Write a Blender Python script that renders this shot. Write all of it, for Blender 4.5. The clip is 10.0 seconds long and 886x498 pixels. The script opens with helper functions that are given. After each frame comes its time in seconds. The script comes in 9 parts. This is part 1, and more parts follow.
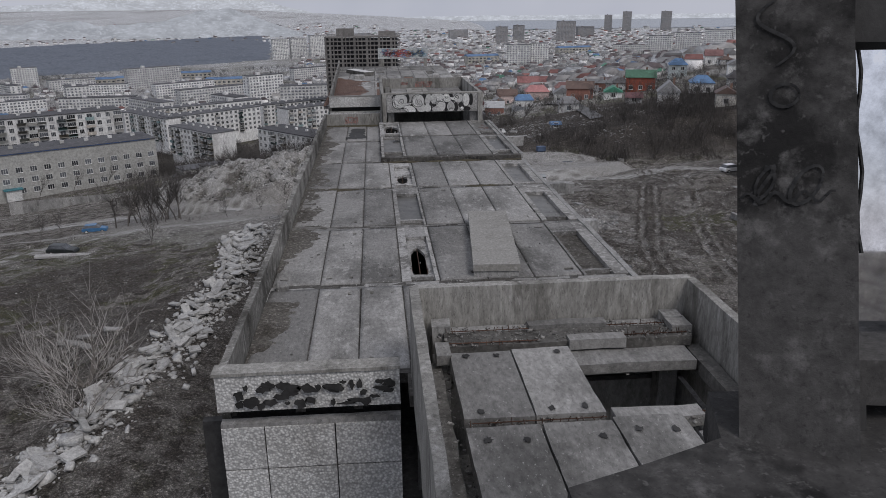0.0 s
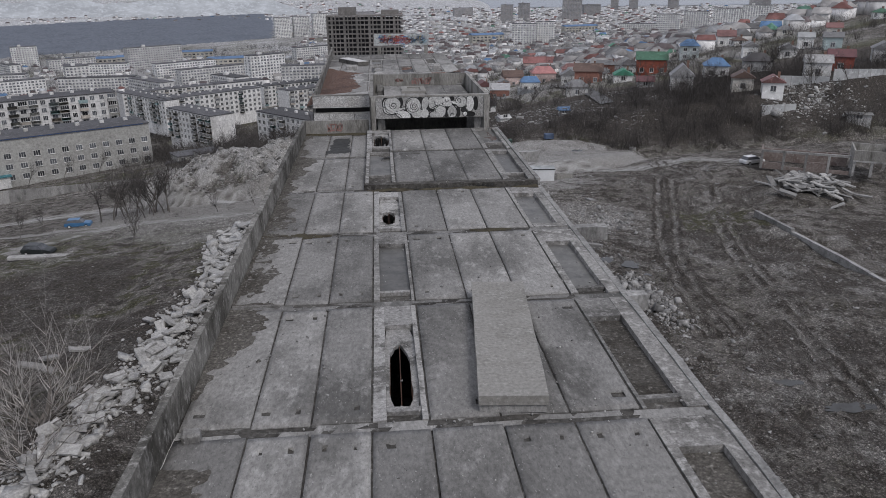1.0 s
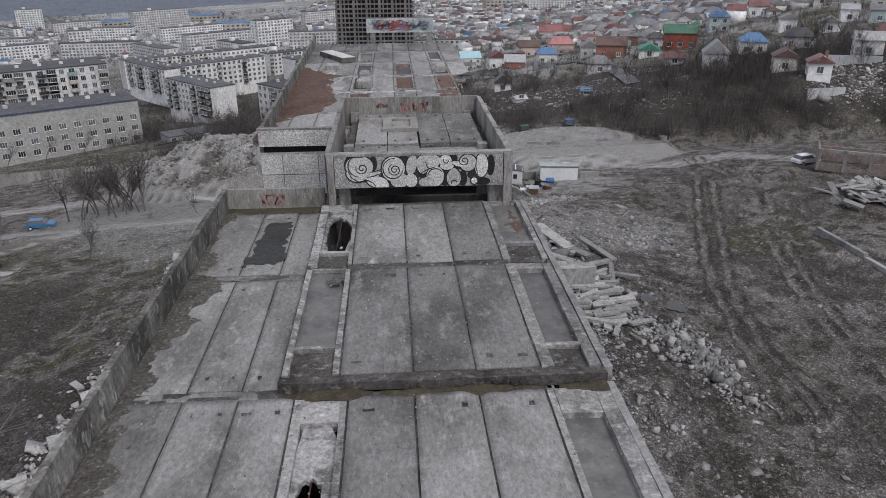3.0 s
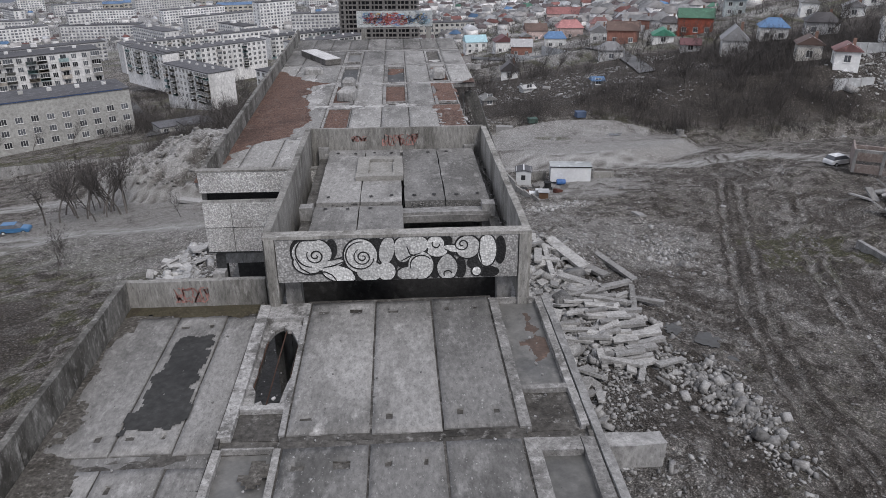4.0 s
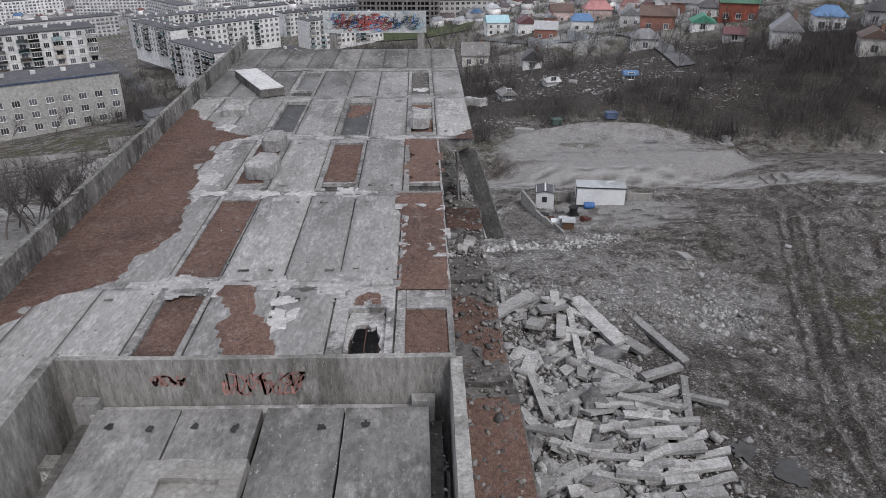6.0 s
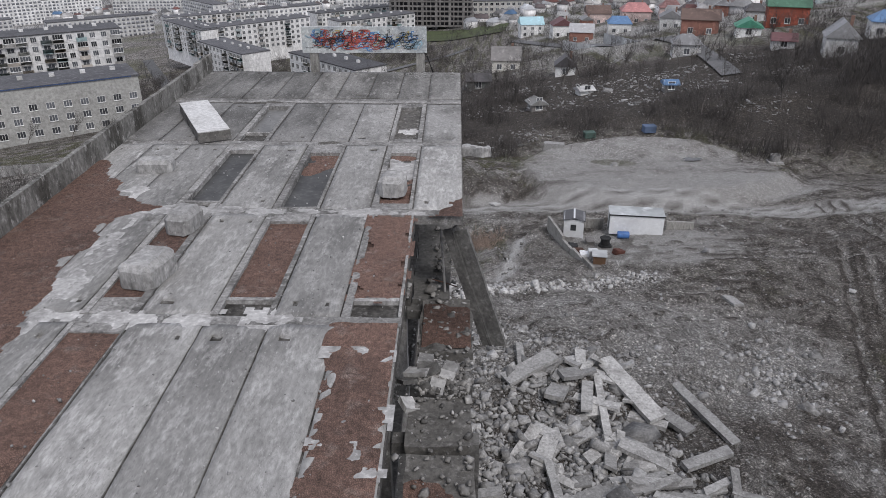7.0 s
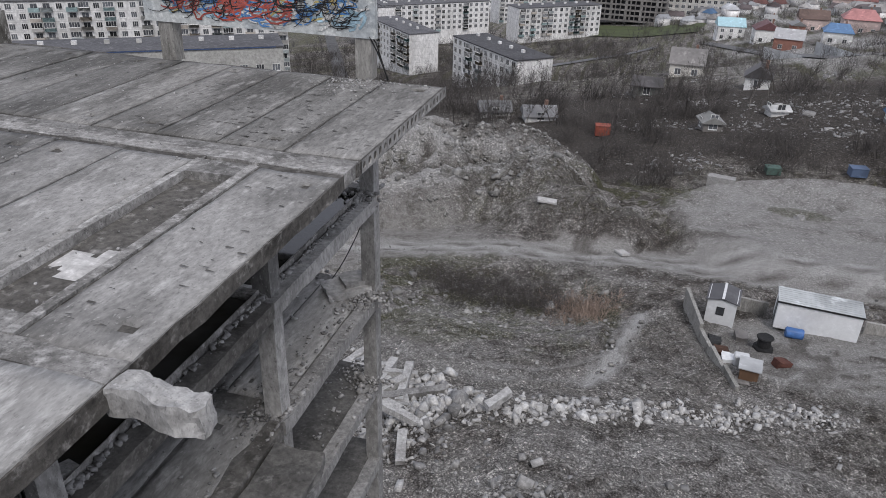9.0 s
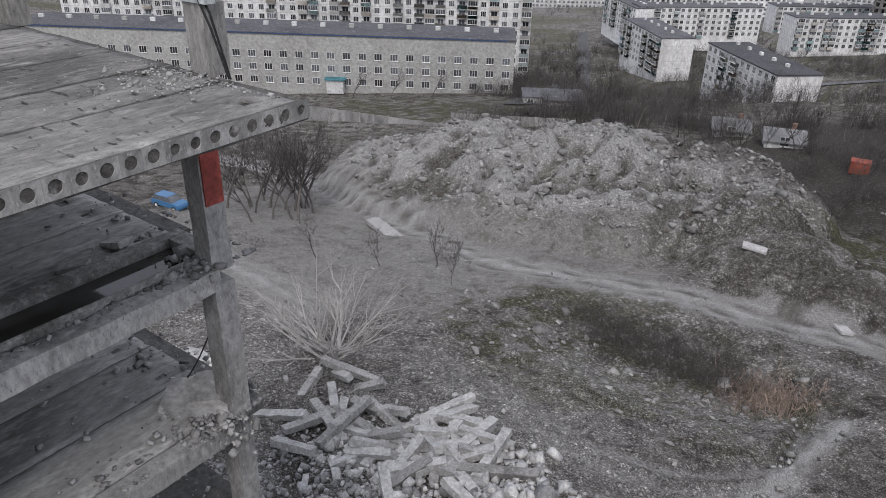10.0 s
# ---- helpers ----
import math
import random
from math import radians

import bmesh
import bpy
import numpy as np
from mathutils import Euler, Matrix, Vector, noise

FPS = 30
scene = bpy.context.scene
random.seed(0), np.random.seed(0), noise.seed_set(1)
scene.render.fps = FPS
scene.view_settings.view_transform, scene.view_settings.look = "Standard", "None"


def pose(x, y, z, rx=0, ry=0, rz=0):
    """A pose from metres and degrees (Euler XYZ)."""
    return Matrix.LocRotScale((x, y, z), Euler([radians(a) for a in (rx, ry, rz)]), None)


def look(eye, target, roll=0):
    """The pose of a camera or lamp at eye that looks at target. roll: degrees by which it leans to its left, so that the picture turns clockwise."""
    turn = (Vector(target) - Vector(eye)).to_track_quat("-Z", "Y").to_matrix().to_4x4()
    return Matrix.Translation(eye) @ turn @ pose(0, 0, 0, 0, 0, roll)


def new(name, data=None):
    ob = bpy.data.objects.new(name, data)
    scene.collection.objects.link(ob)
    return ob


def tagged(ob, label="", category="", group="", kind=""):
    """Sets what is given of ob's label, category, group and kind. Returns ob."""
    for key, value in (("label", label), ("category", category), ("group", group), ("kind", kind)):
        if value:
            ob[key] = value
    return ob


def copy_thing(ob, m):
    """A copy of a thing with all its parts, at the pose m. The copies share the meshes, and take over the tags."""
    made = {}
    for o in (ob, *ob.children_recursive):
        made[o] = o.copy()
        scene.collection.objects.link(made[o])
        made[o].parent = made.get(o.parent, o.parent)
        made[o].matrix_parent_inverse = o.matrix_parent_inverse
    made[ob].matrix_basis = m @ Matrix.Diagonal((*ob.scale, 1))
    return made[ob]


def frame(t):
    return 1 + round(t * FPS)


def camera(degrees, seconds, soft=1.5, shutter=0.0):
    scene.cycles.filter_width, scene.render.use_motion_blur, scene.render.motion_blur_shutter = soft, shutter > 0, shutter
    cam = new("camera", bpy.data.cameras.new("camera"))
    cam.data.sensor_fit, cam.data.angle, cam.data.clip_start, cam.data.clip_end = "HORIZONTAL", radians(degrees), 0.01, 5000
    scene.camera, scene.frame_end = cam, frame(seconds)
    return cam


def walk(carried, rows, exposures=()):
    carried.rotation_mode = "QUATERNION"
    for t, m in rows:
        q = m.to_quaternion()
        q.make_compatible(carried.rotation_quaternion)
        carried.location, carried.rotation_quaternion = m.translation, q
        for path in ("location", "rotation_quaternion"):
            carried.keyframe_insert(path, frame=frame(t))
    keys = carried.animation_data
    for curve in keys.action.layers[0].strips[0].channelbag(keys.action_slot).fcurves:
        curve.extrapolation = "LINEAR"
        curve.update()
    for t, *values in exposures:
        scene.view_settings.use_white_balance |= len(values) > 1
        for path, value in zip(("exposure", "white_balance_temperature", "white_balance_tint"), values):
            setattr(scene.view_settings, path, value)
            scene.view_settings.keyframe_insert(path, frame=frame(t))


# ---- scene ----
cam = camera(62.2, 10.0, soft=0.2)
PATH = [
    (0, (-0.423, 3.842, 32.008), (-0.277, 5.731, 31.368), -0.6),
    (0.5, (-0.005, 7.691, 32.162), (0.138, 9.572, 31.495), -0.5),
    (1, (0.487, 11.74, 32.421), (0.62, 13.612, 31.729), -0.6),
    (1.5, (0.982, 15.626, 32.675), (1.107, 17.489, 31.961), -0.6),
    (2, (1.417, 19.84, 32.963), (1.536, 21.695, 32.226), -0.5),
    (2.5, (1.83, 23.826, 33.181), (1.94, 25.674, 32.424), -0.5),
    (2.7, (1.998, 25.465, 33.238), (2.104, 27.31, 32.473), -0.4),
    (3.8, (3.01, 35.096, 33.433), (3.096, 36.922, 32.621), -0.6),
    (4, (3.189, 36.835, 33.43), (3.273, 38.657, 32.609), -0.5),
    (4.5, (3.672, 41.001, 33.334), (3.746, 42.813, 32.491), -0.5),
    (5, (4.317, 45.532, 33.205), (4.38, 47.333, 32.339), -0.4),
    (5.2, (4.558, 47.325, 33.197), (4.619, 49.121, 32.319), -0.3),
    (6.3, (6.126, 57.087, 32.997), (6.135, 58.885, 32.12), -0.0),
    (6.5, (6.458, 58.897, 32.958), (6.447, 60.694, 32.079), -0.1),
    (7, (7.445, 63.431, 32.586), (7.391, 65.227, 31.708), -0.1),
    (7.5, (8.523, 67.942, 31.512), (8.437, 69.736, 30.632), -0.0),
    (8, (9.937, 73.261, 30.359), (9.78, 75.05, 29.478), 0.1),
    (8.5, (11.003, 78.979, 29.443), (10.727, 80.748, 28.552), 0.8),
    (9, (12.178, 85.013, 28.615), (11.692, 86.728, 27.708), 1.7),
    (9.5, (13.115, 90.633, 27.821), (12.421, 92.269, 26.903), 1.9),
    (9.7, (13.512, 92.701, 27.475), (12.718, 94.288, 26.554), 1.9),
    (10, (14.333, 95.565, 26.767), (13.295, 97.002, 25.843), 1.4),
]
walk(cam, [(t, look(eye, target, roll)) for t, eye, target, roll in PATH], exposures=((0.0, -0.22, 6420, 14), (1.0, -0.06, 6420, 14), (2.5, 0.1, 6420, 14), (4.5, 0.32, 6420, 14), (9.0, 0.36, 6420, 14), (10.0, 0.45, 6420, 14)))

# ---- world, sun, exposure ----
world = bpy.data.worlds.new("overcast")
scene.world = world
world.use_nodes = True
wn, wl = world.node_tree.nodes, world.node_tree.links
sky = wn.new("ShaderNodeTexSky")
sky.sky_type, sky.sun_disc = "NISHITA", False
sky.sun_elevation, sky.sun_rotation = radians(38), radians(150)
cloud = wn.new("ShaderNodeTexNoise")
cloud.inputs["Scale"].default_value = 2.2
cloud.inputs["Detail"].default_value = 5
cloud_ramp = wn.new("ShaderNodeValToRGB")
cloud_ramp.color_ramp.elements[0].position, cloud_ramp.color_ramp.elements[0].color = 0.3, (0.57, 0.62, 0.73, 1)
cloud_ramp.color_ramp.elements[1].position, cloud_ramp.color_ramp.elements[1].color = 0.7, (0.84, 0.87, 0.95, 1)
sky_mix = wn.new("ShaderNodeMix")
sky_mix.data_type = "RGBA"
sky_scaled = wn.new("ShaderNodeMix")
sky_scaled.data_type, sky_scaled.blend_type = "RGBA", "MULTIPLY"
sky_scaled.inputs[0].default_value = 1.0
sky_scaled.inputs[7].default_value = (0.1, 0.1, 0.1, 1)
wl.new(sky.outputs[0], sky_scaled.inputs[6])
wl.new(cloud.outputs[0], cloud_ramp.inputs[0])
wl.new(sky_scaled.outputs[2], sky_mix.inputs[6])
wl.new(cloud_ramp.outputs[0], sky_mix.inputs[7])
sky_mix.inputs[0].default_value = 0.88
wl.new(sky_mix.outputs[2], wn["Background"].inputs[0])
wn["Background"].inputs[1].default_value = 0.82

sun = new("sun", bpy.data.lights.new("sun", "SUN"))
sun.data.energy, sun.data.angle, sun.data.color = 1.4, radians(22), (1.0, 0.97, 0.92)
sun.matrix_world = look((0, 0, 200), (-60, 100, 60))


# ---- materials ----
def node(nt, kind, **values):
    n = nt.nodes.new(kind)
    for key, value in values.items():
        n.inputs[key.replace("_", " ")].default_value = value
    return n


def mix_colour(nt, fac, a, b, blend="MIX"):
    m = nt.nodes.new("ShaderNodeMix")
    m.data_type, m.blend_type = "RGBA", blend
    for sock, value in ((m.inputs[0], fac), (m.inputs[6], a), (m.inputs[7], b)):
        if isinstance(value, bpy.types.NodeSocket):
            nt.links.new(value, sock)
        elif isinstance(value, tuple):
            sock.default_value = (*value, 1)
        else:
            sock.default_value = value
    return m.outputs[2]


def ramp(nt, value, lo, hi):
    r = nt.nodes.new("ShaderNodeMapRange")
    r.inputs[1].default_value, r.inputs[2].default_value = lo, hi
    nt.links.new(value, r.inputs[0])
    return r.outputs[0]


def noise_out(nt, vector, scale, detail=5.0, rough=0.6):
    n = node(nt, "ShaderNodeTexNoise", Scale=scale, Detail=detail, Roughness=rough)
    nt.links.new(vector, n.inputs["Vector"])
    return n.outputs[0]


def noise_colour(nt, vector, scale):
    n = node(nt, "ShaderNodeTexNoise", Scale=scale, Detail=3.0)
    nt.links.new(vector, n.inputs["Vector"])
    return n.outputs["Color"]


def surface(name, base, dark=None, light=None, rough=0.9, big=0.35, fine=9.0, bump=0.4, bump_size=0.02, spread=0.25,
            stretch=(1, 1, 1), dark_at=(0.48, 0.68), light_at=(0.55, 0.72), metal=0.0, island=False, pebbles=0.0, pebble_scale=20.0, spec=0.3, world_space=True, contrast=0.4, pits=0.0):
    """A worn surface: a base colour, darker stains and lighter worn spots at two scales, grain and fine relief."""
    m = bpy.data.materials.new(name)
    m.use_nodes = True
    nt = m.node_tree
    bsdf = nt.nodes["Principled BSDF"]
    bsdf.inputs["Roughness"].default_value, bsdf.inputs["Metallic"].default_value = rough, metal
    bsdf.inputs["Specular IOR Level"].default_value = spec
    geo = nt.nodes.new("ShaderNodeNewGeometry")
    info = nt.nodes.new("ShaderNodeObjectInfo")
    if world_space:
        place = geo.outputs["Position"]
    else:
        place = nt.nodes.new("ShaderNodeTexCoord").outputs["Object"]
    mapping = nt.nodes.new("ShaderNodeMapping")
    mapping.inputs["Scale"].default_value = stretch
    nt.links.new(place, mapping.inputs[0])
    vec = mapping.outputs[0]
    n_big, n_fine = noise_out(nt, vec, big, 6), noise_out(nt, vec, fine, 6, 0.7)
    n_mid = noise_out(nt, vec, big * 5, 6, 0.65)
    dark = dark or tuple(c * 0.55 for c in base)
    light = light or tuple(min(1, c * 1.45) for c in base)
    col = mix_colour(nt, ramp(nt, n_big, *dark_at), base, dark)
    col = mix_colour(nt, ramp(nt, n_mid, *light_at), col, light)
    rnd = geo.outputs["Random Per Island"] if island else info.outputs["Random"]
    tone = nt.nodes.new("ShaderNodeMapRange")
    tone.inputs[3].default_value, tone.inputs[4].default_value = 1 - spread, 1 + spread
    nt.links.new(rnd, tone.inputs[0])
    grain = nt.nodes.new("ShaderNodeMapRange")
    grain.inputs[1].default_value, grain.inputs[2].default_value = 0.25, 0.75
    grain.inputs[3].default_value, grain.inputs[4].default_value = 1 - contrast, 1 + contrast
    nt.links.new(n_fine, grain.inputs[0])
    both = nt.nodes.new("ShaderNodeMath")
    both.operation = "MULTIPLY"
    nt.links.new(tone.outputs[0], both.inputs[0])
    nt.links.new(grain.outputs[0], both.inputs[1])
    shade = nt.nodes.new("ShaderNodeCombineColor")
    for k in range(3):
        nt.links.new(both.outputs[0], shade.inputs[k])
    col = mix_colour(nt, 1.0, col, shade.outputs[0], "MULTIPLY")
    height = n_fine
    if pits:
        speck = ramp(nt, noise_out(nt, vec, 24, 3, 0.8), 0.56, 0.68)
        deep = nt.nodes.new("ShaderNodeMath")
        deep.operation = "MULTIPLY"
        nt.links.new(speck, deep.inputs[0])
        deep.inputs[1].default_value = pits
        col = mix_colour(nt, deep.outputs[0], col, tuple(c * 0.5 for c in dark))
        col = mix_colour(nt, ramp(nt, noise_out(nt, vec, 17, 2, 0.8), 0.63, 0.74), col, light)
    if pebbles:
        vor = node(nt, "ShaderNodeTexVoronoi", Scale=pebble_scale)
        nt.links.new(vec, vor.inputs["Vector"])
        cell = nt.nodes.new("ShaderNodeMapRange")
        cell.inputs[2].default_value = 0.7
        cell.inputs[3].default_value, cell.inputs[4].default_value = 1 + pebbles * 0.5, 1 - pebbles
        nt.links.new(vor.outputs["Distance"], cell.inputs[0])
        grey = nt.nodes.new("ShaderNodeCombineColor")
        for k in range(3):
            nt.links.new(cell.outputs[0], grey.inputs[k])
        col = mix_colour(nt, 1.0, col, grey.outputs[0], "MULTIPLY")
        height = cell.outputs[0]
    nt.links.new(col, bsdf.inputs["Base Color"])
    b = node(nt, "ShaderNodeBump", Strength=bump, Distance=bump_size)
    nt.links.new(height, b.inputs["Height"])
    nt.links.new(b.outputs[0], bsdf.inputs["Normal"])
    return m


SLAB = surface("roof_concrete", (0.24, 0.235, 0.224), (0.127, 0.124, 0.117), (0.36, 0.353, 0.338), big=0.5, fine=11, bump=0.6, bump_size=0.02, spread=0.26, stretch=(1, 0.5, 1), dark_at=(0.45, 0.62), light_at=(0.54, 0.76), contrast=0.42, pits=0.5)
SLAB_PALE = surface("pale_roof_concrete", (0.285, 0.28, 0.266), (0.17, 0.166, 0.157), (0.4, 0.393, 0.377), big=0.5, fine=10, bump=0.5, bump_size=0.02, spread=0.22, stretch=(1, 0.35, 1), dark_at=(0.48, 0.64), light_at=(0.51, 0.72), contrast=0.36, pits=0.42)
MORTAR = surface("joint_mortar", (0.09, 0.085, 0.077), (0.035, 0.032, 0.028), (0.25, 0.242, 0.228), big=0.9, fine=8, bump=0.9, bump_size=0.04, contrast=0.7)
TRAY = surface("tray_concrete", (0.24, 0.234, 0.222), (0.12, 0.116, 0.108), (0.36, 0.352, 0.338), big=0.8, fine=10, bump=0.8, bump_size=0.03, dark_at=(0.45, 0.62), light_at=(0.5, 0.66), contrast=0.55, pits=0.7)
FLAKED = surface("flaked_lime_concrete", (0.31, 0.304, 0.292), (0.13, 0.126, 0.118), (0.47, 0.46, 0.445), big=1.4, fine=9, bump=0.8, bump_size=0.03, dark_at=(0.5, 0.6), contrast=0.55, pits=0.6)
DIRT = surface("dry_roof_dirt", (0.1, 0.093, 0.082), (0.05, 0.044, 0.036), (0.2, 0.188, 0.172), big=1.2, fine=12, bump=1.0, bump_size=0.05, contrast=0.8)
WALLC = surface("wall_concrete", (0.27, 0.263, 0.243), (0.105, 0.1, 0.088), (0.39, 0.38, 0.36), big=0.5, fine=7, bump=0.6, stretch=(1.6, 1.6, 0.4), spread=0.15, contrast=0.5, pits=0.6)
PARAPETC = surface("weathered_parapet_concrete", (0.2, 0.194, 0.178), (0.07, 0.066, 0.057), (0.33, 0.322, 0.305), big=0.7, fine=7, bump=0.7, stretch=(1.2, 1.2, 0.6), spread=0.25, dark_at=(0.44, 0.6), contrast=0.6, pits=0.6)
OLDC = surface("structural_concrete", (0.32, 0.315, 0.303), (0.16, 0.158, 0.151), (0.45, 0.445, 0.43), big=0.6, fine=8, bump=0.7, stretch=(1, 1, 0.5), contrast=0.5, pits=0.6)
# near-black: interior shade painted in, also for dark coats and posts
DARKC = surface("near_black_concrete", (0.045, 0.044, 0.043), (0.02, 0.02, 0.02), (0.075, 0.073, 0.071), big=0.7, fine=6, bump=0.5)
# dark tone holds both dampness and the shade of the open storeys
DAMP_SHADED = surface("damp_shaded_concrete", (0.12, 0.117, 0.11), (0.06, 0.058, 0.055), (0.2, 0.196, 0.187), big=0.8, fine=7, bump=0.7, contrast=0.55)
# very dark streaked concrete of the post, sill and floor edge
DARKPOST = surface("dark_streaked_concrete", (0.055, 0.053, 0.051), (0.014, 0.0135, 0.013), (0.09, 0.087, 0.084), big=0.9, fine=9, bump=0.5, dark_at=(0.5, 0.58), contrast=0.45, pits=0.4)
DARKJAMB = surface("dull_dark_concrete", (0.16, 0.155, 0.15), (0.09, 0.087, 0.084), (0.22, 0.214, 0.206), big=0.9, fine=9, bump=0.4)
SKY_MIRROR = surface("sky_mirror", (0.85, 0.87, 0.9), rough=0.03, bump=0.0, metal=1.0, spread=0.0)
SLAB_GRIMY = surface("grimy_roof_concrete", (0.205, 0.2, 0.188), (0.1, 0.097, 0.09), (0.31, 0.303, 0.288), big=0.6, fine=11, bump=0.7, bump_size=0.02, spread=0.3, stretch=(1, 0.35, 1), dark_at=(0.44, 0.6), contrast=0.5, pits=0.7)
# stains plus, on the open storeys, shade put into the colour
STAINED_SHADED = surface("damp_stain_shade_concrete", (0.12, 0.115, 0.106), (0.05, 0.047, 0.042), (0.24, 0.232, 0.22), big=1.2, fine=7, contrast=0.5, pits=0.4)
LID = surface("weathered_lid_concrete", (0.34, 0.33, 0.305), (0.24, 0.232, 0.21), (0.42, 0.41, 0.385), big=0.6, fine=12, bump=0.7, contrast=0.4, pits=0.4)
PEBBLE = surface("pebble_dash", (0.7, 0.695, 0.675), (0.5, 0.49, 0.47), (0.78, 0.775, 0.76), big=0.4, fine=12, bump=0.9, bump_size=0.02, pebbles=0.45, pebble_scale=17, spread=0.08)
PEBBLE_GREY = surface("grey_pebble_dash", (0.44, 0.435, 0.42), (0.25, 0.245, 0.23), (0.55, 0.545, 0.53), big=0.4, fine=12, bump=0.9, bump_size=0.02, pebbles=0.45, pebble_scale=17, spread=0.08)
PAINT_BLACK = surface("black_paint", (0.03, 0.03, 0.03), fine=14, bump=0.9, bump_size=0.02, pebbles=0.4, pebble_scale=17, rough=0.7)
PAINT_WHITE = surface("white_paint", (0.62, 0.62, 0.6), fine=14, bump=0.9, bump_size=0.02, pebbles=0.35, pebble_scale=17, rough=0.7)
PAINT_RED = surface("red_paint", (0.38, 0.09, 0.07), fine=10, rough=0.6)
FADED = surface("faded_red_spray", (0.36, 0.19, 0.165), fine=10, rough=0.7)
PAINT_BLUE = surface("blue_paint", (0.08, 0.2, 0.42), fine=10, rough=0.6)
PAINT_YELLOW = surface("ochre_paint", (0.5, 0.4, 0.16), fine=10, rough=0.6)
PAINT_TEAL = surface("pale_blue_paint", (0.35, 0.5, 0.58), fine=10, rough=0.6)
BOARD = surface("painted_board", (0.46, 0.48, 0.47), (0.28, 0.31, 0.33), (0.58, 0.59, 0.57), big=0.8, fine=8)
GRAVEL = surface("red_expanded_clay_gravel", (0.3, 0.186, 0.145), (0.185, 0.119, 0.095), (0.38, 0.295, 0.255), big=0.4, fine=9, bump=1.0, bump_size=0.04, pebbles=0.6, pebble_scale=40, contrast=0.6)
SILT = surface("wet_silt", (0.13, 0.128, 0.12), (0.08, 0.08, 0.078), (0.17, 0.165, 0.155), big=0.8, fine=3, bump=0.1, rough=0.45)
DARKSILT = surface("dark_wet_silt", (0.06, 0.06, 0.058), (0.038, 0.038, 0.037), (0.085, 0.084, 0.08), big=0.8, fine=4, bump=0.1, rough=0.55)
PALE = surface("pale_lime_crust", (0.44, 0.432, 0.415), (0.26, 0.252, 0.242), (0.56, 0.55, 0.535), big=1.2, fine=6)
MOSS = surface("dry_moss", (0.075, 0.066, 0.042), (0.048, 0.038, 0.027), (0.12, 0.108, 0.075), big=1.5, fine=14, bump=1.0, bump_size=0.05)
RUST = surface("rusty_steel", (0.09, 0.05, 0.035), fine=15, metal=0.3, rough=0.8)
RUBBLE = surface("rubble_concrete", (0.285, 0.281, 0.272), (0.16, 0.156, 0.15), (0.43, 0.425, 0.41), big=0.9, fine=5, spread=0.45, island=True, bump=0.6, contrast=0.5)
PALERUB = surface("pale_broken_concrete", (0.43, 0.425, 0.41), (0.27, 0.265, 0.255), (0.56, 0.55, 0.535), big=0.9, fine=5, spread=0.3, island=True, bump=0.6, contrast=0.45)
LUMP = surface("earth_lumps", (0.25, 0.245, 0.23), (0.14, 0.136, 0.122), (0.37, 0.365, 0.35), big=0.5, fine=4, spread=0.4, island=True, bump=0.6, contrast=0.5)
FRAGMENT = surface("broken_slab_concrete", (0.33, 0.325, 0.312), (0.2, 0.195, 0.186), (0.47, 0.462, 0.45), big=0.8, fine=6, spread=0.35, contrast=0.5, pits=0.4)
DARKRUB = surface("small_gravel_stones", (0.19, 0.184, 0.172), (0.1, 0.096, 0.088), (0.36, 0.352, 0.335), big=0.9, fine=5, spread=0.6, island=True)
BARK = surface("grey_bark", (0.14, 0.127, 0.115), (0.085, 0.077, 0.07), (0.2, 0.184, 0.168), big=2, fine=12, spread=0.3)
TWIG = surface("bare_twigs", (0.075, 0.068, 0.063), (0.048, 0.044, 0.041), (0.12, 0.111, 0.104), big=0.08, fine=3, spread=0.35, island=True)
# far twigs are greyed, with a little haze in the colour
FARTWIG = surface("far_bare_twigs", (0.085, 0.083, 0.083), (0.065, 0.063, 0.064), (0.11, 0.108, 0.107), big=0.05, fine=1, spread=0.35, island=True)
PALETREE = surface("pale_bark", (0.4, 0.38, 0.355), (0.28, 0.265, 0.245), (0.5, 0.48, 0.455), big=2, fine=12, spread=0.2)
GLASS_DARK = surface("window_glass", (0.085, 0.09, 0.098), fine=1.0, rough=0.12, bump=0.0, spec=0.6, spread=0.8)
FRAME_WHITE = surface("white_frames", (0.65, 0.65, 0.63), fine=4, rough=0.5, spread=0.05)


def water_material():
    m = bpy.data.materials.new("standing_water")
    m.use_nodes = True
    nt = m.node_tree
    b = nt.nodes["Principled BSDF"]
    b.inputs["Roughness"].default_value, b.inputs["Specular IOR Level"].default_value = 0.06, 0.5
    geo = nt.nodes.new("ShaderNodeNewGeometry")
    n = noise_out(nt, geo.outputs["Position"], 0.7, 4)
    nt.links.new(mix_colour(nt, ramp(nt, n, 0.4, 0.65), (0.06, 0.06, 0.056), (0.035, 0.032, 0.026)), b.inputs["Base Color"])
    return m


WATER = water_material()
_tints = {}


def tint(name, colour, rough=0.7, **more):
    key = (name, colour)
    if key not in _tints:
        _tints[key] = surface(name, colour, fine=1.2, big=0.12, rough=rough, spread=0.08, bump=0.1, contrast=0.16, **more)
    return _tints[key]


# ---- mesh tools ----
rng = np.random.default_rng(7)


def part(name, bm, material, parent=None, label=""):
    """Links a bmesh as one mesh object under a thing or a part."""
    me = bpy.data.meshes.new(name)
    bm.normal_update()
    bm.to_mesh(me)
    bm.free()
    for m in material if isinstance(material, (list, tuple)) else [material]:
        me.materials.append(m)
    ob = new(name, me)
    ob.parent = parent
    if label:
        tagged(ob, label)
    return ob




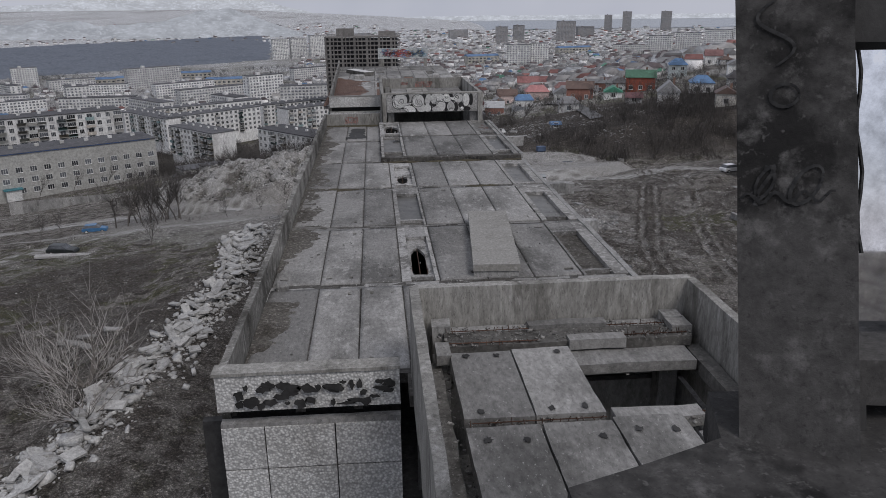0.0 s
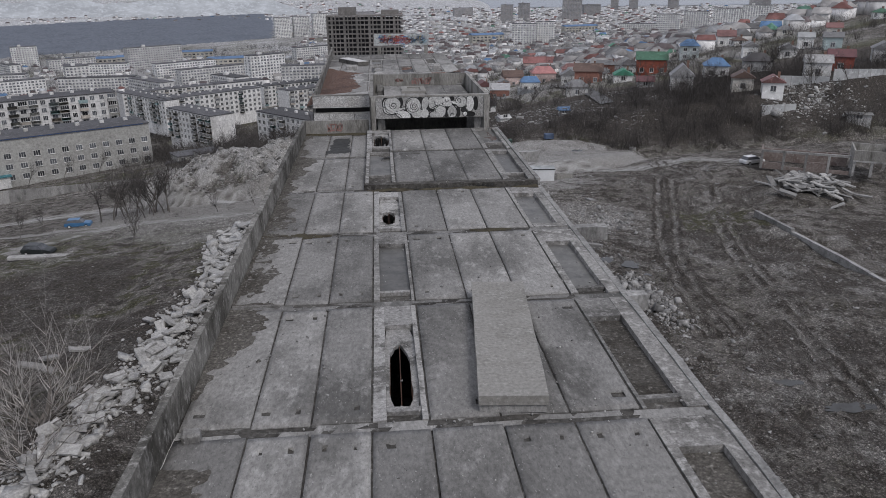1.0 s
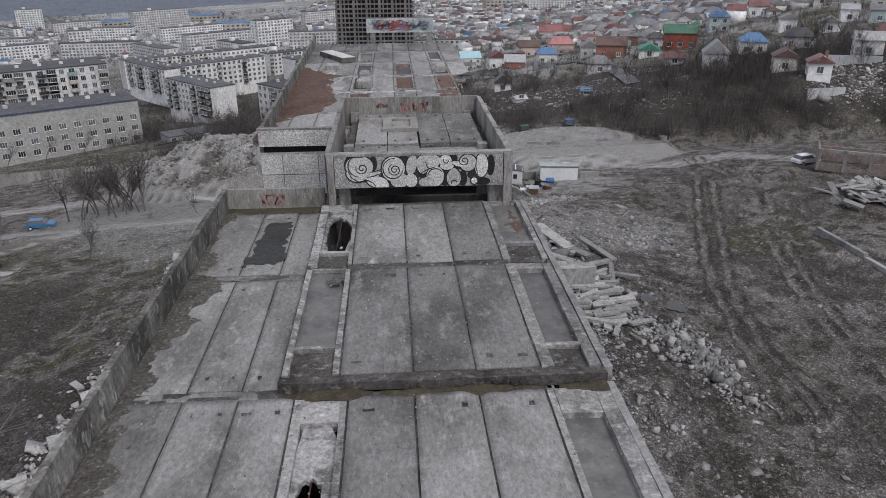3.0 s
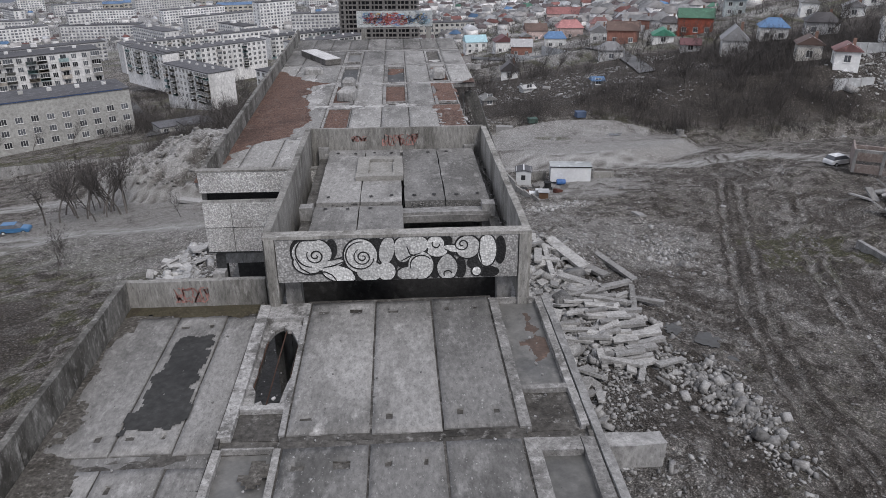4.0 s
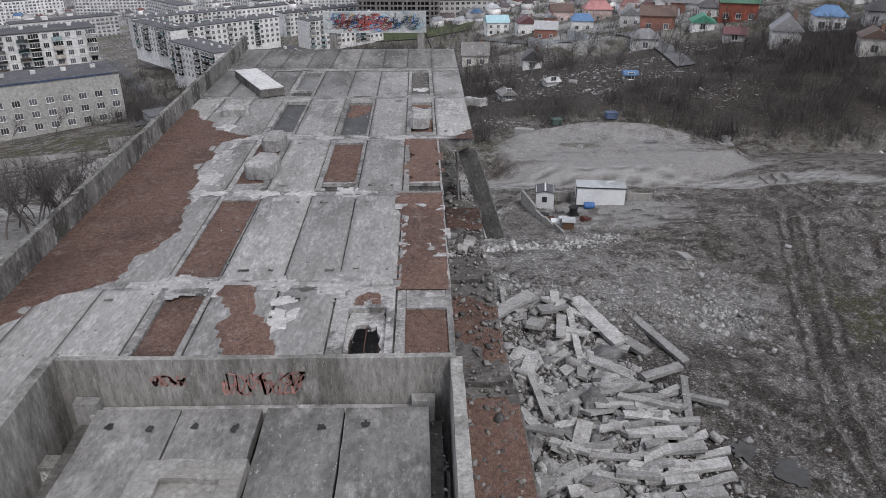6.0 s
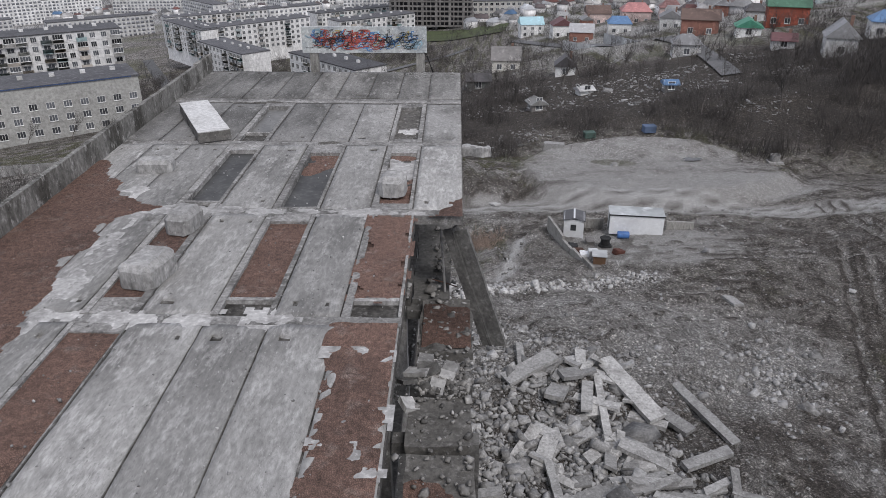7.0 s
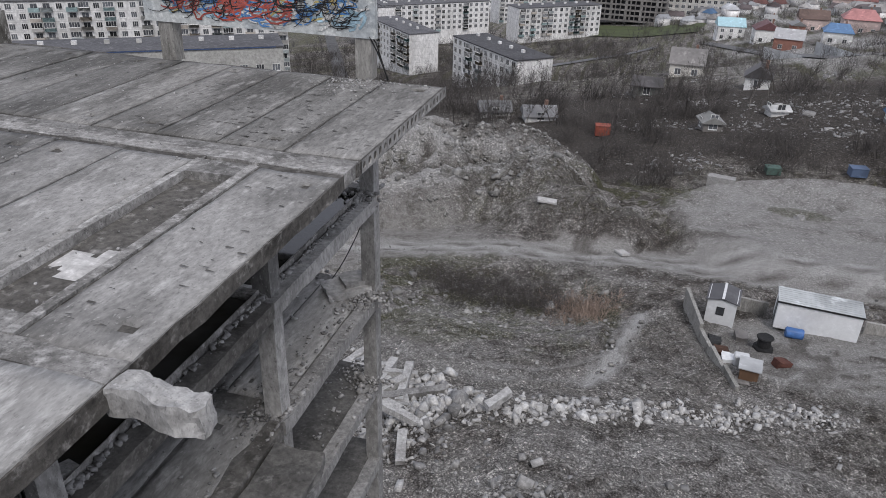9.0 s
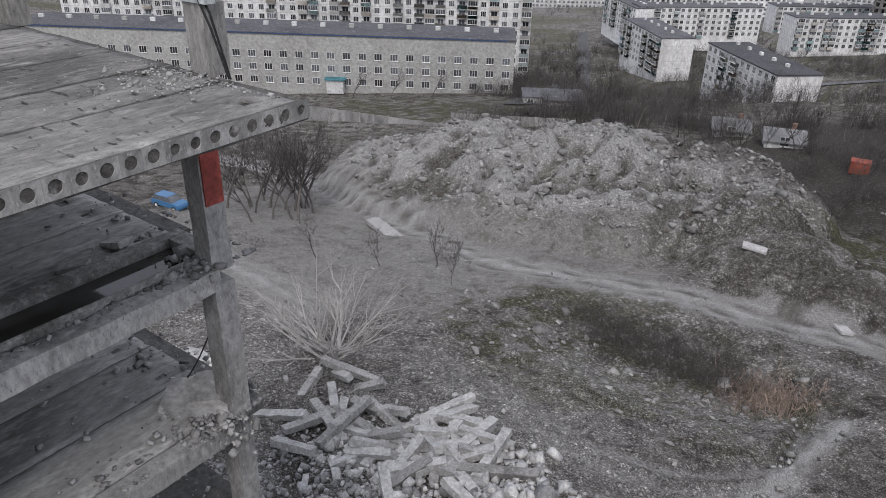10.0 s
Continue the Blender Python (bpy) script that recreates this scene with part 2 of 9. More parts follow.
def thing(name, label, category, place=None, group="", kind=""):
    ob = new(name)
    ob.empty_display_size = 0.2
    if place is not None:
        ob.matrix_world = place
    return tagged(ob, label, category, group, kind)


def add_box(bm, x0, x1, y0, y1, z0, z1, index=0, jitter=0.0, r=random):
    vs = [bm.verts.new((x + r.uniform(-jitter, jitter), y + r.uniform(-jitter, jitter), z + r.uniform(-jitter, jitter))) for z in (z0, z1) for y in (y0, y1) for x in (x0, x1)]
    for f in ((0, 2, 3, 1), (4, 5, 7, 6), (0, 1, 5, 4), (2, 6, 7, 3), (0, 4, 6, 2), (1, 3, 7, 5)):
        bm.faces.new([vs[i] for i in f]).material_index = index
    return vs


def box(x0, x1, y0, y1, z0, z1, bevel=0.0, jitter=0.0):
    bm = bmesh.new()
    add_box(bm, x0, x1, y0, y1, z0, z1, jitter=jitter)
    if bevel:
        bmesh.ops.bevel(bm, geom=bm.edges[:], offset=bevel, segments=1, affect="EDGES")
    return bm


def worn_box(x0, x1, y0, y1, z0, z1, step=0.5, amount=0.03, seed=0):
    """A box cut into a net whose edges are chipped and uneven."""
    bm = bmesh.new()
    add_box(bm, x0, x1, y0, y1, z0, z1)
    size = (x1 - x0, y1 - y0, z1 - z0)
    for axis in range(3):
        cuts = min(40, int(size[axis] / step))
        for k in range(1, cuts):
            co, no = [0, 0, 0], [0, 0, 0]
            co[axis], no[axis] = (x0, y0, z0)[axis] + size[axis] * k / cuts, 1
            bmesh.ops.bisect_plane(bm, geom=bm.verts[:] + bm.edges[:] + bm.faces[:], plane_co=co, plane_no=no)
    for v in bm.verts:
        v.co += noise.noise_vector(v.co * 1.7 + Vector((seed * 3.1, 0, 0))) * amount + noise.noise_vector(v.co * 6 + Vector((0, seed, 0))) * amount * 0.5
    return bm


def mesh_np(name, verts, faces, material, label="", category="", kind="stuff", smooth=False, parent=None, index=None):
    """A joined mesh from arrays: verts (n, 3), faces (m, 3 or 4)."""
    me = bpy.data.meshes.new(name)
    verts, faces = np.asarray(verts, np.float32), np.asarray(faces, np.int32)
    n, k = faces.shape
    me.vertices.add(len(verts))
    me.vertices.foreach_set("co", verts.ravel())
    me.loops.add(n * k)
    me.loops.foreach_set("vertex_index", faces.ravel())
    me.polygons.add(n)
    me.polygons.foreach_set("loop_start", np.arange(0, n * k, k, dtype=np.int32))
    if index is not None:
        me.polygons.foreach_set("material_index", np.asarray(index, np.int32))
    me.update(calc_edges=True)
    if smooth:
        me.polygons.foreach_set("use_smooth", np.ones(n, bool))
    for m in material if isinstance(material, (list, tuple)) else [material]:
        me.materials.append(m)
    ob = new(name, me)
    ob.parent = parent
    return tagged(ob, label, category, kind=kind)


CUBE = np.array([(x, y, z) for z in (-.5, .5) for y in (-.5, .5) for x in (-.5, .5)])
CUBE_FACES = np.array([(0, 2, 3, 1), (4, 5, 7, 6), (0, 1, 5, 4), (2, 6, 7, 3), (0, 4, 6, 2), (1, 3, 7, 5)])


def turns(n, tilt=math.pi):
    """n random rotation matrices; tilt: how far they may lean."""
    a, b, c = rng.uniform(0, 2 * math.pi, n), rng.uniform(-tilt, tilt, n), rng.uniform(-tilt, tilt, n)
    out = np.zeros((n, 3, 3))
    ca, sa, cb, sb, cc, sc = np.cos(a), np.sin(a), np.cos(b), np.sin(b), np.cos(c), np.sin(c)
    rz = np.zeros((n, 3, 3)); rz[:, 0, 0] = ca; rz[:, 0, 1] = -sa; rz[:, 1, 0] = sa; rz[:, 1, 1] = ca; rz[:, 2, 2] = 1
    rx = np.zeros((n, 3, 3)); rx[:, 1, 1] = cb; rx[:, 1, 2] = -sb; rx[:, 2, 1] = sb; rx[:, 2, 2] = cb; rx[:, 0, 0] = 1
    ry = np.zeros((n, 3, 3)); ry[:, 0, 0] = cc; ry[:, 0, 2] = sc; ry[:, 2, 0] = -sc; ry[:, 2, 2] = cc; ry[:, 1, 1] = 1
    return rz @ rx @ ry


def chunks(places, sizes, tilt=math.pi, rough=0.2):
    """Broken lumps: distorted blocks at places (n, 3) with sizes (n, 3)."""
    n = len(places)
    v = CUBE[None] * (1 + rng.uniform(-rough, rough, (n, 8, 3))) + rng.uniform(-rough, rough, (n, 8, 3)) * 0.35
    v = v * sizes[:, None, :]
    v = np.einsum("nij,nkj->nki", turns(n, tilt), v) + places[:, None, :]
    f = CUBE_FACES[None] + (np.arange(n) * 8)[:, None, None]
    return v.reshape(-1, 3), f.reshape(-1, 4)


def ribbon(points, width, to_place):
    """A flat painted stroke along 2D points."""
    bm = bmesh.new()
    last = None
    n = len(points)
    for i, (x, y) in enumerate(points):
        x0, y0 = points[max(0, i - 1)]
        x1, y1 = points[min(n - 1, i + 1)]
        d = math.hypot(x1 - x0, y1 - y0) or 1
        w = width * (0.6 + 0.4 * math.sin(math.pi * i / max(1, n - 1))) / 2
        nx, ny = -(y1 - y0) / d * w, (x1 - x0) / d * w
        pair = [bm.verts.new(to_place(x + nx, y + ny)), bm.verts.new(to_place(x - nx, y - ny))]
        if last:
            bm.faces.new((last[0], last[1], pair[1], pair[0]))
        last = pair
    return bm


def join(target, extra):
    me = bpy.data.meshes.new("tmp")
    extra.to_mesh(me)
    extra.free()
    target.from_mesh(me)
    bpy.data.meshes.remove(me)


# ---- ground ----
AY = (-400, 0, 60, 100, 125, 140, 160, 226, 270, 300, 350, 500, 800, 1500, 3000, 5200)
AZ = (6, 1.4, 1.2, 0.8, -1, -3, -5.3, -10, -14.5, -23, -33, -45, -58, -75, -92, -95)
BY = (-400, 60, 150, 300, 600, 1200, 3000)
B_LEFT = (0, 0, 0.11, 0.13, 0.08, 0.04, 0.012)
RY = (-400, 75, 95, 115, 130, 150, 170, 190, 250, 350, 500, 800, 1200, 3000)
B_RIGHT = (0, 0, -0.04, -0.035, 0.03, 0.05, 0.0, 0.135, 0.16, 0.25, 0.2, 0.09, 0.05, 0.0)


def smooth(a, b, v):
    t = np.clip((v - a) / (b - a), 0, 1)
    return t * t * (3 - 2 * t)


def bell(x, y, cx, cy, rx, ry, turn=0.0):
    c, s = math.cos(turn), math.sin(turn)
    u, v = ((x - cx) * c + (y - cy) * s) / rx, (-(x - cx) * s + (y - cy) * c) / ry
    return np.clip(1 - (u * u + v * v), 0, 1)


def waves(x, y, scale, seed):
    """Cheap smooth unevenness."""
    out = 0.0
    for k, (a, b, c) in enumerate(((1.0, 0.6, 0.3), (-0.7, 1.1, 1.7), (1.3, -0.9, 4.1), (0.4, 1.7, 2.2), (2.1, 0.5, 5.0), (-1.9, 1.6, 0.9))):
        out = out + np.sin((a * x + b * y) * scale + c * (seed + 1)) * (1 / (1 + 0.5 * k))
    return out / 2.4


def fbm(x, y, scale, octaves=4, seed=0, ridged=False):
    """Fractal value noise between 0 and 1; ridged: with sharp crests."""
    total, out, amp = 0.0, 0.0, 1.0
    x, y = np.asarray(x, float) * scale + 17.3 * seed, np.asarray(y, float) * scale - 9.1 * seed
    for k in range(octaves):
        i, j = np.floor(x), np.floor(y)
        u, v = x - i, y - j
        u, v = u * u * (3 - 2 * u), v * v * (3 - 2 * v)
        at = lambda p, q: np.mod(np.sin(p * 127.1 + q * 311.7 + k * 53.3) * 43758.5453, 1.0)
        n = (at(i, j) * (1 - u) + at(i + 1, j) * u) * (1 - v) + (at(i, j + 1) * (1 - u) + at(i + 1, j + 1) * u) * v
        out, total = out + amp * (1 - np.abs(2 * n - 1) if ridged else n), total + amp
        x, y, amp = 0.8 * x * 2.1 - 0.6 * y * 2.1 + 3.7, 0.6 * x * 2.1 + 0.8 * y * 2.1 + 1.9, amp * 0.55
    return np.clip(0.5 + 2.1 * (out / total - (0.5 if not ridged else 0.52)), 0, 1)


def plain(x, y):
    """The lie of the land without its heaps and roughness."""
    a = np.interp(y, AY, AZ)
    b = np.where(x < 0, np.interp(y, BY, B_LEFT), np.interp(y, RY, B_RIGHT))
    shelf = np.where(x > 0, np.minimum(x, 14 * (1 - smooth(150, 200, y))), 0)
    z = a + b * 400 * np.tanh((x - shelf) / 400)
    far = np.clip((y - 2400) / 2400, 0, 1)
    return z + far * far * np.clip((600 - x) / 1500, 0, 1) * 95


MOUND = (-24.0, 170.5, 32.0, 19.0)


def lie(x, y):
    x, y = np.asarray(x, float), np.asarray(y, float)
    z = plain(x, y)
    near = smooth(260, 200, y) * smooth(-160, -110, x) * smooth(160, 120, x)
    m1 = np.sqrt(bell(x, y, *MOUND, 0.1))
    z = z + m1 * (4.0 + 1.4 * waves(x, y, 0.3, 1) + 3.9 * fbm(x, y, 0.15, 5, 3, True) + 1.5 * (fbm(x, y, 0.42, 4, 5, True) - 0.6))
    z = z + bell(x, y, 6, 160, 10, 8, -0.2) ** 0.7 * (2.2 + 1.8 * fbm(x, y, 0.3, 4, 7, True))
    pad = smooth(0.0, 0.35, bell(x, y, 34, 164, 22, 17))
    z = z + pad * 2.1 + 1.8 * smooth(45, 58, x) * smooth(90, 105, y) * smooth(165, 145, y)
    z = z + 1.3 * np.sqrt(bell(x, y, 14, 88, 8.5, 30, 0.12)) + 0.8 * bell(x, y, 24, 84, 12, 22)
    z = z + 1.9 * bell(x, y, 14, 112.5, 15, 11) ** 0.6 + 0.7 * bell(x, y, 5, 120, 9, 9) - 1.6 * bell(x, y, 3, 139, 12, 8) + 1.2 * bell(x, y, -22, 68, 7, 45, 0.05)
    z = z + 2.0 * bell(x, y, 64, 117, 9, 6)
    z = z - 8.5 * smooth(0, 0.55, bell(x, y, -42, 318, 60, 62))
    z = z + near * (0.16 * waves(x, y, 0.5, 3) + 0.1 * waves(x, y, 1.3, 4) + 0.05 * waves(x, y, 3.1, 5))
    return z


def height(x, y):
    return float(lie(x, y))


def road_distance(x, y, points):
    best = np.full(np.shape(x), 1e9)
    for (x0, y0), (x1, y1) in zip(points, points[1:]):
        dx, dy = x1 - x0, y1 - y0
        t = np.clip(((x - x0) * dx + (y - y0) * dy) / (dx * dx + dy * dy), 0, 1)
        best = np.minimum(best, np.hypot(x - x0 - t * dx, y - y0 - t * dy))
    return best


RUTS = (((47.3, 134.2), (41.5, 117.8), (36.0, 102.5), (33.1, 92.2), (31.1, 82.8), (29.8, 77.3), (29.2, 70.8)), ((48.8, 133.0), (44.7, 119.5), (38.3, 102.8), (35.1, 92.8), (32.8, 82.7), (32.2, 77.6), (31.8, 70.9)),
        ((50.2, 146.3), (52.2, 127.2), (49, 116), (42.6, 95.8), (38.2, 73.9), (35.4, 45.4)), ((51.6, 145.7), (53.5, 126.3), (50.5, 115.5), (44.6, 96), (39.7, 73.8), (36.8, 45.3)),
        ((26.6, 130.8), (39.3, 131.5), (52.8, 130)), ((21.5, 128.9), (30.3, 132.8), (40.2, 134.4)), ((23, 132.7), (31.6, 135.7), (43.5, 136.4)), ((27.7, 127.1), (37.1, 125.8), (45.9, 125.3)), ((8.5, 109), (12.7, 112.6), (24.3, 122.3), (34.3, 124.7)), ((9, 106.1), (14.8, 110), (25.7, 118), (38.7, 121.2)),
        ((25.5, 99), (27.7, 96.4), (31.3, 92.2)), ((25.1, 95.8), (27.2, 92.9), (30.9, 87.9)), ((29.5, 60.1), (37.4, 50.5), (46.9, 44.2)),
        ((5.4, 128.7), (9.1, 129), (11.6, 131.1), (12.3, 138.2)), ((-4, 130.9), (1, 129.2), (5.9, 129.5)))
ROADS = (((64.7, 137.9), (51.9, 144.3), (32.5, 149.3), (15.3, 151.8), (0.1, 149.3), (-17, 146.6), (-37, 152.6), (-60, 162), (-85, 160)),
         ((-20, 128), (-45, 132), (-70, 134), (-110, 150)),
         ((-45, 132), (-60, 105), (-95, 95)))


EDGE_X, EDGE_Y = (-70, 5, 21, 41, 53, 67, 100, 190), (168, 172, 183, 182, 174, 171, 174, 178)


def build_ground():
    xs = np.concatenate([-np.geomspace(4500, 125, 34), np.arange(-124, -70, 1.5), np.arange(-70, 7, 0.7), np.arange(7, 56, 0.42), np.arange(56, 126, 1.4), np.geomspace(126, 4500, 34)])
    ys = np.concatenate([[-900, -400, -150, -60, -25], np.arange(-5, 40, 2.5), np.arange(40, 145, 0.6), np.arange(145, 210, 0.75), np.arange(210, 232, 1.2), np.geomspace(233, 5000, 100)])
    gx, gy = np.meshgrid(xs, ys)
    gz = lie(gx, gy)
    under = (gx > -6) & (gx < 7.5) & (gy > 4) & (gy < 103)
    gz = np.where(under, np.minimum(gz, 0.4), gz)
    wob = 0.5 * waves(gx, gy, 0.3, 6)
    road = np.zeros_like(gx)
    for k, pts in enumerate(ROADS):
        d = road_distance(gx + wob, gy, pts)
        w = (2.9, 2.7, 2.7)[k]
        road = np.maximum(road, smooth(w, w * 0.55, d) * (1.0 - 0.45 * np.exp(-((d - 0.95) / 0.32) ** 2)))
        gz = gz - 0.12 * smooth(w, w * 0.5, d) - 0.1 * np.exp(-((d - 0.95) / 0.35) ** 2)
    patch, clods = fbm(gx, gy, 0.12, 4, 1), fbm(gx, gy, 0.8, 4, 2)
    mud, pale = np.zeros_like(gx), np.zeros_like(gx)
    for k, pts in enumerate(RUTS):
        d = road_distance(gx + 0.5 * (fbm(gx, gy, 0.5, 2, 4) - 0.5), gy, pts)
        worn = (0.35 if k > 1 else 0.8) + (0.65 if k > 1 else 0.2) * smooth(0.3, 0.6, fbm(gx, gy, 0.3, 2, 6))
        mud = np.maximum(mud, np.exp(-((d - 0.62) / (0.26 if k > 1 else 0.38)) ** 2) * worn)
        pale = np.maximum(pale, smooth(0.5, 0.15, d) * (0.6 if k > 1 else 0.45) * worn)
        gz = gz - worn * (0.18 * smooth(0.6, 0.25, d) - 0.14 * np.exp(-((d - 0.75) / 0.28) ** 2))
    # long scrapes of tracked machines
    lane = gx - np.interp(gy, (40, 74, 98, 115, 130, 147), (29, 31, 36, 42.5, 47.5, 46))
    across = gy - 0.18 * gx - 117
    for u, mask, seed in ((lane, smooth(16, 9, np.abs(lane)) * smooth(132, 124, gy), 3), (across, smooth(9, 4, np.abs(across - 8)) * smooth(12, 18, gx) * smooth(60, 48, gx), 5), (gx - 0.35 * gy + 14, smooth(16, 9, np.abs(gx - 21)) * smooth(118, 112, gy) * smooth(100, 104, gy), 7)):
        line = np.abs(np.sin(u * 3.1 + 3.5 * fbm(gx, gy, 0.12, 3, seed)))
        strong = mask * smooth(0.42, 0.62, fbm(gx, gy, 0.2, 3, seed + 4))
        mud = np.maximum(mud, smooth(0.45, 0.1, line) * 0.5 * strong)
        pale = np.maximum(pale, smooth(0.7, 0.95, line) * 0.24 * strong)
        gz = gz + 0.12 * (line - 0.5) * strong
    near = (gy > 40) & (gy < 165) & (gx > -60) & (gx < 60)
    gz = gz + near * (0.24 * (fbm(gx, gy, 0.7, 4, 9, True) - 0.5))
    churned = smooth(6, 12, gx) * smooth(148, 142, gy)
    mud = np.maximum(mud, 0.75 * smooth(0.47, 0.62, 0.6 * patch + 0.4 * clods) * churned)
    mud = np.maximum(mud, 0.75 * bell(gx, gy, 2, 142.5, 9, 4.5) ** 0.5 * smooth(0.3, 0.5, clods))
    # ground under the rubble is darkened to give the stones' gaps shade
    mud = np.maximum(mud, 0.7 * smooth(0.0, 0.4, bell(gx, gy, 15, 93, 10, 15, 0.1)))
    mud = np.maximum(mud, 0.75 * smooth(0.0, 0.4, bell(gx, gy, -34, 66, 26, 44)) * smooth(0.25, 0.5, patch))
    verge = road_distance(gx + wob, gy, ROADS[0])
    mud = np.maximum(mud, 0.75 * np.exp(-((verge - 4.6) / 1.0) ** 2) * smooth(0.3, 0.6, patch) * smooth(4, 14, gx) * smooth(28, 18, gx))
    valley = smooth(-2, 8, gy - np.interp(gx, EDGE_X, EDGE_Y)) * smooth(250, 232, gy) * (gx > -12)
    on = smooth(0.02, 0.3, bell(gx, gy, *MOUND, 0.1))
    crest = fbm(gx, gy, 0.15, 5, 3, True)
    knob = fbm(gx, gy, 0.42, 4, 5, True)
    # mound hollows are darkened too: relief shade put into the mud mask
    mud = np.clip(np.maximum.reduce([mud, 0.85 * valley, on * smooth(0.52, 0.36, knob) * 0.75, on * smooth(0.42, 0.3, crest) * 0.7]), 0, 1) * (1 - pale)
    ragged = 0.5 * (clods - 0.5) + 0.4 * (patch - 0.5)
    pad = smooth(0.1, 0.4, bell(gx, gy, 33, 165, 20, 16) + 0.5 * ragged) * (0.82 + 0.5 * (clods - 0.5))
    # crests are paled to match, relief light kept in the gravel mask
    mound = on * np.clip(0.42 + 0.45 * smooth(0.2, 0.6, crest) + 0.5 * smooth(0.5, 0.75, knob) + 0.4 * (clods - 0.5), 0.05, 1)
    mud = np.maximum(mud, 0.7 * smooth(0.0, 0.45, bell(gx, gy, 5, 160, 14, 10) + 0.3 * ragged) * smooth(0.3, 0.5, clods))
    hummock = smooth(0.0, 0.35, bell(gx, gy, 0, 136.5, 15, 10) + 0.3 * ragged)
    yard = (1 - 0.6 * hummock) * smooth(0.0, 0.5, bell(gx, gy, -20, 142, 44, 38) + 0.5 * ragged) * smooth(16, 4, gx) * (0.3 + 0.4 * smooth(0.35, 0.7, 0.5 * clods + 0.5 * patch))
    heap = smooth(0.0, 0.5, bell(gx, gy, 14, 74, 9, 22, 0.12) + 0.4 * ragged) * (0.1 + 0.5 * clods)
    terrace = smooth(0.0, 0.45, bell(gx, gy, 20, 111, 21, 11, 0.25) + 0.5 * ragged) * (0.38 + 0.5 * clods)
    slope = smooth(0.5, 0.6, fbm(gx, gy, 0.3, 5, 8)) * 0.55 * near * smooth(0.25, 0.55, patch)
    strip = smooth(0.95, 0.35, road_distance(gx + 0.8 * (clods - 0.5), gy, ((13.6, 139.0), (13.1, 133.9), (12.5, 130.3), (11.7, 127.7), (10.9, 125.4))))
    round_ = np.hypot((gx - 3.5) / 0.9, gy - 134.5) + 0.5 * (clods - 0.5)
    low = smooth(143, 136, gy)
    ring = (np.exp(-((round_ - 9.6) / 0.4) ** 2) + 0.8 * np.exp(-((round_ - 11.2) / 0.35) ** 2)) * 0.5 * low
    gz = gz - low * (0.3 * np.exp(-((round_ - 9.6) / 0.45) ** 2) - 0.2 * np.exp(-((round_ - 10.4) / 0.4) ** 2) + 0.25 * np.exp(-((round_ - 11.2) / 0.4) ** 2))
    mud = np.maximum(mud, 0.75 * low * np.exp(-((round_ - 9.0) / 0.35) ** 2))
    apron = 0.85 * smooth(0, 0.45, bell(gx, gy, 36, 154.5, 21, 7) + 0.4 * ragged)
    yard_floor = 0.85 * smooth(0, 0.4, bell(gx, gy, 27.5, 135.5, 11, 7) + 0.25 * ragged)
    worked = 0.42 * smooth(0, 0.4, bell(gx, gy, 12, 128, 18, 12) + 0.4 * ragged)
    spots = worked + apron + yard_floor + 0.8 * strip + ring + 0.7 * bell(gx, gy, 103, 187, 15, 9) * smooth(0.3, 0.6, clods) + 0.6 * bell(gx, gy, 42.7, 97.5, 6, 3.2) * smooth(0.35, 0.5, clods) + 0.55 * bell(gx, gy, 27.1, 89.4, 2.6, 3.2)
    # last term lifts the far gardens' tone, in place of distance haze
    light = np.clip(np.maximum.reduce([road * (0.92 + 0.35 * clods), pad * (0.7 + 0.35 * patch), mound, heap, terrace, spots, pale, yard, slope, 0.75 * smooth(236, 262, gy) * smooth(15, 40, gx) * smooth(0.3, 0.6, patch)]), 0, 1) * (1 - 0.7 * mud)
    green = np.clip(bell(gx, gy, -45, 92, 32, 45) * 0.6 + bell(gx, gy, 12, 170, 12, 9) + bell(gx, gy, 0, 137, 16, 11) * 1.1 + 1.2 * bell(gx, gy, 46, 108, 8, 9) + 1.1 * bell(gx, gy, 3, 162, 13, 9) + bell(gx, gy, -65, 212, 40, 14) * 2 + smooth(168, 188, gy) * 0.5 * (gx > 40) + smooth(230, 300, gy) * 0.35 + 0.8 * smooth(0.3, 0.0, np.abs(bell(gx, gy, 33, 165, 21, 17) - 0.15)) * (1 - apron), 0, 1) * smooth(0.35, 0.55, clods + 0.3 * (patch - 0.5))
    green = np.clip(green + 0.75 * on * smooth(0.5, 0.36, crest) * smooth(-46, -22, gx) * smooth(0.3, 0.5, clods), 0, 1)
    open_yard = smooth(0.1, 0.45, bell(gx, gy, -30, 146, 34, 20) + 0.4 * ragged) * (1 - hummock) * (1 - on)
    wheel = np.abs(np.sin(2.2 * np.hypot((gx - 34) / 1.3, gy - 178) + 2.5 * fbm(gx, gy, 0.1, 3, 8)))
    trodden = np.clip(np.maximum.reduce([0.9 * smooth(0.1, 0.5, road), pad * (0.1 + 0.5 * patch + 0.25 * smooth(0.3, 0.8, wheel)), 0.75 * open_yard, 0.7 * apron, 0.8 * yard_floor, 0.8 * strip, 1.5 * ring, 0.4 * on]), 0, 1)
    mud = np.maximum(mud, 0.6 * on * smooth(-20, -4, gx) * smooth(0.4, 0.55, clods))
    mud = mud * (1 - 0.9 * strip) * (1 - 0.4 * smooth(0.0, 0.3, bell(gx, gy, 10, 130, 20, 13)))
    mud = np.maximum(mud, 0.55 * pad * smooth(0.35, 0.1, wheel) * smooth(0.4, 0.6, fbm(gx, gy, 0.2, 3, 2)))
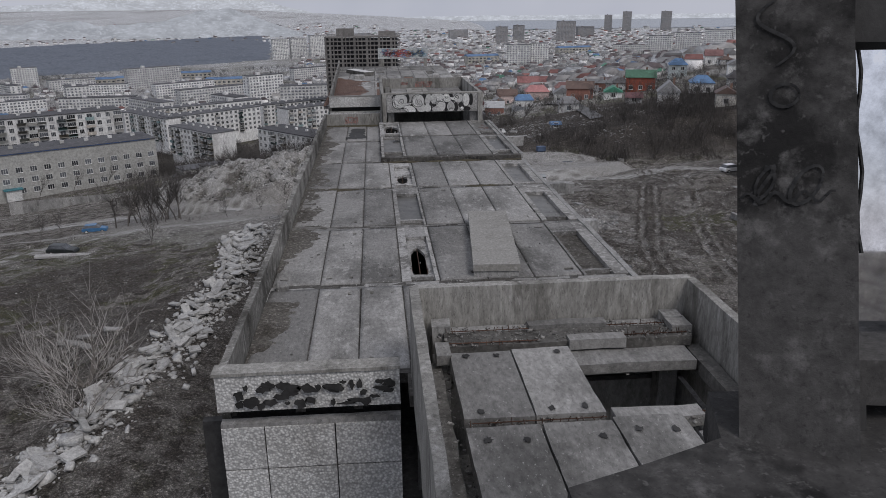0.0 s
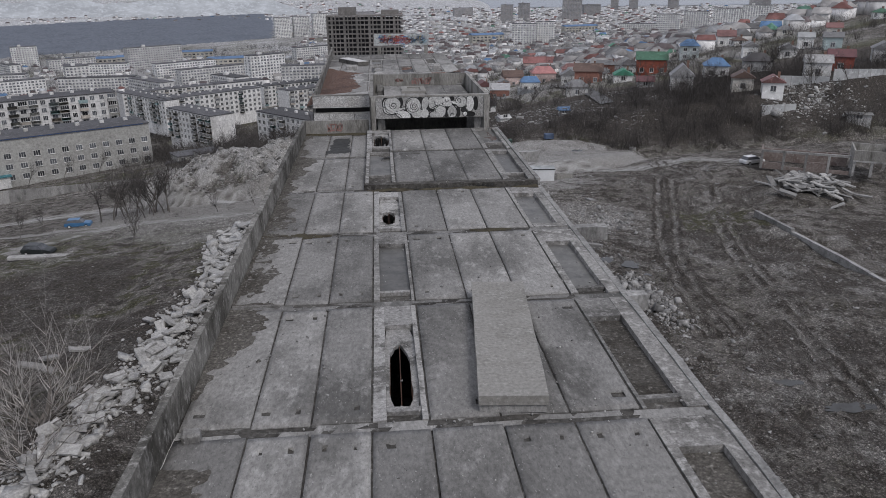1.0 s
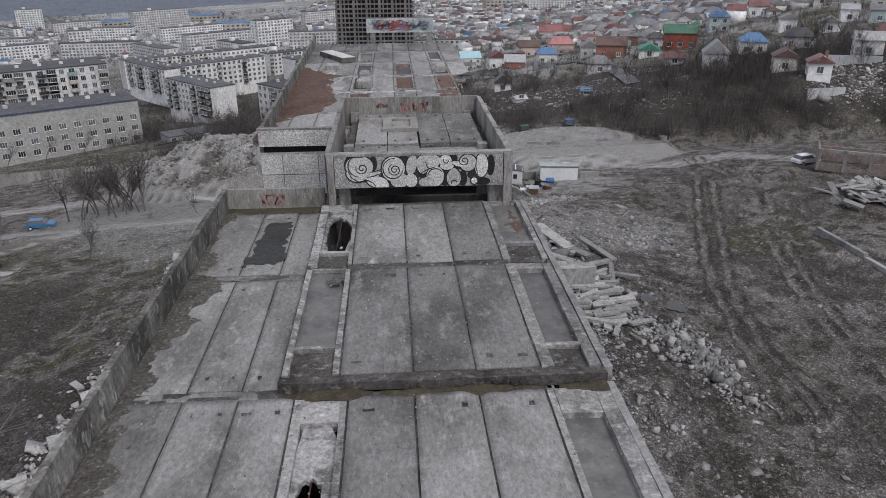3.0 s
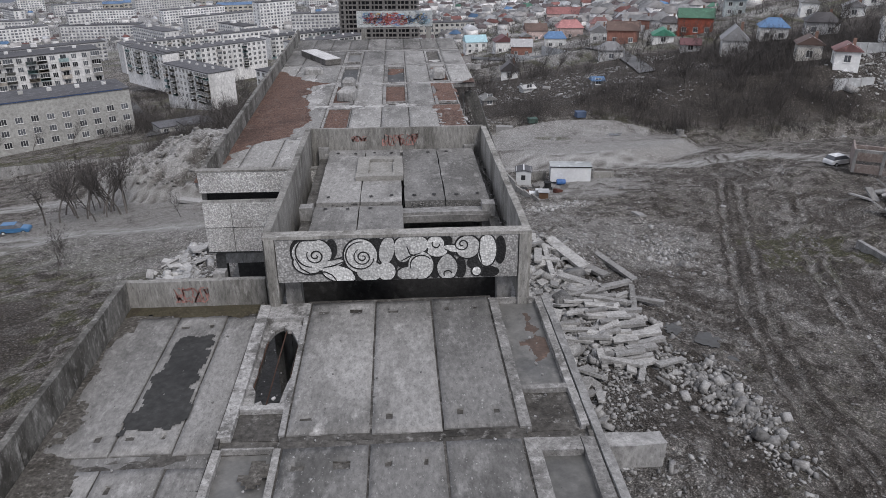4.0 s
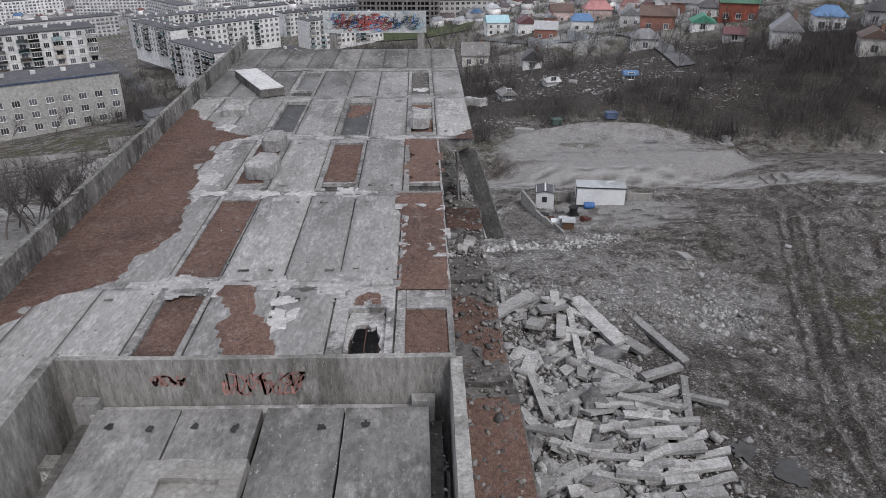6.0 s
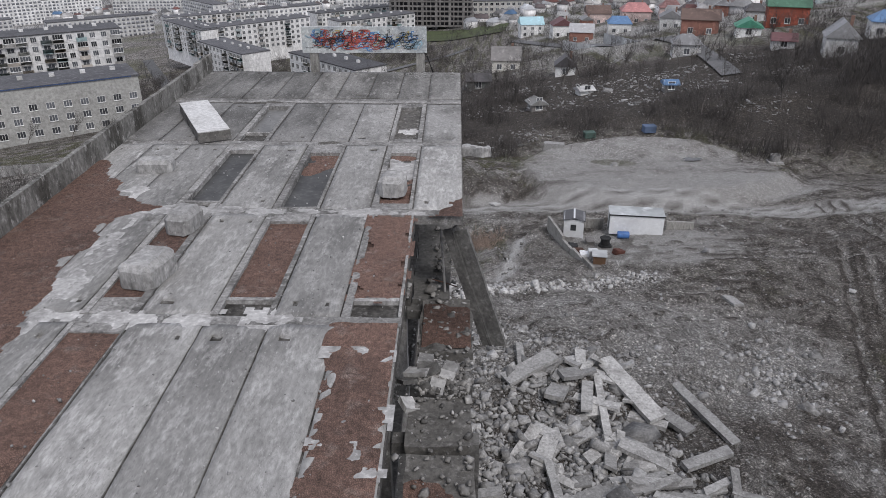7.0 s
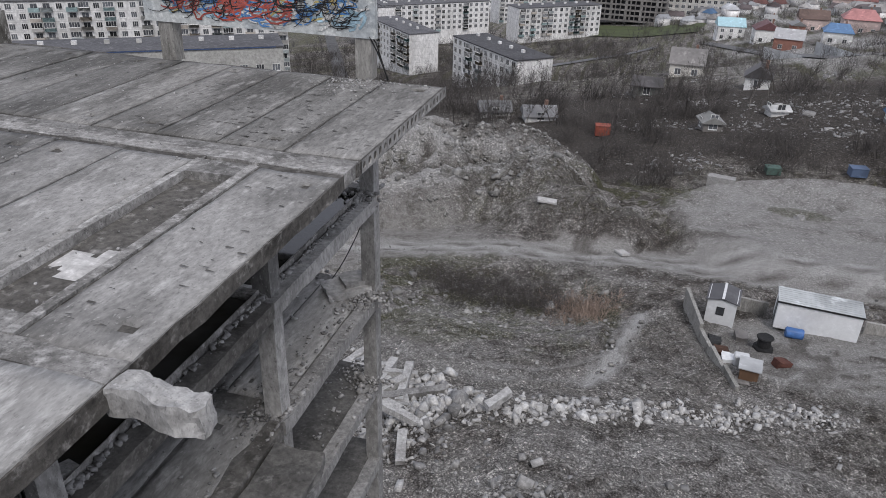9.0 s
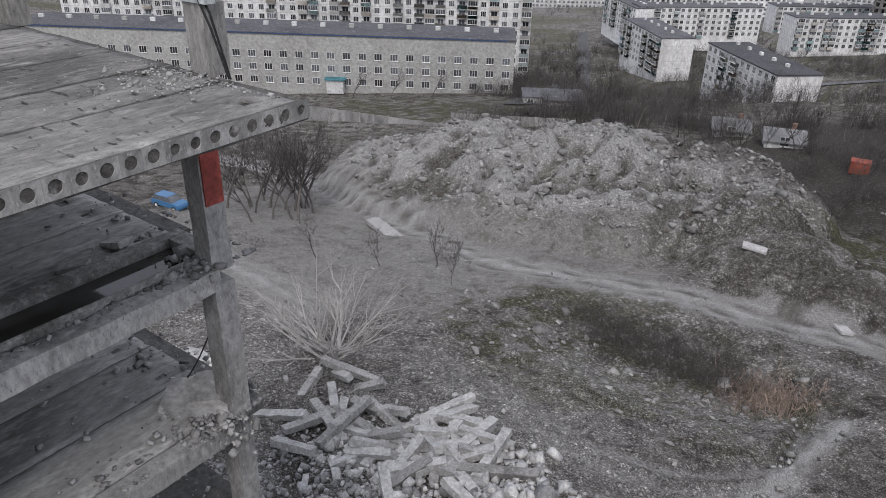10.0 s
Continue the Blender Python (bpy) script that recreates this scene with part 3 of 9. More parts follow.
    mud = np.maximum(mud, 0.8 * np.exp(-((verge - 0.95) / 0.3) ** 2) * (0.5 + 0.5 * clods))
    green = np.clip(green + 0.9 * smooth(0.1, 0.4, bell(gx, gy, 29.5, 167, 4, 2.5)), 0, 1) * (1 - strip)
    light, trodden, mud = np.maximum(light, strip), np.maximum(trodden, strip), mud * (1 - strip)
    n, m = gx.shape
    idx = np.arange(n * m).reshape(n, m)
    faces = np.stack([idx[:-1, :-1], idx[:-1, 1:], idx[1:, 1:], idx[1:, :-1]], -1).reshape(-1, 4)
    ob = mesh_np("ground", np.stack([gx, gy, gz], -1).reshape(-1, 3), faces, ground_material(), "bare muddy hillside of rubble and dry grass", "ground", "structure", True)
    # distance haze over the far town, painted as paler ground
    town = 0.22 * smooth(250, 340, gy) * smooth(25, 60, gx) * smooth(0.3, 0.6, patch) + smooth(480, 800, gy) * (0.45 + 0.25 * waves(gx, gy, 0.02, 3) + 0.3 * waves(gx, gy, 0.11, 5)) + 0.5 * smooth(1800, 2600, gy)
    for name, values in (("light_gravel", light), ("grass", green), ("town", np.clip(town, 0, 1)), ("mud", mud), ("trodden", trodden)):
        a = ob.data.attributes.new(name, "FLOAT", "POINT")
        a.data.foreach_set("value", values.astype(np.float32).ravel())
    return ob


def ground_material():
    m = bpy.data.materials.new("rubble_dirt")
    m.use_nodes = True
    nt = m.node_tree
    b = nt.nodes["Principled BSDF"]
    b.inputs["Roughness"].default_value = 0.95
    b.inputs["Specular IOR Level"].default_value = 0.15
    pos = nt.nodes.new("ShaderNodeNewGeometry").outputs["Position"]
    grav, green = nt.nodes.new("ShaderNodeAttribute"), nt.nodes.new("ShaderNodeAttribute")
    grav.attribute_name, green.attribute_name = "light_gravel", "grass"
    mud, town = nt.nodes.new("ShaderNodeAttribute"), nt.nodes.new("ShaderNodeAttribute")
    mud.attribute_name, town.attribute_name = "mud", "town"
    n1, n2, n3, n4 = (noise_out(nt, pos, s, 8, 0.72) for s in (0.07, 0.45, 2.0, 10.0))

    def times(a, b):
        q = nt.nodes.new("ShaderNodeMath")
        q.operation = "MULTIPLY"
        nt.links.new(a, q.inputs[0])
        nt.links.new(b, q.inputs[1])
        return q.outputs[0]

    def broken(value, lo=0.3, hi=0.62, k3=1.3, k4=1.5):
        """A smooth value broken up into grains and patches."""
        q = nt.nodes.new("ShaderNodeMath")
        q.operation = "MULTIPLY_ADD"
        nt.links.new(n3, q.inputs[0])
        q.inputs[1].default_value = k3
        nt.links.new(value, q.inputs[2])
        w = nt.nodes.new("ShaderNodeMath")
        w.operation = "MULTIPLY_ADD"
        nt.links.new(n4, w.inputs[0])
        w.inputs[1].default_value = k4
        nt.links.new(q.outputs[0], w.inputs[2])
        return ramp(nt, w.outputs[0], lo + (k3 + k4) / 2, hi + (k3 + k4) / 2)

    col = mix_colour(nt, ramp(nt, n1, 0.4, 0.6), (0.165, 0.152, 0.137), (0.245, 0.23, 0.211))
    col = mix_colour(nt, ramp(nt, n2, 0.47, 0.57), col, (0.082, 0.073, 0.064))
    col = mix_colour(nt, broken(green.outputs["Fac"], 0.35, 0.75), col, (0.092, 0.09, 0.056))
    col = mix_colour(nt, broken(mud.outputs["Fac"], 0.3, 0.75), col, (0.097, 0.086, 0.076))
    col = mix_colour(nt, ramp(nt, mud.outputs["Fac"], 0.66, 0.92), col, (0.062, 0.055, 0.048))
    col = mix_colour(nt, broken(grav.outputs["Fac"], 0.18, 1.0), col, (0.39, 0.38, 0.36))
    # far ground fades to pale grey for haze
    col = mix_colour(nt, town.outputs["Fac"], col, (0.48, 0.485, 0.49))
    for scale, pick, where, colour in ((2.2, 0.86, ramp(nt, n2, 0.5, 0.56), (0.36, 0.352, 0.336)), (7.0, 0.6, ramp(nt, n2, 0.55, 0.46), (0.34, 0.333, 0.318)), (16.0, 0.6, ramp(nt, n3, 0.48, 0.56), (0.26, 0.254, 0.24))):
        stone = node(nt, "ShaderNodeTexVoronoi", Scale=scale)
        stone.distance = "MANHATTAN"
        warp = mix_colour(nt, 0.12 / scale * 3, pos, noise_colour(nt, pos, scale * 1.6), "ADD")
        nt.links.new(warp, stone.inputs["Vector"])
        each = nt.nodes.new("ShaderNodeSeparateColor")
        nt.links.new(stone.outputs["Color"], each.inputs[0])
        shape = times(ramp(nt, stone.outputs["Distance"], 0.42, 0.36), ramp(nt, each.outputs[0], pick, pick + 0.12))
        col = mix_colour(nt, times(shape, where), col, colour)
    # single stones and clods, most of them dull and a few pale
    for scale, lo, hi in ((14.0, 0.82, 2.0), (5.0, 0.88, 1.8)):
        cell = node(nt, "ShaderNodeTexVoronoi", Scale=scale)
        nt.links.new(mix_colour(nt, 0.25 / scale, pos, noise_colour(nt, pos, scale * 2.0), "ADD"), cell.inputs["Vector"])
        each = nt.nodes.new("ShaderNodeSeparateColor")
        nt.links.new(cell.outputs["Color"], each.inputs[0])
        steep = nt.nodes.new("ShaderNodeMath")
        steep.operation = "POWER"
        nt.links.new(each.outputs[0], steep.inputs[0])
        steep.inputs[1].default_value = 4.0
        tone = nt.nodes.new("ShaderNodeMapRange")
        tone.inputs[3].default_value, tone.inputs[4].default_value = lo, hi
        nt.links.new(steep.outputs[0], tone.inputs[0])
        gap = nt.nodes.new("ShaderNodeMapRange")
        gap.inputs[1].default_value, gap.inputs[2].default_value, gap.inputs[3].default_value, gap.inputs[4].default_value = 0.35, 0.75, 1.06, 0.76
        nt.links.new(cell.outputs["Distance"], gap.inputs[0])
        both = times(tone.outputs[0], gap.outputs[0])
        grey = nt.nodes.new("ShaderNodeCombineColor")
        for k in range(3):
            nt.links.new(both, grey.inputs[k])
        col = mix_colour(nt, 1.0, col, grey.outputs[0], "MULTIPLY")
    # driven and walked ground is packed and even
    packed = nt.nodes.new("ShaderNodeAttribute")
    packed.attribute_name = "trodden"
    even = mix_colour(nt, ramp(nt, n3, 0.42, 0.6), (0.275, 0.264, 0.246), (0.37, 0.36, 0.341))
    even = mix_colour(nt, ramp(nt, n2, 0.52, 0.64), even, (0.19, 0.18, 0.163))
    even = mix_colour(nt, ramp(nt, grav.outputs["Fac"], 0.35, 0.95), even, (0.36, 0.352, 0.336))
    even = mix_colour(nt, ramp(nt, grav.outputs["Fac"], 0.92, 1.0), even, (0.47, 0.464, 0.448))
    even = mix_colour(nt, ramp(nt, green.outputs["Fac"], 0.3, 0.8), even, (0.1, 0.098, 0.064))
    even = mix_colour(nt, ramp(nt, mud.outputs["Fac"], 0.2, 0.8), even, (0.11, 0.1, 0.09))
    col = mix_colour(nt, packed.outputs["Fac"], col, even)
    grain = nt.nodes.new("ShaderNodeMapRange")
    grain.inputs[1].default_value, grain.inputs[2].default_value, grain.inputs[3].default_value, grain.inputs[4].default_value = 0.4, 0.62, 0.63, 1.44
    nt.links.new(n4, grain.inputs[0])
    shade = nt.nodes.new("ShaderNodeCombineColor")
    for k in range(3):
        nt.links.new(grain.outputs[0], shade.inputs[k])
    col = mix_colour(nt, 1.0, col, shade.outputs[0], "MULTIPLY")
    nt.links.new(col, b.inputs["Base Color"])
    bump = node(nt, "ShaderNodeBump", Strength=1.0, Distance=0.3)
    clod = nt.nodes.new("ShaderNodeMath")
    clod.operation = "ADD"
    nt.links.new(n3, clod.inputs[0])
    nt.links.new(n4, clod.inputs[1])
    nt.links.new(clod.outputs[0], bump.inputs["Height"])
    nt.links.new(bump.outputs[0], b.inputs["Normal"])
    return m


build_ground()

# ---- the unfinished building ----
ROOF, BAY, STOREY = 24.0, 6.0, 3.0
SKEW = 0.012


def lean(x, y):
    """The building's long axis stands a little askew."""
    return x - SKEW * (y - 36)


building = thing("unfinished_building", "long abandoned unfinished building of grey precast concrete panels", "building", pose(0, 0, 0))
STR = (-4.1, -2.66, -1.44, -0.22, 0.96, 2.42, 3.86, 5.36, 6.82)
BACK = (-5.0, -3.6, -2.2, -0.75, 0.62, 2.25, 3.7, 5.22, 6.6)
slab_cache = {}


def slab_mesh(width, seed, material):
    """A precast roof slab: uneven top, chipped rim and four pockets of its lifting loops."""
    key = (round(width, 2), seed, material.name)
    if key in slab_cache:
        return slab_cache[key]
    r = random.Random(seed * 31 + int(width * 100))
    length, nx, ny = 5.62, 10, 26
    bm = bmesh.new()
    grid = []
    for j in range(ny + 1):
        row = []
        for i in range(nx + 1):
            x, y = width * (i / nx - 0.5), length * (j / ny - 0.5)
            edge = i in (0, nx) or j in (0, ny)
            z = noise.noise(Vector((x * 1.1, y * 0.6, seed * 7.7))) * 0.012 - (0.012 + 0.03 * max(0, noise.noise(Vector((x * 3, y * 3, seed))))) * edge
            if edge:
                x *= 1 - 0.012 * r.random()
            row.append(bm.verts.new((x, y, z)))
        grid.append(row)
    for j in range(ny):
        for i in range(nx):
            f = bm.faces.new((grid[j][i], grid[j][i + 1], grid[j + 1][i + 1], grid[j + 1][i]))
            f.smooth = True
    for i in (2, nx - 3):
        for j in (2, ny - 3):
            if r.random() < 0.6:
                pair = [[q for q in grid[j][a].link_faces if grid[j + 1][a + 1] in q.verts][0] for a in ((i, i + 1) if r.random() < 0.3 else (i,))]
                hole = bmesh.ops.inset_region(bm, faces=pair, thickness=r.uniform(0.03, 0.05))
                for v in {v for f in pair for v in f.verts}:
                    v.co.z -= 0.06
                    v.co.x += r.uniform(-.035, .035)
                    v.co.y += r.uniform(-.05, .05)
                for q in pair:
                    q.material_index = 1
    rim = [grid[0][i] for i in range(nx + 1)] + [grid[j][nx] for j in range(1, ny + 1)] + [grid[ny][i] for i in range(nx - 1, -1, -1)] + [grid[j][0] for j in range(ny - 1, 0, -1)]
    low = [bm.verts.new((v.co.x, v.co.y, -0.22)) for v in rim]
    for k in range(len(rim)):
        bm.faces.new((rim[k - 1], low[k - 1], low[k], rim[k]))
    bm.faces.new(low[::-1])
    me = bpy.data.meshes.new("roof_slab")
    bm.normal_update(); bm.to_mesh(me); bm.free()
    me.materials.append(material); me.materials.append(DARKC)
    slab_cache[key] = me
    return me


def roof_slab(x0, x1, y0, z=ROOF):
    w = x1 - x0 - 0.035
    # floors below the roof take the pale slab, light put into their colour
    ob = new("roof_slab", slab_mesh(w, random.randrange(4), SLAB_PALE if z < 23 or 65 < y0 < 89 else SLAB_GRIMY if y0 > 95 else SLAB))
    ob.parent = building
    yc = y0 + BAY / 2
    dy = random.uniform(-0.04, 0.04)
    ob.matrix_basis = pose(lean((x0 + x1) / 2, yc), yc + dy, z + random.uniform(-0.012, 0.012), 0, 0, math.degrees(SKEW) + random.choice((0, 180)) + random.uniform(-0.15, 0.15))
    return ob


def jagged(cx, cy, rx, ry, n=26, seed=1, rough=0.13, power=3.0):
    r = random.Random(seed)
    out = []
    for k in range(n):
        a = 2 * math.pi * k / n
        c, s = math.cos(a), math.sin(a)
        q = (abs(c) ** power + abs(s) ** power) ** (-1 / power) * (1 + r.uniform(-rough, rough * 0.4))
        out.append((cx + rx * q * c, cy + ry * q * s))
    return out


def tray(x0, x1, y0, fill=None, pit=None, hole=None, z=ROOF, small=True, depth=0.16, seed=3, fill_label=""):
    """A ribbed tray slab: a rim round a sunken middle that holds water, silt or gravel, or has a hole broken through it."""
    yc = y0 + BAY / 2
    x0, x1 = x0 + 0.025, x1 - 0.025
    px0, px1, py0, py1 = pit or (x0 + 0.2, x1 - 0.2, y0 + 0.9, y0 + 5.2)
    a, b = y0 + 0.19, y0 + BAY - 0.19
    ribs = [(x0, px0, a, b, 0.0), (px1, x1, a, b, 0.0), (px0, px1, py1, b, 0.004)]
    if small and py0 - a > 0.5:
        ribs += [(px0, px1, py0 - 0.16, py0, 0.004), (px0, px1, a, py0 - 0.16, 0.12)]
    else:
        ribs += [(px0, px1, a, py0, 0.004)]
    ob = None
    for u0, u1, v0, v1, low in ribs:
        bm = bmesh.new()
        add_box(bm, u0, u1, v0, v1, z - 0.24, z - low, jitter=0.0 if low > 0.1 else 0.012)
        bmesh.ops.subdivide_edges(bm, edges=[e for e in bm.edges if e.calc_length() > 1.2], cuts=5, use_grid_fill=True)
        for v in bm.verts:
            v.co += noise.noise_vector(v.co * 2.3) * 0.016
        for v in bm.verts:
            v.co.x = lean(v.co.x, v.co.y)
        skin = MORTAR if low > 0.1 else FLAKED if hole else TRAY
        if ob is None:
            ob = part("tray_slab", bm, skin, building)
        else:
            part("rib", bm, skin, ob)
    ob.location.z = random.uniform(-0.004, 0.004)
    zb = z - depth
    if hole:
        ring = jagged(*hole, seed=seed)
        bm = bmesh.new()
        n = len(ring)
        hx, hy = hole[0], hole[1]
        outer = []
        for x, y in ring:
            dx, dy = x - hx, y - hy
            t = min((px1 - hx) / dx if dx > 1e-6 else 1e9, (px0 - hx) / dx if dx < -1e-6 else 1e9, (py1 - hy) / dy if dy > 1e-6 else 1e9, (py0 - hy) / dy if dy < -1e-6 else 1e9)
            outer.append((hx + dx * t, hy + dy * t))
        rows = [[bm.verts.new((lean(x, y), y, h)) for x, y in pts] for pts, h in ((outer, zb + 0.03), (ring, zb), (ring, zb - 0.1))]
        for p, q in zip(rows, rows[1:]):
            for k in range(n):
                bm.faces.new((p[k - 1], q[k - 1], q[k], p[k]))
        corner = [bm.verts.new((lean(x, y), y, zb + 0.02)) for x, y in ((px0, py0), (px1, py0), (px1, py1), (px0, py1))]
        bm.normal_update()
        for f in bm.faces:
            if f.normal.z < -0.5:
                f.normal_flip()
        bmesh.ops.delete(bm, geom=corner, context="VERTS")
        part("broken_bottom", bm, FLAKED, ob)
        for k in (0, 4, 8):
            bm = bmesh.new()
            xx = hx - hole[2] * 0.9 + 1.8 * hole[2] * k / 8
            add_box(bm, lean(xx, hy) - 0.012, lean(xx, hy) + 0.012, hy - hole[3] * 1.05, hy + hole[3] * 1.05, zb - 0.07, zb - 0.046)
            part("reinforcing_bar", bm, RUST, ob)
    else:
        bm = bmesh.new()
        nx, ny = 6, 18
        vs = [[bm.verts.new((lean(px0 - .02 + (px1 - px0 + .04) * i / nx, py0 + (py1 - py0) * j / ny), py0 - .02 + (py1 - py0 + .04) * j / ny,
               zb + (0.03 * noise.noise(Vector((i * .7, j * .5, seed))) if fill not in (WATER, SILT, DARKSILT) else 0))) for i in range(nx + 1)] for j in range(ny + 1)]
        for j in range(ny):
            for i in range(nx):
                bm.faces.new((vs[j][i], vs[j][i + 1], vs[j + 1][i + 1], vs[j + 1][i]))
        part("puddle" if fill in (WATER, SILT, DARKSILT) else "tray_fill", bm, fill or MORTAR, ob, fill_label)
    return ob


def deck(x0, x1, y0, y1, z=ROOF):
    bm = worn_box(x0, x1, y0, y1, z - 0.3, z - 0.04, 0.5, 0.03, int(y0))
    for v in bm.verts:
        v.co.x = lean(v.co.x, v.co.y)
    part("joint_mortar", bm, MORTAR, building)


def cross_strip(x0, x1, y, z=ROOF):
    front = y < 60
    bm = worn_box(x0, x1, y - 0.19, y + 0.19, z - 0.3, z - (0.04 if front else 0.015), 0.4, 0.02, int(y))
    for v in bm.verts:
        v.co.x = lean(v.co.x, v.co.y)
    part("cross_beam", bm, (MORTAR if z > ROOF else SLAB) if front else TRAY, building)


def bay(y0, edges, kinds, z=ROOF, first=0):
    """One bay of roof: s is a slab, anything else is made by its own call."""
    start = edges[0]
    for x0, x1, k in zip(edges, edges[1:], kinds):
        if k == "s":
            roof_slab(x0, x1, y0, z)
        if k in "h-":
            deck(start, x0 + 0.1, y0, y0 + BAY, z)
            start = x1 - 0.1
    deck(start, edges[-1], y0, y0 + BAY, z)


# front half, bays 18 to 54
bay(18, STR, "sssssss-"); tray(5.36, 6.82, 18, DIRT, (5.6, 6.5, 18.6, 22.7), small=False, fill_label="tray bottom of dry grey dirt")
bay(24, STR, "ssshsss-")
tray(-0.22, 0.96, 24, pit=(0.08, 0.8, 24.7, 28.6), hole=(0.42, 26.3, 0.27, 1.45), seed=4)
tray(5.36, 6.82, 24, DIRT, (5.48, 6.36, 24.7, 28.65), fill_label="tray bottom of dry grey dirt")
bay(30, STR, "sss-sss-"); tray(-0.22, 0.96, 30, SILT, (-0.03, 0.85, 30.9, 34.9)); tray(5.36, 6.82, 30, SILT, (5.6, 6.45, 30.7, 34.6))
bay(36, STR, "ssshsss-"); tray(-0.22, 0.96, 36, pit=(0.0, 0.8, 36.7, 40.8), hole=(0.36, 38.35, 0.26, 0.82), seed=9); tray(5.36, 6.82, 36, SILT, (5.55, 6.45, 36.6, 40.8))
STEP = (-0.6, 0.75, 2.42, 3.86, 5.36, 6.8)
for y0 in (42, 48):
    bay(y0, (-4.1, -2.66, -1.44, -0.25), "sss")
    bay(y0 + 0.15, STEP, "hsss-" if y0 == 48 else "-sss-", ROOF + 0.24)
tray(-0.6, 0.75, 42.15, SILT, (-0.42, 0.58, 43.6, 48.0), z=ROOF + 0.24); tray(5.36, 6.8, 42.15, SILT, (5.68, 6.5, 43.4, 47.6), z=ROOF + 0.24)
tray(-0.6, 0.75, 48.15, pit=(-0.3, 0.62, 49.4, 53.2), hole=(0.18, 51.25, 0.42, 1.7), z=ROOF + 0.24, seed=12); tray(5.36, 6.8, 48.15, SILT, (5.62, 6.6, 49.8, 53.9), z=ROOF + 0.24)
for y in (24, 30, 36, 42, 48):
    cross_strip(-4.1, 6.8 if y < 42 else -0.65, y)
# lowered strip in dark mortar colour stands for the step's shadow
cross_strip(-0.62, 6.8, 48.15, ROOF + 0.14)
# the raised layer's front edge, with hollow cores
bm = worn_box(-0.62, 6.85, 42.05, 42.32, ROOF - 0.05, ROOF + 0.2, 0.25, 0.035, 5)
for v in bm.verts:
    v.co.x = lean(v.co.x, v.co.y)
part("step_edge", bm, MORTAR, building, "chipped concrete step with mossy foot")
# flush dark discs painted for the shade inside the cores
for k in range(4):
    bm = bmesh.new()
    bmesh.ops.create_cone(bm, segments=10, radius1=0.06, radius2=0.06, depth=0.02, cap_ends=True, matrix=pose(4.2 + 0.2 * k, 42.01, ROOF + 0.1, 90))
    part("hollow_core", bm, DARKC, building)
# edge kerb and stubs of beams
for y0, y1, z in ((18.2, 42, ROOF), (42.2, 54, ROOF + 0.24)):
    bm = worn_box(6.8, 6.98, y0, y1, z - 0.6, z + 0.02, 0.6, 0.025, int(y0))
    for v in bm.verts:
        v.co.x = lean(v.co.x, v.co.y)
    part("edge_beam", bm, OLDC, building)
for y in (30, 36, 48):
    part("beam_stub", worn_box(lean(6.9, y), lean(6.9, y) + (1.25 if y != 30 else 0.6), y - 0.2, y + 0.2, ROOF - 0.45, ROOF + (0.02 if y < 42 else 0.1), 0.3, 0.03, y), OLDC, building)


def parapet(x0, y0, x1, y1, z0, z1, thick=0.16, seed=0, material=None, name="parapet"):
    """A weathered upright panel from one place to another."""
    d = math.hypot(x1 - x0, y1 - y0)
    bm = worn_box(0, d, -thick / 2, thick / 2, z0, z1, 0.45, 0.018, seed)
    m = pose(x0, y0, 0, 0, 0, math.degrees(math.atan2(y1 - y0, x1 - x0)))
    ob = part(name, bm, material or WALLC, building)
    ob.matrix_basis = m
    return ob


for k, y in enumerate(range(18, 54, 6)):
    y1 = y + 5.97 if y < 48 else 54.5
    parapet(lean(-4.2, y), y, lean(-4.2, y1), y1, ROOF - 0.35, ROOF + (0.8, 0.78, 0.82, 0.77, 0.8, 0.8)[k], 0.17, k, PARAPETC)
parapet(lean(-4.2, 16.9), 16.9, lean(-4.2, 18), 17.97, ROOF - 0.35, ROOF + 0.85, 0.17, 7, PARAPETC)
far_left = lambda y: -4.7 - 0.034 * (y - 64)
for k, y in enumerate(range(64, 102, 6)):
    y1 = min(y + 5.97, 102.6)
    parapet(far_left(y), y, far_left(y1), y1, ROOF - 0.35, ROOF + (0.85, 0.8, 0.83, 0.8, 0.82, 0.8, 0.86)[k], 0.18, 20 + k, PARAPETC)
# cross parapet before the courtyard gap
parapet(lean(-4.2, 54.5), 54.5, lean(-0.5, 54.5), 54.5, ROOF - 0.4, ROOF + 0.78, 0.2, 31)


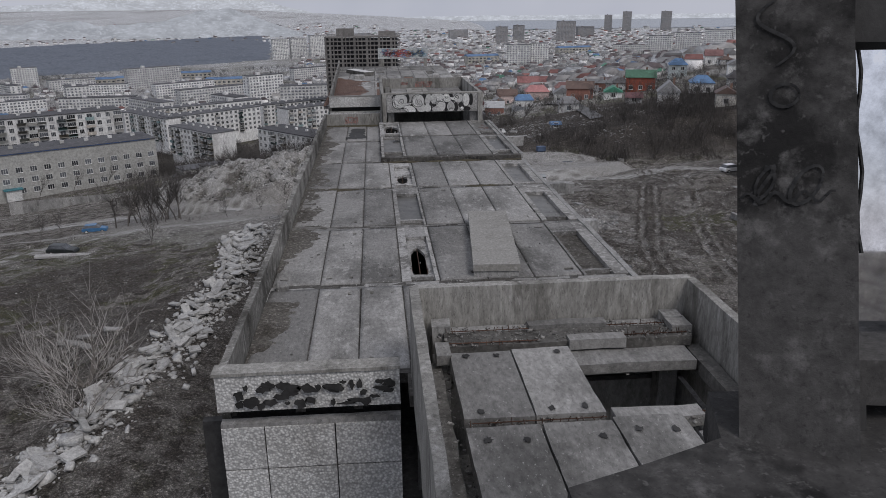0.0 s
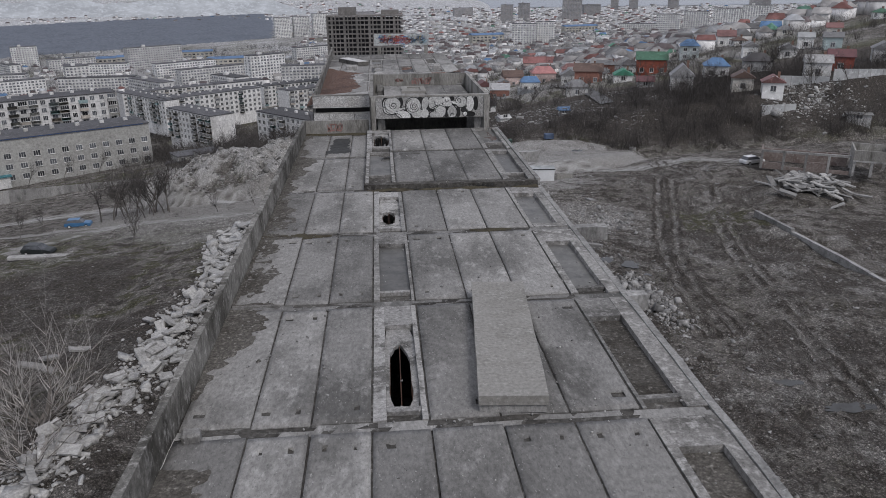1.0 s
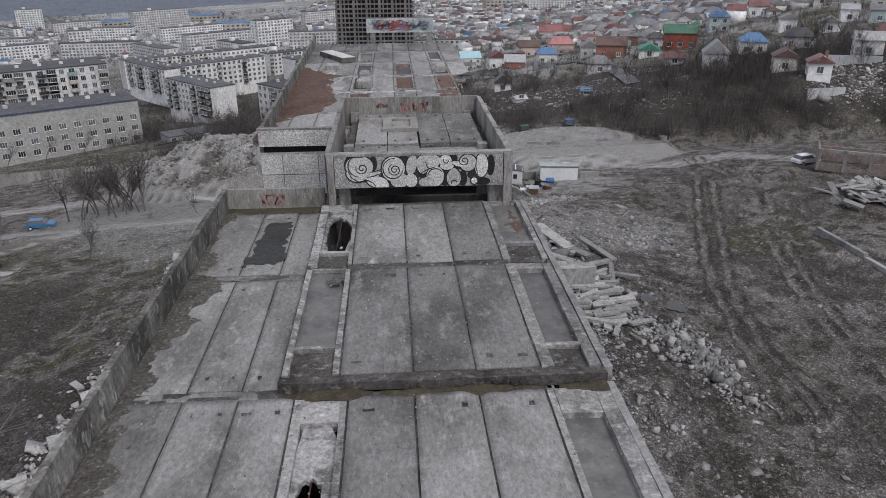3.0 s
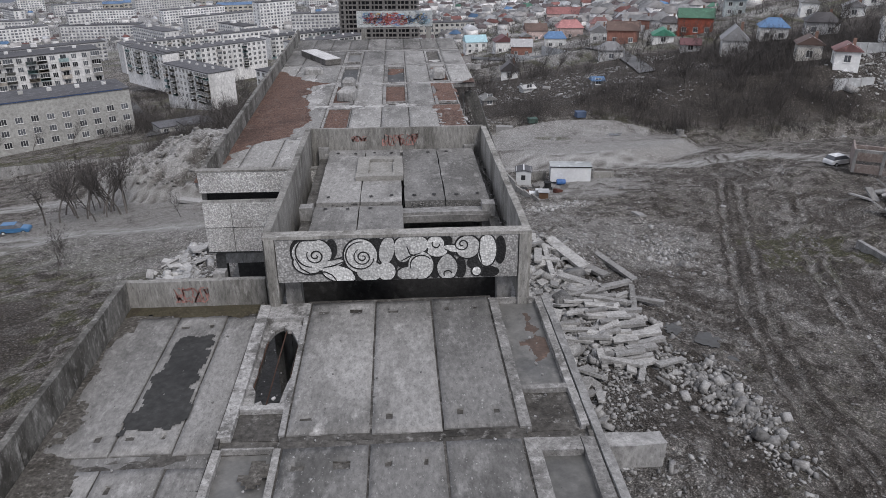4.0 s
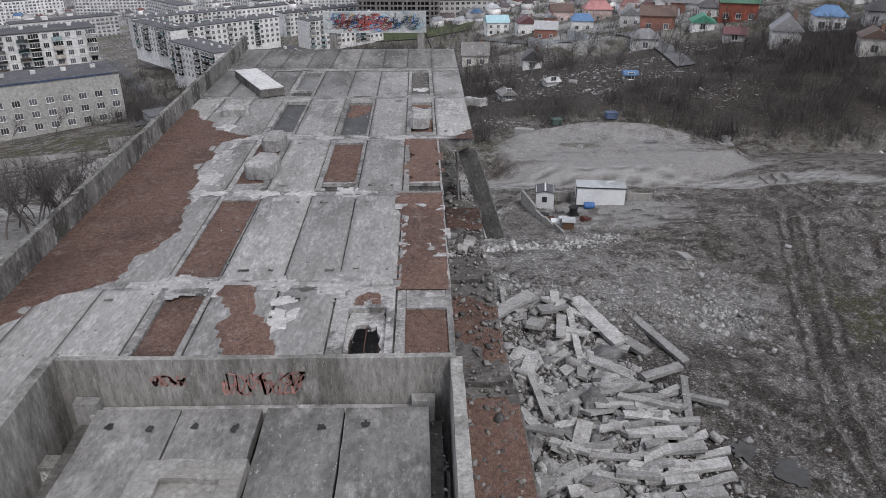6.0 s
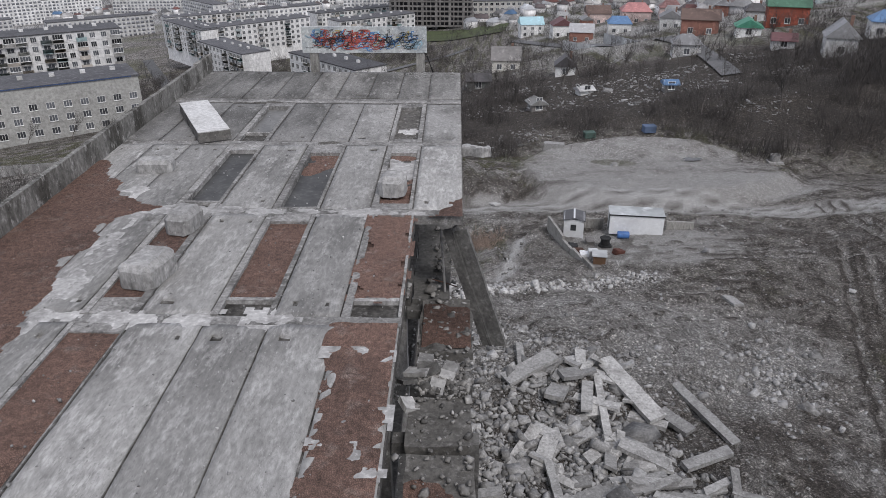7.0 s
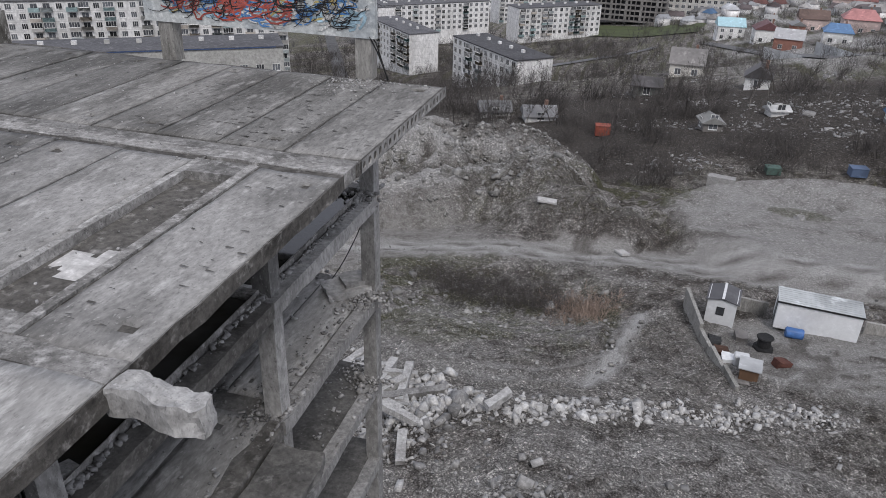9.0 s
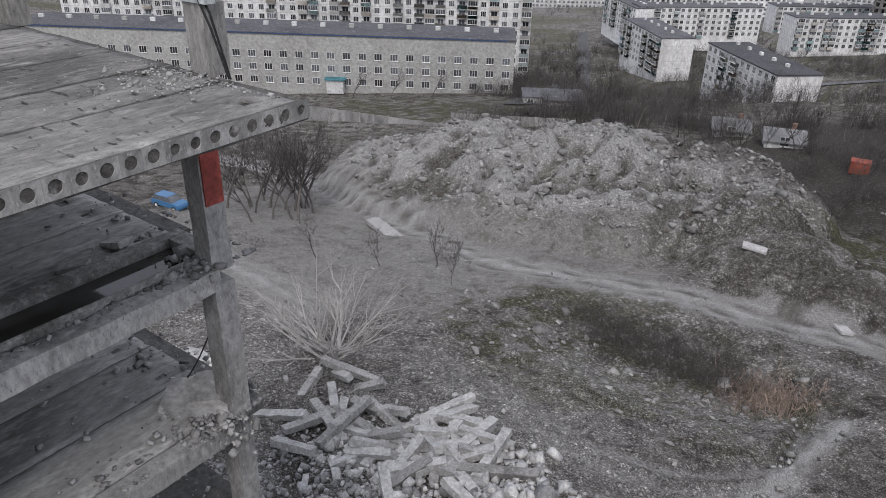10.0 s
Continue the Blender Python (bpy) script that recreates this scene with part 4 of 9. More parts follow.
def raised_box(y0, y1, seed, xl=-0.3, xr=6.4):
    """The lift-head storey: four parapet walls round a sunken deck of slabs."""
    at = lambda x, y: (lean(x, y), y)
    parapet(*at(xl, y0), *at(xl, y1), ROOF - 0.2, 26.15, 0.2, seed)
    parapet(*at(xr, y0), *at(xr, y1), ROOF - 0.2, 26.1, 0.2, seed + 1)
    parapet(*at(xl, y1), *at(xr, y1), ROOF - 0.2, 26.12, 0.22, seed + 2)
    for x, yy in ((xl + 0.55, y0 + 0.35), (xr - 0.55, y0 + 0.35), (xl + 0.55, y0 + 4.2), (xr - 0.55, y0 + 4.2), (xl + 0.55, y1 - 0.4), (xr - 0.55, y1 - 0.4)):
        bm = worn_box(lean(x, yy) - 0.2, lean(x, yy) + 0.2, yy - 0.2, yy + 0.2, 21.3, 25.42, 0.4, 0.02, seed)
        part("column", bm, OLDC, building)
    # walls added to keep light out below; the front one is shade-dark
    for xa, xb, ya, yb in ((xl, xl + 0.2, y0, y1), (xr - 0.2, xr, y0, y1), (xl, xr, y1 - 0.2, y1), (xl, xr, y0 + 2.4, y0 + 2.6)):
        yc = (ya + yb) / 2
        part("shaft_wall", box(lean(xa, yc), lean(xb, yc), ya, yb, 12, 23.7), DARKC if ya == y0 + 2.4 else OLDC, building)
    part("shaft_floor", worn_box(lean(xl + 0.2, y0), lean(xr - 0.2, y0), y0 + 0.2, y1 - 0.2, 21.6, 21.9, 0.8, 0.03, seed + 7), OLDC, building)
    for yy in (y0 + 4.2, y1 - 0.4, y0 + 0.35):
        bm = worn_box(lean(xl + 0.6, yy), lean(xr - 0.6, yy), yy - 0.22, yy + 0.22, 24.85, 25.2, 0.5, 0.02, seed + 5)
        part("beam", bm, OLDC, building)


raised_box(5.9, 17.9, 50, -0.14, 6.05)
raised_box(54.1, 65.2, 60)


def box_slab(x0, x1, y0, y1, z, seed, name="deck_slab"):
    bm = worn_box(x0, x1, y0, y1, z - 0.22, z, 0.35, 0.022, seed)
    for v in bm.verts:
        v.co.x = lean(v.co.x, v.co.y)
    ob = part(name, bm, STAINED_SHADED if name in ("ledge", "gutter") else SLAB, building)
    if name == "deck_slab":
        for k, (a, b) in enumerate(((0.25, 0.08), (0.75, 0.09), (0.25, 0.92), (0.75, 0.91))):
            if (k * 7 + seed) % 5 == 0:
                continue
            px_, py_ = x0 + (x1 - x0) * a, y0 + (y1 - y0) * b
            # flat near-black disc on the surface stands in for a sunken pocket
            hole = bmesh.new()
            hole.faces.new([hole.verts.new((lean(u, v), v, z + 0.026)) for u, v in jagged(px_, py_, 0.075, 0.1, 14, seed + k, 0.5, 2)])
            part("lifting_pocket", hole, DARKC, ob)
    return ob


# the far box's deck: slabs with an opening
for x0, x1, y0, y1 in ((0.5, 1.85, 58.75, 64.5), (1.88, 3.18, 58.75, 64.5), (3.27, 4.55, 58.75, 64.5), (4.58, 5.95, 58.75, 64.5), (0.5, 1.85, 55.7, 58.35), (1.88, 3.2, 55.7, 58.35)):
    box_slab(x0, x1, y0, y1, 25.34, int(x0 * 10 + y0))
box_slab(3.2, 5.9, 57.95, 58.5, 25.12, 8, "beam")
box_slab(2.0, 3.6, 55.1, 55.5, 25.4, 9, "loose_kerb")
# a broken concrete hatch frame on the deck
bm = bmesh.new()
for q in ((1.35, 2.95, 60.8, 61.2), (1.35, 2.95, 62.7, 63.1), (1.35, 1.75, 61.2, 62.7), (2.6, 2.95, 61.2, 62.7)):
    join(bm, worn_box(*q, 25.33, 25.5, 0.25, 0.04, 3))
join(bm, worn_box(1.7, 2.65, 61.15, 62.75, 25.33, 25.4, 0.25, 0.04, 4))
tagged(part("hatch_frame", bm, LID), "crumbled square concrete hatch frame on the deck", "hatch")
# the near box's deck
for x0, x1, y0, y1 in ((0.48, 1.7, 14.0, 16.5), (1.73, 2.92, 14.0, 16.55), (0.48, 1.72, 8.5, 13.75), (1.76, 2.95, 8.5, 13.75), (3.0, 4.2, 8.5, 13.85), (4.25, 5.6, 8.5, 13.3)):
    box_slab(x0, x1, y0, y1, 25.3, int(x0 * 10 + y0))
box_slab(2.95, 5.5, 16.2, 16.75, 25.06, 12, "beam")
box_slab(0.45, 5.65, 16.72, 17.3, 25.26, 14, "ledge")
box_slab(3.0, 4.2, 16.66, 16.86, 25.33, 15, "loose_kerb")
box_slab(2.3, 4.0, 17.28, 17.56, 25.36, 13, "loose_kerb")
box_slab(0.2, 0.5, 16.35, 16.75, 25.34, 16, "loose_kerb")
box_slab(5.3, 5.75, 16.9, 17.45, 25.4, 17, "loose_kerb")
box_slab(3.05, 4.6, 13.8, 14.15, 25.28, 18, "loose_kerb")
box_slab(0.2, 5.75, 17.3, 17.75, 25.0, 19, "gutter")
# bent rust bars standing out of the beams
r = random.Random(17)
for x0, x1, y, n, tall in ((0.5, 2.3, 17.28, 16, 0.12), (4.0, 5.5, 17.3, 14, 0.12), (0.5, 2.4, 16.74, 15, 0.09), (4.2, 5.6, 16.8, 24, 0.17), (0.6, 2.9, 13.86, 18, 0.1), (4.6, 5.7, 13.9, 12, 0.1), (2.4, 5.9, 54.9, 16, 0.12)):
    bm = bmesh.new()
    for k in range(n):
        x = x0 + (x1 - x0) * (k + r.uniform(-0.35, 0.35)) / n
        h = tall * r.uniform(0.5, 1.4)
        bmesh.ops.create_cone(bm, segments=4, radius1=0.008, radius2=0.008, depth=h, matrix=pose(lean(x, y), y, 25.26 + h * 0.35, r.gauss(0, 35), r.gauss(0, 30)))
    bmesh.ops.create_cone(bm, segments=4, radius1=0.012, radius2=0.012, depth=x1 - x0, matrix=pose(lean((x0 + x1) / 2, y), y + 0.03, 25.28, 0, 90))
    part("reinforcing_bar", bm, RUST, building)
r = random.Random(18)
# crumbs and clods along the ledges of the sunken decks
for k, (xa, xb, ya, yb, z, n) in enumerate(((0.3, 5.7, 16.7, 17.6, 25.27, 420), (0.1, 0.5, 8.6, 16.6, 25.0, 160), (0.5, 5.6, 13.6, 14.05, 25.25, 160), (0.5, 6.0, 58.2, 58.8, 25.3, 200), (5.9, 6.3, 55.5, 64.5, 25.1, 160))):
    s_ = np.abs(rng.normal(0, 0.022, (n, 1))) + 0.008
    yy = rng.uniform(ya, yb, n)
    v_, f_ = chunks(np.stack([rng.uniform(xa, xb, n) - SKEW * (yy - 36), yy, np.full(n, z)], -1), s_ * rng.uniform(0.6, 1.6, (n, 3)) * np.array([1, 1, 0.6]), 0.6)
    mesh_np("ledge_crumbs", v_, f_, DARKRUB, "dark crumbs of concrete along the sunken deck's ledge", "debris")
for xw, ya, yb in ((0.16, 8.5, 16.6), (5.72, 8.5, 16.8), (0.25, 55.6, 64.6), (6.0, 55.6, 64.6)):
    bm = worn_box(xw - 0.16, xw + 0.16, ya, yb, 24.7, 25.0, 0.4, 0.03, int(ya + xw))
    for v in bm.verts:
        v.co.x = lean(v.co.x, v.co.y)
    part("side_beam", bm, STAINED_SHADED, building)

# inside: floors, core walls, columns; floors and some columns darkened for shade
for k, z in enumerate((21, 18, 15, 12, 9, 6, 3)):
    for y0 in range(18, 102, 12):
        x1 = 6.6 if y0 < 54 else (6.2 if z < 21 or y0 < 78 else 4.7)
        if z == 21 and y0 == 54:
            continue
        bm = worn_box(-4.2 if y0 < 60 else -5.0, x1, y0 + (-11.5 if y0 == 18 else 0.05), y0 + (11.95 if y0 < 90 else 12.65), z - 0.24, z, 1.5, 0.03, k * 9 + y0)
        for v in bm.verts:
            v.co.x = lean(v.co.x, v.co.y)
        part("floor_slab", bm, DAMP_SHADED, building)
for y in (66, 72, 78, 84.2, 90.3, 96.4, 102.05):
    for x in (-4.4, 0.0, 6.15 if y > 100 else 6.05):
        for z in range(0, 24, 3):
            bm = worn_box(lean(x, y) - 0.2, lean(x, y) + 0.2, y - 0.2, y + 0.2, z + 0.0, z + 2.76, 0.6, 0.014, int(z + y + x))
            # columns by the fallen strip get a darker copy for interior shade
            part("column", bm, DAMP_SHADED if y < 84 else OLDC, building)
    for z in range(3, 25, 3):
        bm = worn_box(lean(-4.6, y), lean(6.2, y), y - 0.2, y + 0.2, z - 0.62, z - 0.25, 0.8, 0.02, z + int(y))
        part("beam", bm, OLDC, building)
# facade panels of the long sides
for y in range(18, 54, 6):
    for z in range(0, 24, 3):
        part("facade_panel", box(lean(-4.34, y), lean(-4.16, y), y + 0.02, y + 5.97, z + 0.02, z + 2.97), PEBBLE, building)
        if z < 22:
            part("facade_panel", box(lean(6.62, y), lean(6.8, y), y + 0.02, y + 5.97, z + 0.02, z + 2.4), WALLC, building)
for y in range(70, 100, 6):
    for z in range(0, 24, 3):
        part("facade_panel", box(far_left(y) - 0.2, far_left(y) - 0.05, y + 0.02, y + 5.97, z + 0.02, z + 2.6), PEBBLE, building)


def wing_face(y, xl, seed, rows):
    """Pebble-dashed end of a wing: a parapet panel above a slot, then rows of facade panels."""
    z = ROOF + 0.87
    ob = part("end_parapet", worn_box(xl, -0.3, y - 0.14, y + 0.1, z - 0.82, z, 0.5, 0.008, seed), PEBBLE, building, "pebble-dashed parapet panel with flaking coat")
    part("coping", worn_box(xl - 0.05, -0.28, y - 0.16, y + 0.14, z, z + 0.07, 0.5, 0.012, seed), WALLC, ob)
    # black sheet behind the slot, painted in as its shade
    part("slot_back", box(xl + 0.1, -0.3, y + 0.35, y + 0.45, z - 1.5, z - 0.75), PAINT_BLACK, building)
    part("ledge", worn_box(xl, -0.3, y - 0.1, y + 0.06, z - 1.25, z - 1.16, 0.5, 0.02, seed), OLDC, building)
    for row in range(rows):
        zt = z - 1.25 - row * 1.02
        w = -0.3 - xl
        for c, (a, b) in enumerate(((0.0, 0.24), (0.24, 0.63), (0.63, 1.0))):
            part("facade_panel", worn_box(xl + a * w + 0.014, xl + b * w - 0.014, y - 0.12, y + 0.08, zt - 0.985, zt, 0.8, 0.006, seed + row * 3 + c), PEBBLE, building)


wing_face(16.8, -4.05, 70, 9)
wing_face(63.74, -4.75, 80, 2)
# near-black walls added behind the wing ends to stand for inner shade
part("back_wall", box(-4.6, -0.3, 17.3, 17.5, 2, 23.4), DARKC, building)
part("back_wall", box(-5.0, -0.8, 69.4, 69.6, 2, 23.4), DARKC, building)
part("column", worn_box(-3.6, -3.2, 59.8, 60.2, 0, 22.5, 0.8, 0.02, 4), OLDC, building)
bay(17, (-4.1, -2.66, -1.44, -0.22), "---")

# far half
G = dict(fill_label="tray filled with red clay gravel")
bay(66, BACK, "sss-ssh-"); tray(-0.75, 0.62, 66, GRAVEL, (-0.5, 0.46, 67.2, 71.55), small=False, depth=0.1, **G)
tray(3.7, 5.22, 66, pit=(4.08, 5.0, 67.4, 70.72), hole=(4.53, 69.15, 0.37, 1.05), seed=15); tray(5.22, 6.6, 66, GRAVEL, (5.46, 6.44, 66.5, 70.75), depth=0.07, **G)
bay(72, BACK, "sss-ssss"); tray(-0.75, 0.62, 72, GRAVEL, (-0.62, 0.56, 72.4, 77.45), small=False, depth=0.05, **G)
bay(78, BACK, "sss-s-s-"); tray(-0.75, 0.62, 78, GRAVEL, small=False, depth=0.05, **G); tray(2.25, 3.7, 78, GRAVEL, (2.45, 3.56, 79.0, 83.25), depth=0.08, **G); tray(5.22, 6.6, 78, GRAVEL, (5.42, 6.5, 79.05, 83.8), depth=0.06, **G)
EAST = (*BACK[:-1], 6.5, 8.02)
bay(84, EAST, "sss-s-s-s"); tray(-0.75, 0.62, 84, DARKSILT, (-0.5, 0.5, 84.7, 89.2)); tray(2.25, 3.7, 84, DARKSILT, (2.5, 3.58, 84.3, 88.95)); tray(5.22, 6.5, 84, MORTAR, (5.44, 6.38, 84.6, 89.0), fill_label="tray bottom of silt, red gravel and pale lime")
bay(90, EAST, "sss-sss-s"); tray(-0.75, 0.62, 90, SILT, (-0.5, 0.45, 91.4, 95.3)); tray(5.22, 6.5, 90, MORTAR, (5.38, 6.3, 90.6, 95.2))
bay(96.55, (-5.3, -3.55, -2.1, -0.65, 0.8, 2.25, 3.7, 5.1, 6.5, 8.02), "sssssssss")
for y in (66, 72, 78):
    cross_strip(-5.0, 6.6, y)
for y in (84, 90, 96.2, 96.5):
    cross_strip(-5.2, 8.0, y)
# hollow-core ends along the free edge
def cored_edge(y0, count, pitch, x, zc, half, rad, seed):
    """The open end of a hollow-core slab: a chipped face with round holes going in."""
    r = random.Random(seed)
    for k in range(count):
        bm = bmesh.new()
        yc = y0 + (k + 0.5) * pitch
        rr = rad * r.uniform(0.85, 1.1)
        ring = []
        corner = math.atan2(half, pitch / 2)
        steps = (-corner, corner, math.pi - corner, math.pi + corner, 2 * math.pi - corner)
        for q in range(16):
            a = steps[q // 4] + (steps[q // 4 + 1] - steps[q // 4]) * (q % 4) / 4
            c, s_ = math.cos(a), math.sin(a)
            m = min(pitch / 2 / abs(c) if abs(c) > 1e-6 else 9, half / abs(s_) if abs(s_) > 1e-6 else 9)
            ring.append((c, s_, m))
        jx = [r.uniform(-0.012, 0.012) for _ in ring]
        rows = [[bm.verts.new((lean(x, yc) + (0 if w else 0.2 * jx[q]) - d, yc + c * (m if w else rr), zc + s_ * (m if w else rr))) for q, (c, s_, m) in enumerate(ring)] for w, d in ((1, 0.0), (0, 0.003), (0, r.uniform(0.05, 0.16)))]
        for p, q in zip(rows, rows[1:]):
            for e in range(16):
                bm.faces.new((p[e - 1], p[e], q[e], q[e - 1]))
        # hole ends take a darker concrete, painting in the depth's shade
        bm.faces.new(rows[2]).material_index = 1
        part("slab_end", bm, [OLDC, DAMP_SHADED], building)


r = random.Random(77)
for x0, x1, y0, y1, n in ((2.4, 3.6, 96.9, 102.0, 40), (3.8, 5.0, 96.9, 102.0, 60), (5.2, 6.4, 96.9, 102.0, 55), (6.6, 7.9, 97.2, 101.8, 50), (6.7, 7.9, 90.4, 95.8, 30)):
    bm = bmesh.new()
    for k in range(n):
        x, y = r.uniform(x0, x1), y0 + 0.3 * round((r.uniform(y0, y1) - y0) / 0.3) + r.gauss(0, 0.05)
        a, b = r.uniform(0.02, 0.08), r.uniform(0.005, 0.014)
        z = ROOF + 0.017 + 0.00002 * k
        bm.faces.new([bm.verts.new((lean(x + u * a, y), y + v * b + 0.02 * u * r.uniform(-1, 1), z)) for u, v in ((-1, -1), (1, -1), (1, 1), (-1, 1))])
    tagged(part("scored_mark", bm, MORTAR, building), kind="stuff")
cored_edge(96.75, 20, 0.29, 8.04, ROOF - 0.14, 0.13, 0.078, 4)
part("beam_stub", worn_box(lean(8.0, 90), lean(8.0, 90) + 1.1, 89.75, 90.05, ROOF - 0.4, ROOF - 0.05, 0.08, 0.09, 7), OLDC, building)
# edge beams of the open floors
for z in (21, 18, 15, 12):
    for y0 in (84, 90, 96):
        bm = worn_box(6.05, 6.4, y0 + 0.05, y0 + 5.95, z - 0.3, z + 0.06, 0.4, 0.03, z + y0)
        for v in bm.verts:
            v.co.x = lean(v.co.x, v.co.y)
        # beams of the two nearer bays are coloured darker for interior shade
        part("edge_beam", bm, OLDC if y0 > 95 else STAINED_SHADED, building)
tray(4.85, 6.03, 96.5, WATER, (5.12, 5.98, 96.75, 101.95), z=21.2, small=False)
tray(4.85, 6.03, 90.4, WATER, (5.12, 5.98, 90.75, 96.0), z=21.2, small=False)
for z in (21.03, 18.03):
    for y0 in (84.2, 90.3, 96.5):
        for x0, x1 in ((0.3, 1.75), (1.75, 3.2), (3.2, 4.85)) if z > 20 else ((0.3, 1.75), (1.75, 3.2), (3.2, 4.6), (4.6, 6.0)):
            roof_slab(x0, x1, y0, z)
# lower slabs hanging beside the collapsed strip
for x0, x1, y0, y1, z, m in ((6.78, 8.3, 81.2, 84.0, 21.0, STAINED_SHADED), (6.7, 8.4, 66.5, 71.5, 21.0, STAINED_SHADED), (6.7, 8.25, 71.9, 77.2, 20.95, STAINED_SHADED), (6.65, 8.2, 77.4, 79.2, 21.0, STAINED_SHADED), (6.45, 7.6, 84.2, 89.6, 20.9, OLDC), (6.5, 7.6, 90.5, 95.5, 18.0, OLDC)):
    bm = worn_box(x0, x1, y0, y1, z - 0.24, z, 0.4, 0.09, int(y0))
    for v in bm.verts:
        v.co.x = lean(v.co.x, v.co.y)
    # dark concrete here mixes the strip's wetness with painted shade
    part("hanging_slab", bm, DAMP_SHADED if m is OLDC else m, building)
for y in (66, 72, 78, 84):
    for z in (21, 18):
        part("bracket_beam", worn_box(lean(6.3, y), lean(8.4, y), y - 0.2, y + 0.2, z - 0.6, z - 0.26, 0.4, 0.04, y), DAMP_SHADED, building)
for y in (72, 78):
    part("column", worn_box(lean(8.2, y) - 0.2, lean(8.2, y) + 0.2, y - 0.2, y + 0.2, 3, 20.4, 0.8, 0.03, y), DAMP_SHADED, building)


def slanted(name, a, b, w, d, material, parent, label="", category=""):
    """A bar or panel lying from a to b."""
    a, b = Vector(a), Vector(b)
    L = (b - a).length
    bm = worn_box(-w / 2, w / 2, -d / 2, d / 2, 0, L, 0.5, 0.02, int(L * 10))
    ob = part(name, bm, material, parent)
    ob.matrix_basis = Matrix.Translation(a) @ (b - a).to_track_quat("Z", "Y").to_matrix().to_4x4()
    return tagged(ob, label, category) if label else ob


# a channel beam that slid off the roof's edge and leans on the floor below
for off, w, d in (((0, 0, 0), 0.5, 0.1), ((0.22, -0.2, 0.02), 0.1, 0.42), ((-0.2, -0.14, 0.0), 0.1, 0.3)):
    slanted("leaning_beam", (8.46 + off[0], 83.95 + off[1], 19.5 + off[2]), (7.16 + off[0], 84.5 + off[1], 23.3 + off[2]), w, d, DAMP_SHADED, building)
slanted("leaning_bar", (7.95, 84.3, 20.9), (7.5, 84.55, 23.05), 0.14, 0.1, FRAGMENT, building)
slanted("leaning_bar", (6.9, 84.6, 20.9), (6.75, 84.7, 23.1), 0.05, 0.05, OLDC, building)
slanted("steel_bar", (7.3, 84.9, 20.95), (6.5, 84.4, 21.5), 0.03, 0.03, RUST, building)


# gravel and dirt layers on the roof
WETC = surface("wet_concrete", (0.05, 0.05, 0.048), (0.035, 0.035, 0.034), (0.075, 0.075, 0.072), big=0.8, fine=6, bump=0.08, rough=0.6, spec=0.15)
def layer(name, x0, x1, y0, y1, inside, material, z=ROOF, step=0.14, thick=0.05, parent=None, label=""):
    """A thin uneven layer that covers the cells for which inside(x, y) is positive, thinning to its ragged edge."""
    nx, ny = int((x1 - x0) / step), int((y1 - y0) / step)
    xs, ys = x0 + (np.arange(nx + 1)) * step, y0 + np.arange(ny + 1) * step
    gx, gy = np.meshgrid(xs, ys)
    val = np.array([[inside(x, y) + 0.5 * noise.noise(Vector((x * 0.9, y * 0.9, 3))) + 0.3 * noise.noise(Vector((x * 3, y * 3, 9))) for x in xs] for y in ys])
    bump = np.array([[noise.noise(Vector((x * 5, y * 5, 1))) for x in xs] for y in ys])
    gz = z - 0.03 + np.clip(val * 0.3, 0, thick) + bump * 0.012
    idx = np.arange((nx + 1) * (ny + 1)).reshape(ny + 1, nx + 1)
    quads = np.stack([idx[:-1, :-1], idx[:-1, 1:], idx[1:, 1:], idx[1:, :-1]], -1).reshape(-1, 4)
    keep = (val.ravel()[quads] > 0).any(1)
    px = gx - SKEW * (gy - 36)
    used, quads = np.unique(quads[keep], return_inverse=True)
    ob = mesh_np(name, np.stack([px, gy, gz], -1).reshape(-1, 3)[used], quads.reshape(-1, 4), material, label, "", "stuff", True, parent or building)
    return ob


layer("gravel_layer", -5.0, -0.5, 64.2, 88.4, lambda x, y: min(1.3 * (float(np.interp(y, (64.5, 67.5, 70.9, 72.3, 73.6, 75.2, 78.3, 80, 83.4, 84.2, 85, 87, 88.2), (-5.2, -4.4, -3.7, -1.9, -1.8, -1.35, -1.7, -2.15, -2.1, -1.1, -2.6, -3.8, -4.6))) - x), 0.7, (88.3 - y) * 0.8), GRAVEL, thick=0.06)
layer("gravel_layer", 0.6, 2.8, 66.2, 72.0, lambda x, y: 0.62 - abs(x - (1.45 + 0.28 * (71 - y))) - 0.1 * abs(y - 69.8), GRAVEL, z=ROOF + 0.01, thick=0.04)
layer("gravel_layer", 4.2, 4.9, 70.85, 71.75, lambda x, y: min(x - 4.28, 4.84 - x, y - 70.95, 71.6 - y) + 0.12, GRAVEL, z=ROOF + 0.01, step=0.09, thick=0.03)
BED = ROOF - 0.14
layer("gravel_layer", 2.2, 3.8, 84.4, 89.0, lambda x, y: min(x - 2.52, 3.56 - x) + 0.2 if y > 87.5 + 0.4 * math.sin(x * 4) else -1, GRAVEL, z=BED, step=0.09, thick=0.05, label="red clay gravel washed into the tray")
layer("gravel_layer", 5.2, 6.5, 84.8, 89.5, lambda x, y: min(x - 5.46, 6.36 - x) + 0.15 if (y < 86.8 + 0.3 * math.sin(x * 5) or y > 88.6) else -1, GRAVEL, z=BED, step=0.09, thick=0.05)
layer("lime_crust", 5.2, 6.5, 84.8, 89.5, lambda x, y: min(x - 5.46, 6.36 - x) + 0.1 + 0.12 * math.sin(y * 3.7) if 86.8 < y < 88.5 + 0.2 * math.sin(x * 6) else -1, PALE, z=BED + 0.03, step=0.09, thick=0.03, label="pale lime crust dried in the tray")
